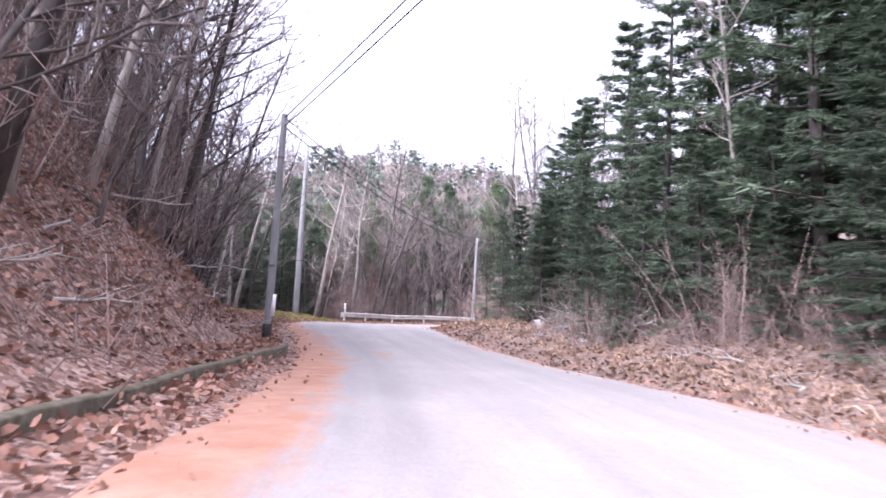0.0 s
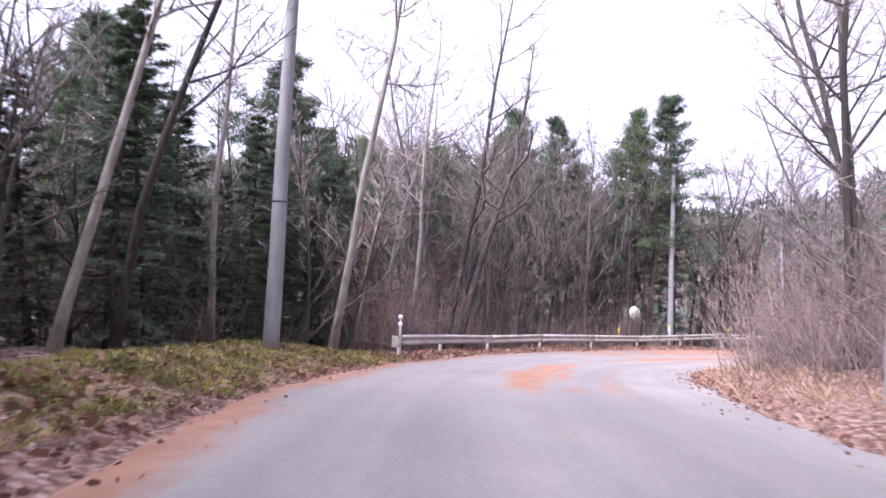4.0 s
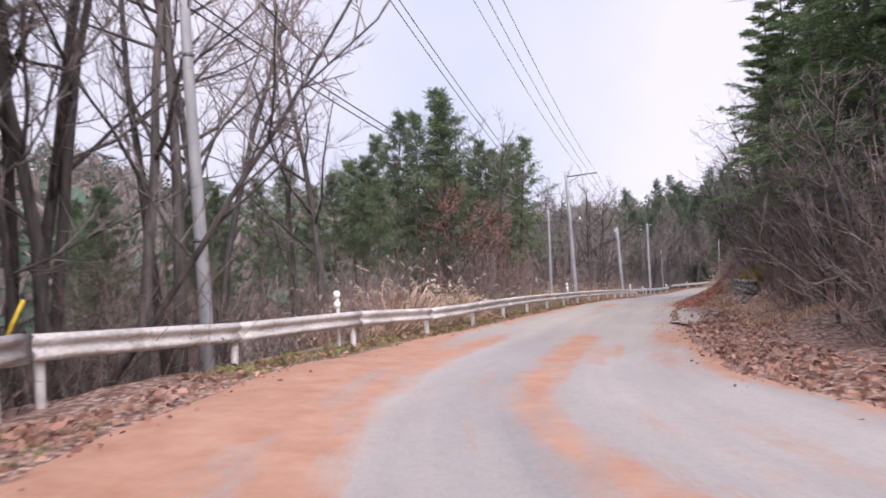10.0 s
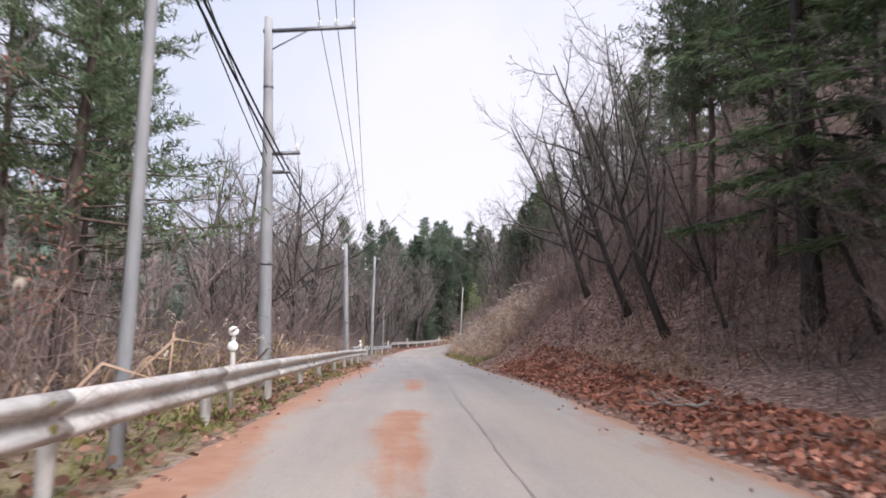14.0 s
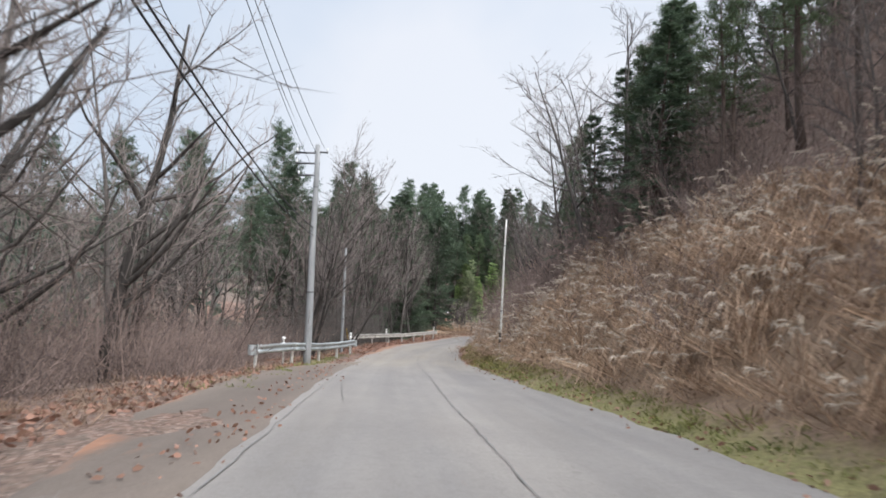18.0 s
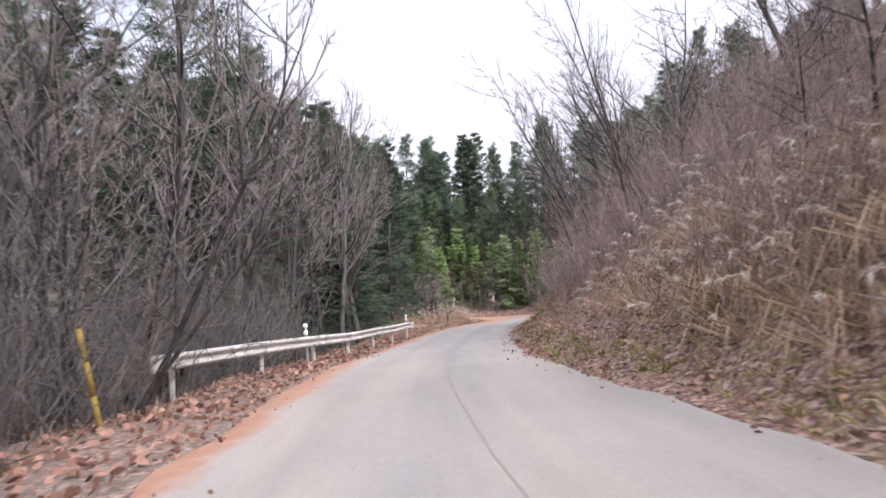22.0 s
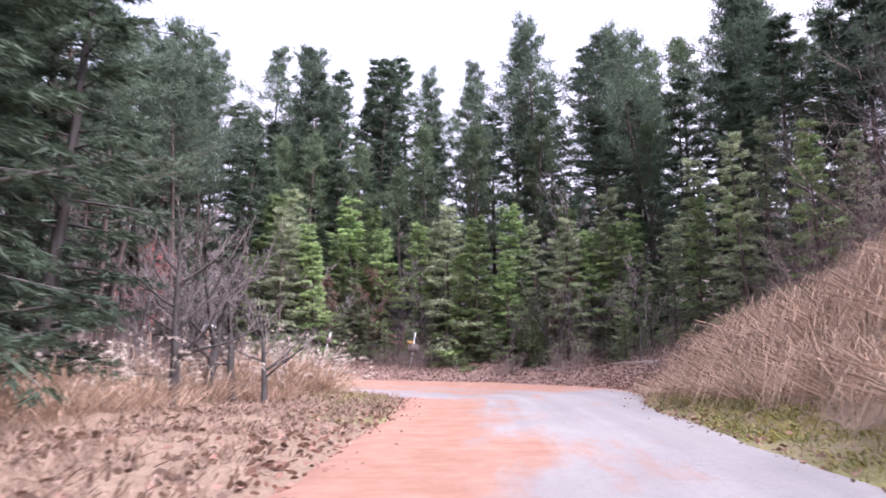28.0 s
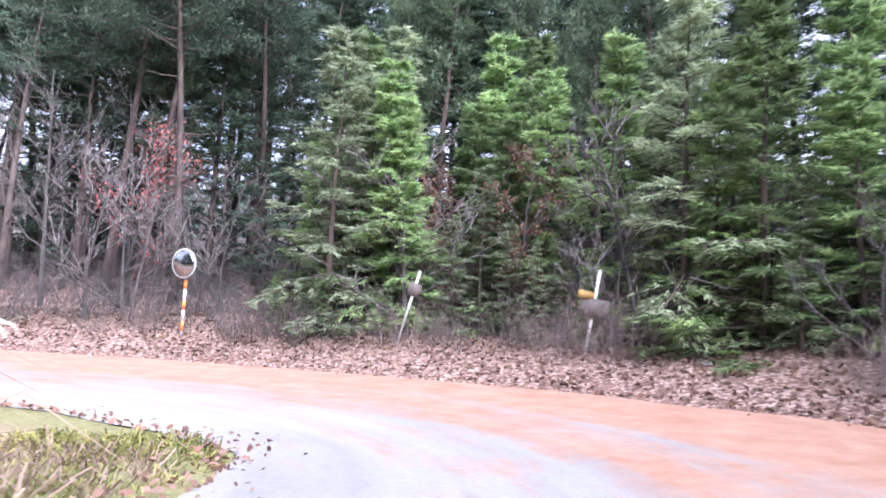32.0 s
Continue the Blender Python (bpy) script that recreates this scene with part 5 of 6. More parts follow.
BARE_G, PINE_G, FIR_G, BRUSH_G = "bare trees", "pines", "young conifers", "roadside brush"
BARE = [Kind("bare_tree", bare_tree(k, 12.5, 0.13, 13, 0.25, 0.8, fine=1), "leafless deciduous tree with grey bark and fine twigs", "tree", BARE_G) for k in (1, 2, 3, 4)]
SLIM = [Kind("slender_tree", bare_tree(k, 14.0, 0.11, 13, 0.45, 0.5, bark=BARK_PALE, reach=0.55, fine=1), "tall slender leafless tree with a pale leaning trunk", "tree", BARE_G) for k in (11, 12, 13)]
POLE_TREE = [Kind("tall_bare_tree", bare_tree(k, 14.0, 0.12, 11, 0.35, 0.9, reach=0.6, fine=1, bark=BARK_DARK), "tall dark leafless tree with a straight trunk", "tree", BARE_G) for k in (15, 16, 17)]
SPREAD = [Kind("spreading_tree", bare_tree(k, 9.5, 0.25, 12, 0.18, 0.7, reach=1.5, fine=2, bark=BARK_DARK), "old dark leafless tree with wide crooked limbs", "tree", BARE_G) for k in (21, 22)]
CLUMP = [Kind("multi_stem_tree", bare_tree(k, 9.0, 0.13, 8, 0.3, 0.9, stems=4, fine=1, bark=BARK_DARK), "leafless tree with several dark stems", "tree", BARE_G) for k in (31, 32)]
THICKET_TREE = [Kind("small_bare_tree", bare_tree(k, 5.0, 0.06, 10, 0.15, 0.6, reach=1.3, fine=1), "small twiggy leafless tree", "tree", BARE_G) for k in (41, 42)]
BROAD_PINE = [Kind("broad_pine_tree", conifer(54, 15.0, 0.2, 0.33, 0.25, 74, 15, 17, 0.26, mat=NEEDLE_DARK), "tall pine with a broad layered dark crown", "tree", PINE_G)]
ISLAND_TREE = [Kind("leaning_small_tree", bare_tree(k, 4.8, 0.17, 11, 0.3, 0.5, reach=1.5, fine=2, bark=BARK_DARK), "small dark leaning leafless tree in dry grass", "tree", BARE_G) for k in (43, 44)]
PINE = [Kind("pine_tree", conifer(k, 13.0, 0.17, b, 0.19, 60, 11, 13, 0.25), "pine with a bare reddish trunk and dark green crown", "tree", PINE_G) for k, b in ((51, 0.42), (52, 0.3), (53, 0.5))]
TALL_PINE = [Kind("tall_pine_tree", conifer(k, 17.0, 0.15, b, 0.2, 76, 12, 12, 0.27, mat=NEEDLE_DARK), "tall straight conifer with a bare lower trunk", "tree", PINE_G) for k, b in ((61, 0.42), (62, 0.34), (63, 0.5))]
DARK_FIR = [Kind("dark_conifer", conifer(k, 13.0, 0.17, 0.06, 0.25, 84, 10, 12, 0.32, NEEDLE_DARK, "fir", taper=0.95), "dense dark green conifer branched to the ground", "tree", PINE_G) for k in (71, 72, 73)]
YOUNG = [Kind("young_conifer", conifer(k, 7.0, 0.09, 0.02, 0.27, 62, 10, 22, 0.19, NEEDLE_YOUNG, "fir", taper=1.1), "young bright green conifer at the wood's edge", "tree", FIR_G) for k in (81, 82, 83)]
NEAR_FIR = [Kind("dense_conifer", conifer(k, 13.0, 0.17, 0.08, 0.25, 80, 12, 26, 0.22, NEEDLE_DARK, "fir", bark=BARK), "dense dark green conifer with drooping sprays", "tree", PINE_G) for k in (75, 76)]
HILL_FIR = [Kind("leaning_conifer", conifer(k, 14.0, 0.2, 0.2, 0.27, 58, 12, 22, 0.25, NEEDLE_HILL, "fir", bark=BARK, taper=0.7), "broad green conifer reaching over the road", "tree", PINE_G) for k in (77, 78)]
GREY_YOUNG = [Kind("young_conifer", conifer(k, 8.0, 0.1, 0.06, 0.27, 48, 9, 19, 0.21, NEEDLE_GREY, "fir", taper=1.0), "young grey-green conifer with open branches", "tree", FIR_G) for k in (85, 86)]
BRUSH_K = [Kind("brush", brush_mesh(k, h, 34, w), "tangle of leafless brown brush", "shrub", BRUSH_G, ("stem_clump", "twig_spray")) for k, h, w in ((91, 2.6, 1.2), (92, 3.6, 1.4), (93, 1.7, 1.3))]
LEAFY_SHRUB = Kind("leafy_shrub", brush_mesh(94, 1.8, 22, 1.2, 5, leaves=SHRUB_LEAF), "shrub with yellowing green leaves behind the guardrail", "shrub", "leafy shrubs", ("stem_clump", "twig_spray", "foliage"))
RED_TREE = Kind("red_leaved_tree", bare_tree(101, 5.5, 0.06, 12, 0.25, 0.6, reach=0.9, fine=1, leaves=(RED_LEAF, 0.8, 3)), "small tree with dark red autumn leaves", "tree", "")
RUSSET_TREE = Kind("russet_tree", bare_tree(103, 6.5, 0.08, 14, 0.1, 0.6, reach=1.1, fine=1, leaves=(RUSSET, 0.9, 5)), "tree hung with russet dead leaves", "tree", "russet trees")

TAKEN = []


def thicket(name, label, s0, s1, l0, l1, count, seed, tall=(1.6, 3.4), mat=BRUSH, stems=12, side=4, fine=1, clear=0.8, r=0.013):
    """Uncountable leafless undergrowth, as one mesh."""
    rng = np.random.RandomState(seed)
    s, lat = rng.uniform(s0, s1, count * 2), rng.uniform(l0, l1, count * 2)
    c = np.stack([np.interp(s, S, LINE[:, k]) + np.interp(s, S, NORMAL[:, k]) * lat for k in range(2)], 1)
    z, _, d, _ = land(c[:, 0], c[:, 1])
    ok = np.where(d > clear)[0][:count]
    c, z = np.repeat(c[ok], stems, 0), np.repeat(z[ok], stems)
    n = len(c)
    h = np.repeat(rng.uniform(*tall, len(ok)), stems) * rng.uniform(0.5, 1.05, n)
    off = rng.normal(0, 0.5, (n, 2))
    b = np.stack([c[:, 0] + off[:, 0], c[:, 1] + off[:, 1], z - 0.25], 1)
    w = np.stack([off[:, 0] * 0.4 + rng.normal(0, 0.42, n) * h, off[:, 1] * 0.4 + rng.normal(0, 0.42, n) * h, h], 1)
    s_ = Soup().twigs(b, b + w, r)
    p, dd, ln = offshoots(b, w, side, 0.75, rng, 0.15, 0.95)
    w2 = dd * (ln * rng.uniform(0.25, 0.5, len(ln)))[:, None]
    s_.twigs(p, p + w2, r * 0.6)
    if fine:
        p, dd, ln = offshoots(p, w2, fine, 0.75, rng)
        s_.twigs(p, p + dd * (ln * rng.uniform(0.3, 0.7, len(ln)))[:, None], r * 0.45)
    return tagged(part(name, s_, mat), label, "undergrowth", kind="stuff")


def scatter(kinds, s0, s1, l0, l1, count, seed, size=(0.8, 1.2), gap=1.5, lean=(0, 0), lean_dir=None, girth=None, sink=0.1):
    """Plant count trees between two stations and two lateral distances."""
    rng = np.random.RandomState(seed)
    done = tries = 0
    while done < count and tries < count * 25:
        tries += 1
        s, lat = rng.uniform(s0, s1), rng.uniform(l0, l1)
        xy = spot(s, lat)
        _, st_, d, _ = land([xy[0]], [xy[1]])
        if d[0] < 0.9 or (gap and any((xy[0] - a) ** 2 + (xy[1] - b) ** 2 < gap * gap for a, b in TAKEN)):
            continue
        if gap:
            TAKEN.append(xy)
        k = kinds[rng.randint(len(kinds))]
        toward = (heading(s) + lean_dir) if lean_dir is not None else rng.uniform(0, 360)
        sz = rng.uniform(*size)
        k.plant(xy[0], xy[1], sz, rng.uniform(0, 360), rng.uniform(*lean), toward, sz * rng.uniform(0.85, 1.15) if girth is None else sz * girth, sink)
        done += 1


# leafy bank and leaning trees where the walk begins
scatter(BARE, 0.4, 4.2, 4.4, 9, 14, 1, (0.75, 1.1), 0.9, (8, 24), 0)
scatter(SLIM, 0.6, 4.4, 5.0, 12, 24, 2, (0.75, 1.05), 0.9, (8, 22), 0)
scatter(BARE, 0.5, 4.2, 8, 16, 18, 202, (0.8, 1.1), 1.2, (2, 14), 0)
scatter(BARE, -2.3, 0.6, 6, 14, 6, 201, (0.8, 1.1), 1.6, (4, 14), 0)
scatter(TALL_PINE + DARK_FIR, 0.8, 3.6, 10, 20, 14, 3, (0.6, 0.9), 2.0)
scatter(BRUSH_K, 0.3, 3.9, 4.6, 9, 34, 4, (0.6, 1.2), 0)
scatter(GREY_YOUNG + NEAR_FIR, 0.6, 3.2, 6.5, 11, 9, 261, (0.35, 0.7), 1.4)
scatter(THICKET_TREE, 1.0, 4.4, 4.4, 9, 16, 203, (0.8, 1.3), 0.9, (6, 20), 0)
# dark conifers on the other side
scatter(BARE, 2.4, 4.6, 6, 14, 16, 212, (0.8, 1.1), 1.0, (2, 14), 0)
scatter(POLE_TREE, 2.8, 4.6, 4.8, 10, 12, 209, (0.75, 1.0), 0.8, (5, 16), 0)
scatter(BRUSH_K, 0.9, 4.6, -6.4, -8.4, 16, 210, (0.35, 0.6), 0)
scatter(NEAR_FIR, 0.8, 3.0, -7.6, -9.5, 9, 271, (0.22, 0.5), 1.1)
scatter(NEAR_FIR, 2.6, 4.9, -6.6, -8.4, 14, 211, (0.2, 0.42), 0.8)
scatter(NEAR_FIR, 2.3, 3.6, -8.8, -12, 7, 5, (0.85, 1.35), 1.6)
scatter(NEAR_FIR, 3.4, 5.1, -8.8, -12, 9, 208, (0.45, 0.8), 1.4)
scatter(NEAR_FIR, 3.3, 5.0, -7.4, -8.6, 6, 206, (0.28, 0.5), 1.2)
scatter(NEAR_FIR, 1.4, 2.8, -9.0, -13, 5, 207, (1.2, 1.5), 1.8)
scatter(DARK_FIR, 0.4, 3.6, -13, -22, 10, 205, (1.1, 1.5), 2.4)
scatter(TALL_PINE, -1.3, 3.6, -12, -26, 10, 6, (0.9, 1.2), 2.5)
scatter(SLIM, 1.9, 5.6, -8.6, -12, 8, 8, (0.7, 1.0), 1.6, (2, 9), 180)
scatter(BRUSH_K, -1.5, 4.6, -6.6, -9.0, 9, 9, (0.4, 0.85), 0)
# woods outside the first bend
scatter(DARK_FIR, 4.8, 8.0, 7.5, 15, 20, 10, (0.38, 0.58), 1.6)
SLIM[0].plant(-8.35, 48.7, 1.05, 40, 5, 0, 1.15)
SLIM[1].plant(-7.1, 57.4, 1.0, 10, 2, 0, 1.05)
scatter(SLIM, 4.6, 8.3, 5.4, 13, 8, 11, (0.75, 1.0), 1.8, (3, 11), 0)
scatter(BRUSH_K, 7.6, 10.6, 4.4, 8, 18, 12, (0.8, 1.3), 0)
scatter(BRUSH_K, 5.2, 7.6, 5.6, 8, 6, 112, (0.5, 0.8), 0)
scatter(THICKET_TREE, 5.5, 10.6, 5, 10, 18, 13, (0.9, 1.5), 1.2)
scatter(PINE, 8.2, 10.4, 11, 18, 8, 14, (0.9, 1.15), 2.0)
scatter(TALL_PINE, 6.0, 8.4, 12, 24, 10, 15, (0.4, 0.55), 2.4)
scatter(TALL_PINE, 8.8, 10.2, 9, 20, 6, 215, (0.6, 0.75), 2.2)
scatter([RUSSET_TREE] + THICKET_TREE, 7.8, 9.6, 5.4, 9, 12, 216, (0.6, 0.9), 1.1)
scatter(DARK_FIR + NEAR_FIR, 5.5, 8.2, 6.2, 9.5, 14, 266, (0.4, 0.58), 1.2)
scatter(PINE, 4.9, 6.6, 8, 11.5, 5, 267, (0.6, 0.85), 1.5)
scatter(BARE + POLE_TREE, 5.0, 7.4, 5.6, 11, 10, 272, (0.75, 1.0), 1.2, (0, 9))
scatter(BARE, 5.0, 10.0, 8, 22, 14, 16, (0.5, 0.75), 2.0)
BROAD_PINE[0].plant(5.8, 73.6, 1.04, 30, 0, 0, 1.08)
BROAD_PINE[0].plant(3.5, 73.8, 1.0, 150, 0, 0, 1.08)
for x, y, size in ((-13.0, 54.0, 0.8), (-15.6, 52.6, 0.85), (-11.4, 57.6, 0.72), (-17.0, 57.0, 0.95), (-13.6, 59.6, 0.85), (-19.0, 52.0, 0.95), (-9.6, 63.0, 0.62)):
    BROAD_PINE[0].plant(x, y, size, x * 47, 0, 0, size * 1.1)
PINE[1].plant(-7.2, 65.4, 0.75, 30)
PINE[0].plant(-10.6, 60.2, 0.75, 90)
BROAD_PINE[0].plant(-0.6, 76.5, 1.2, 250, 0, 0, 1.05)
BROAD_PINE[0].plant(-4.8, 76.6, 1.15, 100, 0, 0, 1.0)
BROAD_PINE[0].plant(1.7, 75.0, 1.05, 310, 0, 0, 0.9)
PINE[2].plant(-2.6, 73.4, 1.15, 10)
PINE[0].plant(-7.0, 71.5, 1.1, 300)
PINE[1].plant(8.0, 76.6, 1.05, 130)
PINE[0].plant(2.0, 77.5, 1.05, 80)
PINE[0].plant(4.6, 72.2, 1.15, 200)
scatter(DARK_FIR + PINE, 9.0, 11.0, 10, 17, 9, 231, (0.6, 0.9), 1.6)
scatter(POLE_TREE + BARE, 8.4, 10.5, 5.0, 9.5, 24, 232, (0.8, 1.05), 0.8, (0, 5))
scatter(BARE + POLE_TREE, 9.2, 10.6, 9, 15, 12, 286, (0.9, 1.15), 1.0, (0, 5))
POLE_TREE[0].plant(-5.9, 59.9, 1.15, 60, 6, -30, 1.3)
POLE_TREE[1].plant(-5.4, 61.4, 1.1, 190, 8, -20, 1.5)
# inside the bend
for x, y, size in ((4.6, 46.5, 1.1), (6.0, 48.5, 1.25), (7.2, 50.5, 1.3), (8.8, 52.0, 1.2), (9.5, 47.5, 1.2)):
    POLE_TREE[int(x) % 3].plant(x, y, size, x * 90, 4, 180)
scatter(BRUSH_K, 5.0, 9.6, -7.4, -10.5, 26, 17, (0.7, 1.15), 0)
PINE[1].plant(*spot(10.9, -9.2), 1.0, 70)
PINE[0].plant(*spot(11.5, -9.8), 0.95, 170)
PINE[2].plant(*spot(10.6, -11.5), 1.1, 250)
scatter(BARE, 5.4, 9.0, -8.5, -18, 9, 18, (0.7, 1.0), 1.8, (0, 8))
scatter(THICKET_TREE, 5.2, 9.4, -8.6, -13, 10, 19, (0.9, 1.4), 1.2)
scatter(POLE_TREE, 4.6, 9.6, 5.2, 12, 16, 220, (0.8, 1.1), 1.4, (0, 9))
# valley side beyond the bend
for k, (x, y, size) in enumerate(((12.9, 77.6, 1.0), (12.5, 76.4, 0.95), (14.4, 76.9, 1.0), (15.0, 76.6, 1.05), (15.7, 77.6, 0.95), (16.9, 77.6, 1.0), (17.6, 78.4, 0.9))):
    (BARE + POLE_TREE)[k].plant(x, y, size, 50 * k, 2, 90)
scatter(POLE_TREE, 10.5, 11.7, 6.2, 9.5, 12, 321, (0.8, 1.1), 1.0, (0, 3))
BARE[1].plant(22.3, 79.2, 0.95, 40)
PINE[1].plant(34.9, 82.3, 0.78, 40)
PINE[0].plant(29.5, 84.5, 0.6, 40)
PINE[2].plant(33.0, 85.5, 0.65, 140)
scatter(CLUMP, 10.9, 11.5, 5.6, 9, 4, 20, (1.0, 1.35), 1.5)
scatter(BARE, 10.8, 11.8, 6.0, 12, 3, 21, (0.85, 1.15), 1.3, (0, 5))
scatter(PINE, 14.3, 16.2, 6.0, 12, 12, 22, (0.7, 0.95), 1.8)
scatter(PINE, 13.0, 14.4, 7.0, 14, 7, 229, (0.5, 0.7), 1.8)
scatter(PINE, 12.2, 13.4, 9, 18, 6, 222, (0.45, 0.6), 1.8)
scatter(BARE, 12.5, 17.5, 6.0, 18, 14, 23, (0.6, 0.9), 2.0)
scatter(BRUSH_K, 11.0, 17.5, 3.8, 7, 30, 24, (0.6, 1.05), 0)
for s, lat, sz in ((14.25, 5.4, 0.95), (14.55, 5.0, 0.85), (15.0, 5.6, 0.8)):
    RUSSET_TREE.plant(*spot(s, lat), sz, s * 333)
scatter([LEAFY_SHRUB], 13.0, 15.8, 4.3, 5.8, 20, 226, (0.6, 0.85), 0)
scatter(PINE + POLE_TREE, 14.3, 15.6, 4.8, 7.5, 7, 233, (0.7, 0.9), 0.9)
# hillside with conifers
scatter(HILL_FIR, 12.6, 16.0, -7.8, -9.4, 7, 264, (0.85, 1.1), 2.6)
scatter(NEAR_FIR, 13.2, 16.3, -10, -13, 5, 25, (0.75, 1.1), 1.9)
scatter(PINE, 14.6, 16.6, -8.2, -11.5, 7, 228, (0.75, 1.05), 1.5)
scatter(BARE, 14.9, 16.4, -7.2, -8.8, 4, 227, (0.35, 0.55), 1.2, (8, 22), 180)
scatter(DARK_FIR, 11.8, 16.0, -13, -18, 6, 225, (0.8, 1.15), 2.0)
scatter(PINE, 11.5, 16.0, -12, -26, 14, 26, (0.9, 1.2), 2.2)
scatter(TALL_PINE, 9.0, 12.5, -10, -24, 12, 27, (0.7, 1.0), 2.2)
scatter(BRUSH_K, 10.5, 16.8, -7.6, -10, 28, 28, (0.6, 1.2), 0)
scatter(BRUSH_K + THICKET_TREE, 11.4, 14.2, -6.6, -8.2, 18, 273, (0.6, 0.95), 0)
scatter(SPREAD, 15.6, 17.4, -6.8, -9, 4, 29, (0.6, 0.8), 1.4, (10, 22), 180, 0.75)
scatter(BARE, 14.5, 17.5, -8, -14, 8, 30, (0.6, 0.85), 1.6, (6, 18), 180)
# left of the straight: old bare trees and woodland
SPREAD[0].plant(72.2, 88.7, 1.15, 80, 6, 200, 0.85)
SPREAD[1].plant(75.8, 89.6, 1.1, 300, 8, -60)
CLUMP[0].plant(77.8, 90.2, 1.1, 20)
scatter(SPREAD, 17.6, 20.0, 6.2, 10, 5, 31, (0.9, 1.25), 2.0)
scatter(CLUMP, 17.5, 22.5, 6.0, 13, 8, 32, (0.9, 1.2), 1.8)
scatter(BARE, 16.5, 24.5, 7.5, 22, 30, 33, (0.7, 1.05), 1.8)
scatter(PINE, 18.0, 24.0, 20, 42, 26, 34, (0.45, 0.68), 2.4)
SPREAD[0].plant(91.4, 94.2, 1.2, 200, 12, -80, 0.95)
scatter(BRUSH_K, 18.2, 24.0, 5.4, 9, 30, 35, (0.6, 1.15), 0)
CLUMP[1].plant(109.2, 93.2, 1.2, 250, 10, -95, 0.85)
SPREAD[1].plant(110.4, 93.8, 1.15, 120, 12, -80, 0.8)
# grassy hillside with brush and pines above
scatter(BRUSH_K, 18.6, 21.2, -5.3, -7.5, 9, 239, (0.4, 0.6), 0)
SPREAD[1].plant(*spot(18.3, -9.6), 1.0, 30, 26, heading(18.4) + 180, 0.7)
SPREAD[0].plant(*spot(17.4, -9.8), 1.0, 130, 20, heading(17.5) + 180, 0.7)
scatter(THICKET_TREE, 17.0, 27.5, -8, -16, 44, 36, (0.6, 1.05), 1.1)
scatter(BRUSH_K, 16.2, 18.6, -5.4, -9, 16, 37, (0.5, 0.9), 0)
scatter(BRUSH_K, 20.8, 27.5, -5.4, -9, 26, 237, (0.5, 0.95), 0)
scatter(BARE, 18.5, 28.5, -10, -22, 26, 38, (0.45, 0.75), 1.6, (2, 14), 180)
scatter(BARE, 24.5, 29.0, -7.2, -12, 12, 238, (0.55, 0.8), 1.2, (8, 22), 180)
scatter(SPREAD + BARE, 25.0, 27.6, -6.8, -9.5, 10, 283, (0.65, 0.9), 1.1, (12, 26), 180, 0.7)
scatter(BARE + THICKET_TREE, 21.5, 23.2, -8.4, -12, 12, 287, (0.75, 1.0), 0.9, (4, 14), 180)
scatter(PINE, 17.6, 21.4, -10.8, -14, 11, 240, (0.5, 0.75), 1.5)
scatter(PINE + DARK_FIR, 20.4, 23.2, -9.6, -13, 11, 241, (0.5, 0.75), 1.3)
scatter(PINE, 16.8, 22.0, -13, -24, 18, 39, (0.6, 0.95), 2.0)
scatter(DARK_FIR, 23.0, 27.0, -20, -32, 10, 40, (0.7, 1.0), 2.4)
# woods left of the last guardrail
scatter(POLE_TREE + CLUMP, 22.9, 26.6, 4.8, 8, 15, 41, (0.8, 1.1), 1.3)
scatter(TALL_PINE, 22.5, 27.0, 7, 22, 20, 42, (0.75, 1.05), 2.0)
scatter(DARK_FIR, 25.4, 27.6, 7.5, 13, 8, 43, (0.9, 1.2), 1.9)
scatter(POLE_TREE, 24.4, 26.6, 4.6, 7, 12, 282, (0.8, 1.1), 0.7, (0, 8))
scatter(NEAR_FIR, 25.0, 26.9, 5.8, 7.8, 8, 284, (0.8, 1.05), 1.2)
SPREAD[0].plant(144.6, 93.6, 1.25, 200, 4, 0, 0.75)
SPREAD[1].plant(148.6, 94.0, 1.2, 20, 6, -20, 0.8)
BARE[2].plant(141.2, 93.6, 1.05, 70, 3, 0, 1.0)
BARE[0].plant(146.4, 93.3, 0.95, 160, 4, 0, 1.2)
scatter(NEAR_FIR, 24.6, 27.4, 8.5, 13, 9, 274, (0.7, 1.0), 1.6)
scatter(DARK_FIR, 28.0, 29.6, 13.5, 17, 4, 45, (1.2, 1.5), 1.9)
for x, y, size in ((176.6, 94.0, 1.2), (173.4, 95.0, 1.3), (171.0, 97.2, 1.4), (179.8, 96.8, 1.25), (175.2, 98.8, 1.4), (183.2, 97.6, 1.1)):
    NEAR_FIR[int(x) % 2].plant(x, y, size, x * 50)
scatter(TALL_PINE + DARK_FIR, 27.0, 31.5, 13, 34, 22, 46, (0.85, 1.15), 2.0)
scatter(DARK_FIR + PINE, 24.4, 27.4, 6.5, 11, 10, 257, (0.8, 1.1), 1.5)
for x, y, size in ((143.0, 95.6, 0.95), (147.2, 95.2, 1.05), (151.5, 95.3, 1.0), (155.4, 95.2, 1.1), (159.5, 95.6, 1.15), (163.2, 97.0, 1.2), (167.3, 96.2, 1.25), (171.6, 93.7, 1.25), (169.0, 98.0, 1.4)):
    NEAR_FIR[int(x) % 2].plant(x, y, size, x * 70)
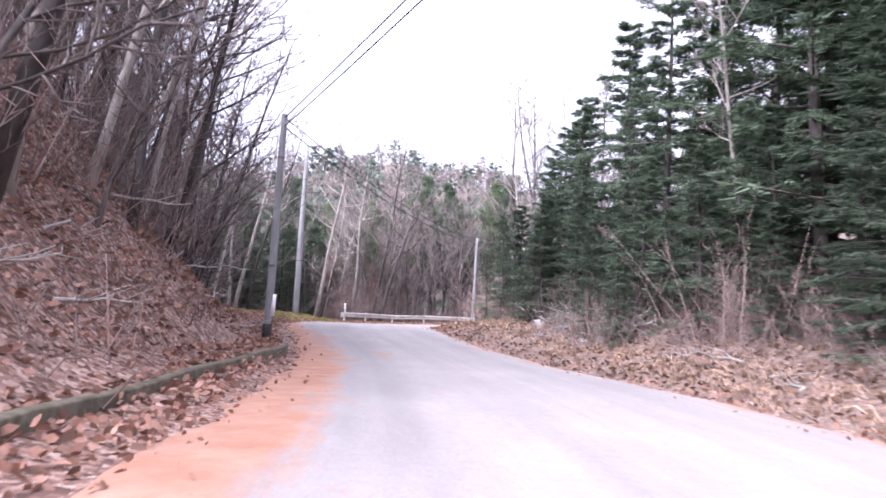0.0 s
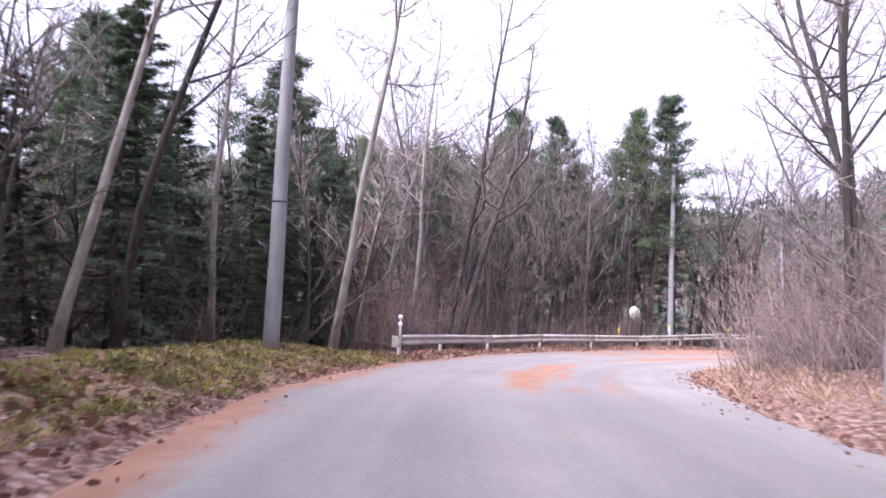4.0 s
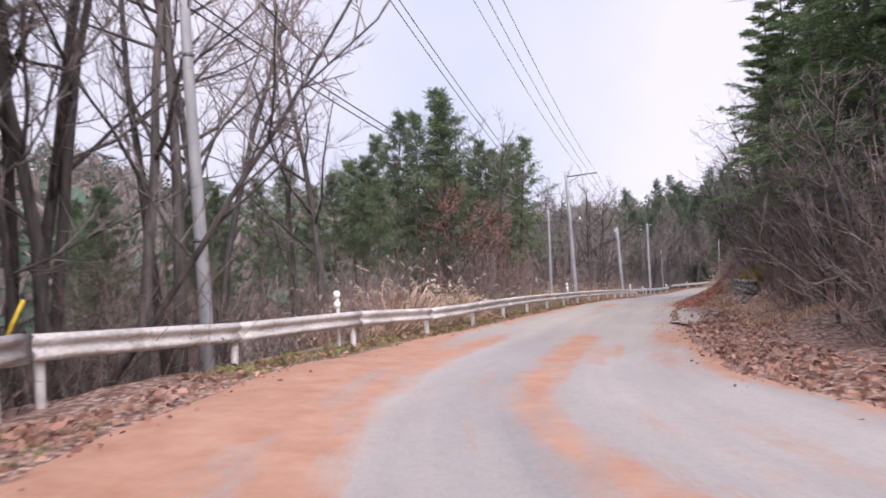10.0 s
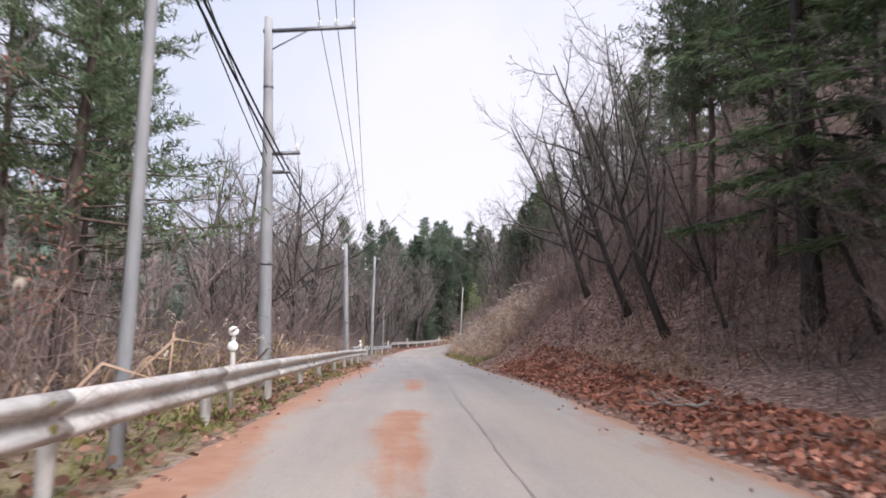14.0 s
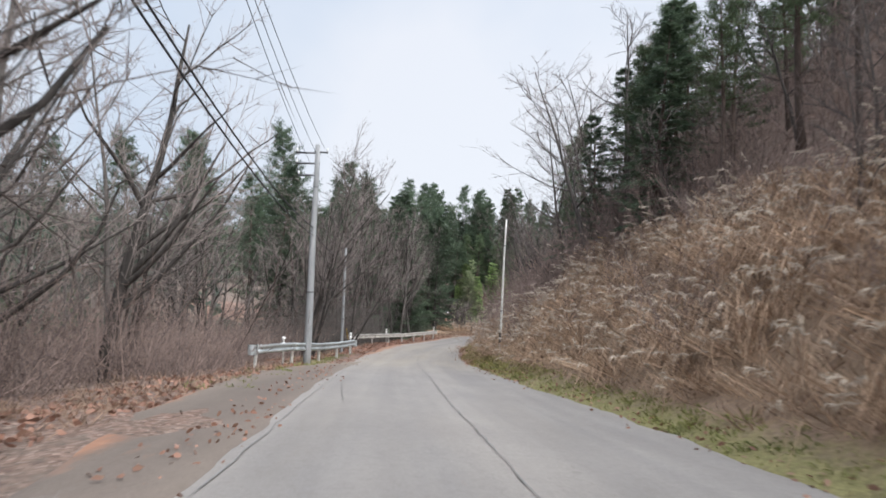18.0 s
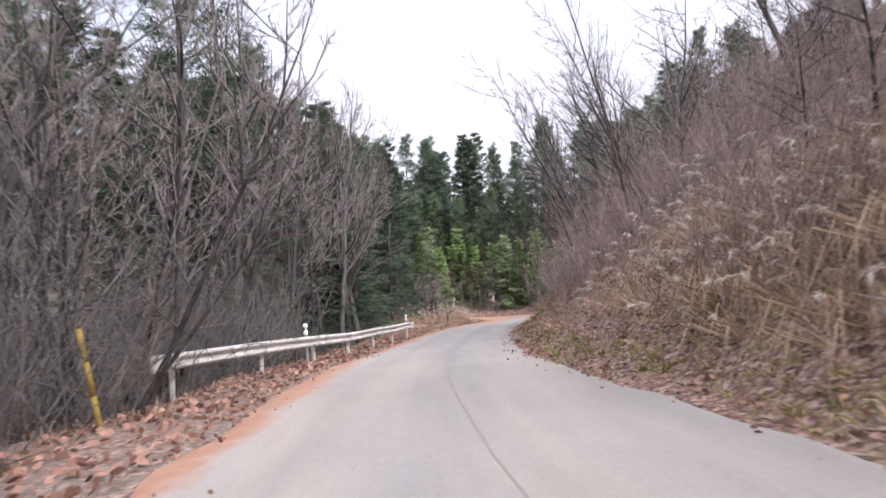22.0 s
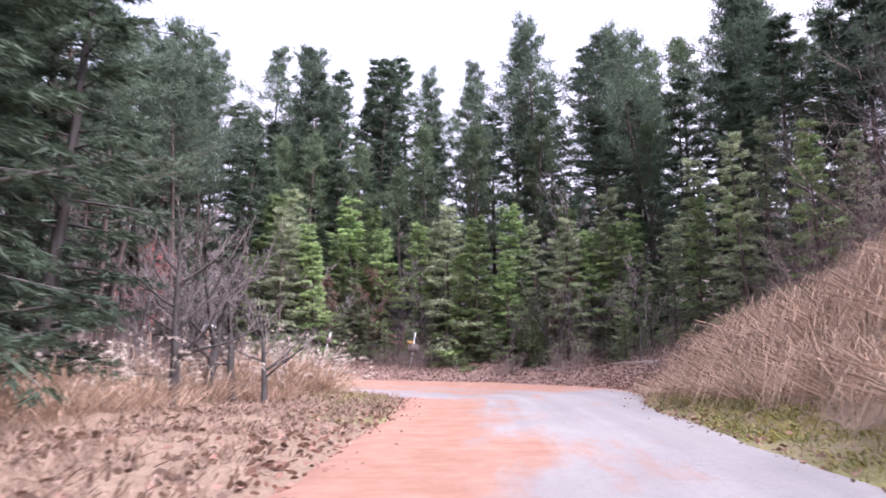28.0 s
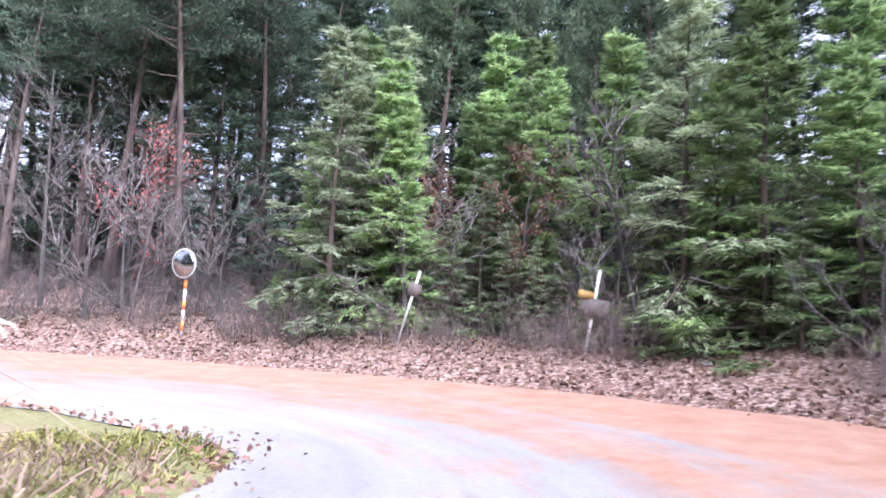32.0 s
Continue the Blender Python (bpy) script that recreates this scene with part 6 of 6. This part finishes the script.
# hairpin: island trees, young conifers and tall wood behind
for k, (x, y, size, lean, toward) in enumerate(((176.9, 91.0, 0.95, 3, 20), (178.9, 90.7, 1.0, 12, 0), (179.3, 90.0, 0.85, 24, 10), (178.7, 89.1, 0.6, 16, -20), (181.6, 91.6, 0.9, 8, 60))):
    ISLAND_TREE[k % 2].plant(x, y, size, 70 * k, lean, toward)
rng = np.random.RandomState(47)
for s, lat, size in [(rng.uniform(33.3, 36.6), rng.uniform(-7.4, -11.5), rng.uniform(0.45, 1.3)) for _ in range(34)]:
    if s < 35.7:
        (YOUNG + GREY_YOUNG)[rng.randint(5)].plant(*spot(s, lat), size, rng.uniform(0, 360))
scatter(YOUNG + GREY_YOUNG, 32.0, 33.6, -10, -14, 10, 48, (0.7, 1.3), 1.3)
scatter(YOUNG + GREY_YOUNG, 33.2, 35.8, -10.5, -15, 18, 248, (0.9, 1.55), 1.3)
scatter(THICKET_TREE, 32.6, 36.6, -7.2, -10.5, 20, 255, (0.6, 1.25), 0.7)
scatter(YOUNG + GREY_YOUNG, 33.0, 36.0, -7.6, -10.5, 22, 285, (0.22, 0.55), 0.7)
scatter([RUSSET_TREE], 33.0, 35.4, -9.0, -11.5, 3, 256, (0.7, 0.9), 1.0)
scatter(TALL_PINE + DARK_FIR + PINE, 32.4, 37.8, -14.5, -19, 34, 49, (0.95, 1.25), 1.4)
scatter(TALL_PINE + DARK_FIR, 32.2, 38.0, -16, -30, 46, 249, (1.2, 1.5), 1.7)
scatter(DARK_FIR + PINE, 31.5, 38.0, -26, -40, 26, 258, (1.45, 1.8), 2.2)
scatter(DARK_FIR, 32.5, 37.0, -14, -24, 10, 50, (0.9, 1.3), 2.0)
scatter(TALL_PINE + PINE, 30.0, 32.6, -15, -24, 9, 51, (0.8, 1.05), 1.7)
scatter(BARE, 29.5, 32.6, -12.5, -20, 8, 268, (0.6, 0.85), 1.5)
scatter(BRUSH_K, 32.8, 37.0, -5.8, -8.0, 18, 52, (0.35, 0.6), 0)
scatter(BARE, 33.5, 37.5, -8, -14, 6, 53, (0.5, 0.8), 1.5)
scatter(TALL_PINE[2:], 35.6, 38.4, -10, -22, 22, 269, (0.9, 1.15), 1.4)
scatter(TALL_PINE + BARE, 36.0, 38.5, 6, 20, 14, 54, (0.8, 1.1), 2.0)
for x, y, size in ((219.0, 88.4, 1.7), (221.2, 86.0, 1.85), (222.6, 84.0, 1.75), (224.0, 82.2, 1.9), (216.8, 90.4, 1.65), (226.0, 86.6, 1.9)):
    DARK_FIR[int(x) % 3].plant(x, y, size, x * 40, 0, 0, size * 0.8)
RED_TREE.plant(206.6, 100.0, 1.3, 0)

UNDER = "leafless brown undergrowth beneath the trees"
thicket("bank_thicket", UNDER, -1.5, 3.8, 5.6, 14, 100, 301, (1.4, 4.2))
thicket("slope_brush", "thin leafless brush and suckers on a leafy bank", -0.5, 3.6, 3.4, 7.0, 80, 314, (0.4, 1.5), stems=7)
thicket("verge_thicket", UNDER, -1.0, 5.0, -6.6, -13, 80, 302, (0.5, 1.5))
thicket("bend_thicket", UNDER, 7.4, 11.0, 5.6, 14, 170, 303, (1.6, 3.6))
thicket("corner_thicket", UNDER, 4.5, 7.4, 6.4, 14, 70, 313, (1.0, 2.2))
thicket("inner_thicket", UNDER, 4.8, 12.0, -7.2, -14, 190, 304, (1.4, 3.4))
thicket("valley_thicket", UNDER, 11.0, 18.0, 4.2, 15, 260, 305, (1.6, 3.6), mat=TWIG_DARK)
thicket("slope_thicket", UNDER, 11.0, 17.5, -6.9, -15, 240, 306, (1.2, 3.2))
thicket("hillside_thicket", UNDER, 16.6, 23.0, -7.8, -20, 560, 307, (1.2, 3.0))
thicket("upper_thicket", UNDER, 21.5, 28.0, -5.0, -18, 460, 308, (1.2, 3.8))
thicket("wood_thicket", UNDER, 18.0, 24.0, 5.0, 20, 240, 309, (1.6, 4.0))
thicket("far_thicket", UNDER, 17.0, 26.0, 18, 42, 330, 312, (2.0, 5.0), r=0.02)
thicket("rail_thicket", "grey leafless saplings and brush behind a guardrail", 22.6, 25.0, 4.8, 9, 150, 316, (1.6, 4.6), mat=BARK, r=0.018)
# near-black bark tone on the next two thickets stands in for conifer shade
thicket("dark_thicket", "leafless undergrowth coloured dark for the shade of conifers", 22.8, 27.4, 4.9, 10, 190, 315, (0.9, 2.6), mat=BARK_DARK)
thicket("shaded_thicket", "leafless undergrowth coloured dark for the shade beneath tall conifers", 35.0, 38.2, -6.6, -15, 150, 317, (0.8, 2.4), mat=BARK_DARK)
thicket("mound_thicket", UNDER, 29.6, 32.6, -11, -17, 130, 318, (2.4, 5.2))
thicket("hairpin_thicket", UNDER, 31.5, 38.0, -6.2, -18, 190, 310, (0.7, 2.2), mat=TWIG_DARK)
thicket("island_thicket", UNDER, 27.5, 38.0, 9, 20, 130, 311, (1.0, 2.6))

# ---------- grasses, leaves and far woods ----------
def tufts(name, label, category, xy, rng, tall, blades, mat, plume=0.0, width=0.012, spread=0.22, droop=0.35, clump=0.10, patchy=0.0):
    """Grass in clumps; plume: share of blades with a seed head; patchy: share of the ground left bare between clumps."""
    if patchy:
        xy = xy[waves(xy[:, 0], xy[:, 1], 2.1, 37) + waves(xy[:, 0], xy[:, 1], 6.0, 38) * 0.7 > patchy * 2 - 1.2]
    z = land(xy[:, 0], xy[:, 1])[0]
    n = len(xy)
    lump = waves(xy[:, 0], xy[:, 1], 3.2, 31)
    h = tall * rng.uniform(0.55, 1.1, n) * (1.0 + 0.32 * lump)
    base = np.repeat(np.stack([xy[:, 0], xy[:, 1], z - 0.03], 1), blades, 0)
    hh = np.repeat(h, blades)
    off = rng.normal(0, clump, (len(base), 2)) * np.sqrt(hh)[:, None]
    base[:, :2] += off
    lean = np.repeat(rng.normal(0, spread * 0.5, (n, 2)), blades, 0)
    way = np.stack([rng.normal(0, spread, len(base)), rng.normal(0, spread, len(base)), np.ones(len(base))], 1)
    way[:, :2] += lean + off * spread * 2.2 / (clump + 0.02)
    size = hh * rng.uniform(0.45, 1.1, len(base))
    s_ = Soup().blades(base, way, size, width * (0.6 + hh), rng, droop)
    ob = tagged(part(name, s_, mat), label, category, kind="stuff")
    if plume:
        k = rng.rand(len(base)) < plume
        w = unit(way[k])
        tip = base[k] + w * size[k][:, None] * 0.95
        flow = unit(w * (1, 1, 0.5) + rng.normal(0, 0.15, w.shape))
        p = Soup()
        rep = 16
        u = rng.uniform(0, 0.26, (len(tip), rep, 1))
        bb = (tip[:, None] + flow[:, None] * u - UP * 0.9 * u * u).reshape(-1, 3)
        way_ = np.repeat(flow, rep, 0) + rng.normal(0, 0.33, bb.shape) - UP * 0.25
        p.blades(bb, way_, rng.uniform(0.08, 0.17, len(bb)), 0.016, rng, 0.4)
        tagged(part(name + "_plumes", p, PLUME), "pale feathery grass plumes", category, kind="stuff")
    return ob


def region(s0, s1, l0, l1, n, rng):
    s = rng.uniform(s0, s1, n)
    lat = rng.uniform(l0, l1, n)
    c = np.stack([np.interp(s, S, LINE[:, k]) + np.interp(s, S, NORMAL[:, k]) * lat for k in range(2)], 1)
    return c[land(c[:, 0], c[:, 1])[2] > 0.12]


rng = np.random.RandomState(60)
hill = np.concatenate([region(18.1, 21.8, -5.0, -9.6, 1250, rng), region(21.6, 24.0, -4.6, -7.6, 420, rng)])
tufts("hillside_grass", "tall dry tan grass arching over the hillside", "grass", hill, rng, 1.45, 44, REED, 0.06, 0.0072, 0.5, 0.75, 0.16, 0.42)
under = region(18.1, 22.0, -4.7, -10, 1500, rng)
tufts("hillside_low_grass", "low brown dry grass under the tall clumps", "grass", under, rng, 0.7, 12, BROWN_GRASS, width=0.014, spread=0.6, droop=0.5)
mound = np.concatenate([region(27.2, 31.7, -4.9, -13, 1750, rng), region(25.8, 27.6, -7.5, -13, 350, rng)])
tufts("mound_grass", "dense pinkish dry grass in arching clumps on a mound", "grass", mound, rng, 1.7, 46, REED, 0.0, 0.0068, 0.5, 0.8, 0.17, 0.38)
island = np.concatenate([region(31.6, 32.4, 5.5, 7.2, 110, rng), region(31.0, 32.7, 6.0, 9, 240, rng), region(29.6, 31.4, 7.2, 12, 200, rng)])
tufts("island_reeds", "tall silvergrass with pale plumes on the verge", "grass", island, rng, 2.0, 34, REED, 0.05, 0.0062, 0.26, 0.4)
low = np.concatenate([region(26.6, 33.5, 2.6, 11, 3000, rng), region(18.3, 24, 3.4, 7, 700, rng)])
tufts("verge_dry_grass", "low brownish dry grass on the verge", "grass", low, rng, 0.5, 11, BROWN_GRASS, width=0.014, spread=0.5, droop=0.5)
sunny = np.concatenate([region(26.6, 31.6, -2.95, -4.9, 1500, rng), region(20.4, 23.6, -3.5, -5.2, 900, rng), region(31.2, 34.0, 3.4, 5.6, 420, rng), region(4.6, 7.2, 2.5, 5.8, 2300, rng)])
tufts("yellow_verge_grass", "short yellowing grass along the road's edge", "grass", sunny, rng, 0.3, 10, YELLOW_GRASS, width=0.016, spread=0.6)
green_spots = np.concatenate([region(11.4, 18.3, 2.0, 3.4, 2000, rng), region(18.3, 22.5, -3.4, -4.9, 1700, rng), region(22.5, 26, -3.0, -3.9, 350, rng), region(26, 31.6, -2.9, -5.2, 1500, rng), region(30.8, 34.2, 3.3, 5.4, 420, rng),
                              region(19.6, 22.4, 2.6, 4.4, 250, rng), region(4.8, 7.4, 2.4, 5.2, 1500, rng), region(7.5, 11, 2.3, 3.6, 180, rng)])
tufts("verge_grass", "short green and yellow verge grass", "grass", green_spots, rng, 0.27, 9, GRASS, width=0.02, spread=0.55)
scrub = np.concatenate([region(12.5, 14.0, 3.7, 5.6, 260, rng), region(14.5, 18.2, 3.6, 5.5, 120, rng)])
tufts("roadside_reeds", "clumps of dry reeds beyond the guardrail", "grass", scrub, rng, 2.1, 16, REED, 0.06, 0.013, 0.25)
wild = np.concatenate([region(13.5, 14.9, -4.8, -5.7, 190, rng), region(12.5, 13.7, -5.2, -7.4, 250, rng), region(15.5, 16.5, -5.2, -7.4, 250, rng), region(-1.5, 5, -5.3, -7.0, 500, rng), region(5, 11, -4.6, -8, 700, rng), region(21.8, 27, -3.6, -8, 700, rng)])
tufts("bank_dry_grass", "thin dry grass at the foot of the bank", "grass", wild, rng, 0.5, 8, REED, width=0.016, spread=0.5)


def leaves_on(xy, rng, size, name, lift=0.02, mat=LITTER):
    _, at, off, side = land(xy[:, 0], xy[:, 1])
    xy = xy[~((at > 13.2) & (at < 14.4) & (off < 1.0) & (xy[:, 1] < 73) & (rng.rand(len(xy)) < 0.9))]
    n = len(xy)
    z = land(xy[:, 0], xy[:, 1])[0]
    base = np.stack([xy[:, 0], xy[:, 1], z + rng.uniform(0.0, 0.05, n) + lift], 1)
    way = rng.normal(size=(n, 3)) * (1, 1, 0.28) + UP * 0.12
    s_ = Soup().blades(base, way, size * rng.uniform(0.6, 1.3, n), size * 0.55, rng, 0.12)
    return tagged(part(name, s_, mat), "fallen brown and pinkish leaves lying on the ground", "leaves", kind="stuff")


bank = np.concatenate([region(-1.0, 3.6, 1.9, 8, 15000, rng), region(3.4, 11, 2.0, 4.6, 7000, rng)])
leaves_on(bank, rng, 0.13, "bank_leaves")
right_leaves = np.concatenate([region(11, 17.5, -3.3, -5.6, 6500, rng), region(21.5, 27, -2.9, -8, 7000, rng), region(15.5, 18.0, -4, -9, 4000, rng)])
leaves_on(right_leaves, rng, 0.11, "hillside_leaves")
verge_leaves = np.concatenate([region(11, 18.2, 1.8, 3.2, 2600, rng), region(18.6, 23, 3.4, 6, 3000, rng), region(22.6, 27.5, 2.2, 4.5, 3500, rng), region(27.4, 31.5, 2.4, 4.2, 300, rng)])
leaves_on(verge_leaves, rng, 0.13, "verge_leaves")
# stretches where the leaves are a darker brown than elsewhere
dark_spots = np.concatenate([region(-1, 5, -4.0, -8.5, 8000, rng), region(27.2, 31.5, 2.4, 7, 2500, rng), region(32, 38, -4.4, -10, 9500, rng)])
leaves_on(dark_spots, rng, 0.13, "damp_leaves", 0.03, DARK_LITTER)
leaves_on(region(14.3, 17.0, -3.5, -5.3, 5200, rng), rng, 0.12, "red_leaf_drift", 0.05, RED_LITTER)
sr, lr = rng.uniform(-1, 37, 1300), rng.uniform(0, 1, 1300)
lr = np.where(lr < 0.5, -table(RIGHT_EDGE, sr) + 1.1 * lr**1.5 * 2, table(LEFT_EDGE, sr) - 1.1 * (1 - lr) ** 1.5 * 2)
pos_ = np.array([spot(a, b) for a, b in zip(sr, lr)])
flat = np.stack([pos_[:, 0], pos_[:, 1], surface_z(sr, lr) + 0.045], 1)
soup = Soup().blades(flat, rng.normal(size=(1300, 3)) * (1, 1, 0.1), 0.06, 0.035, rng, 0.02)
# a broken line of leaves along the old edge of the asphalt
sr = rng.uniform(13.1, 15.2, 420)
sr = sr[np.sin(sr * 31) + np.sin(sr * 74 + 1) > -0.2]
lr = -3.66 + rng.normal(0, 0.05, len(sr)) - 0.04 * np.sin(sr * 9)
pos_ = np.array([spot(a, b) for a, b in zip(sr, lr)])
soup.blades(np.stack([pos_[:, 0], pos_[:, 1], surface_z(sr, lr) + 0.07], 1), rng.normal(size=(len(sr), 3)) * (1, 1, 0.12), 0.09, 0.05, rng, 0.03)
tagged(part("road_leaves", soup, LITTER), "single dead leaves blown onto the asphalt", "leaves", kind="stuff")


def far_woods(name, label, mat, n, seed, needle, x0=-260, x1=460, y0=-180, y1=360, most=330):
    rng = np.random.RandomState(seed)
    x, y = rng.uniform(x0, x1, n * 6), rng.uniform(y0, y1, n * 6)
    z, s, d, _ = land(x, y)
    keep = (d > np.where(s > 26.5, 45, 24)) & (d < most) & (rng.rand(n * 6) < 60 / (d + 30))
    x, y, z = x[keep][:n], y[keep][:n], z[keep][:n]
    m, k = len(x), 26
    h = rng.uniform(7, 13, m)
    u = rng.uniform(0.12, 1.0, (m, k))
    r = (1.05 - u) * h[:, None] * (0.22 if needle else 0.30) + 0.3
    a = rng.uniform(0, 6.28, (m, k))
    base = np.stack([x[:, None] + r * np.cos(a) * 0.6, y[:, None] + r * np.sin(a) * 0.6, z[:, None] + u * h[:, None]], -1).reshape(-1, 3)
    way = np.stack([np.cos(a), np.sin(a), np.full((m, k), 0.2 if needle else 1.3)], -1).reshape(-1, 3) + rng.normal(0, 0.3, (m * k, 3))
    ln = np.repeat(h, k) * 0.17
    s_ = Soup().needles(base, way, ln * rng.uniform(0.8, 1.5, m * k), ln * (0.75 if needle else 0.25), rng)
    s_.twigs(np.stack([x, y, z - 0.3], 1), np.stack([x, y, z + h * 0.9], 1), 0.16)
    return tagged(part(name, s_, mat), label, "woods", kind="stuff")


far_woods("far_conifers", "distant dark green conifers on the hills", FAR_GREEN, 2600, 70, True)
far_woods("far_bare_woods", "distant leafless brown woods on the hills", FAR_BROWN, 6000, 71, False)
far_woods("ridge_woods", "leafless and evergreen woods on a far ridge", FAR_BROWN, 2600, 72, False, -220, 240, 200, 460, 480)
far_woods("ridge_conifers", "dark conifers on a far ridge", FAR_GREEN, 1300, 73, True, -220, 240, 200, 460, 480)
fringe_s = rng.uniform(-1, 37, 9000)
fringe_side = rng.rand(9000) < 0.5
off = rng.normal(0.12, 0.22, 9000)
lat = np.where(fringe_side, -table(RIGHT_EDGE, fringe_s) - off, table(LEFT_EDGE, fringe_s) + off)
fx = np.array([spot(a, c) for a, c in zip(fringe_s, lat)])
leaves_on(fx, rng, 0.09, "edge_leaves", 0.05)
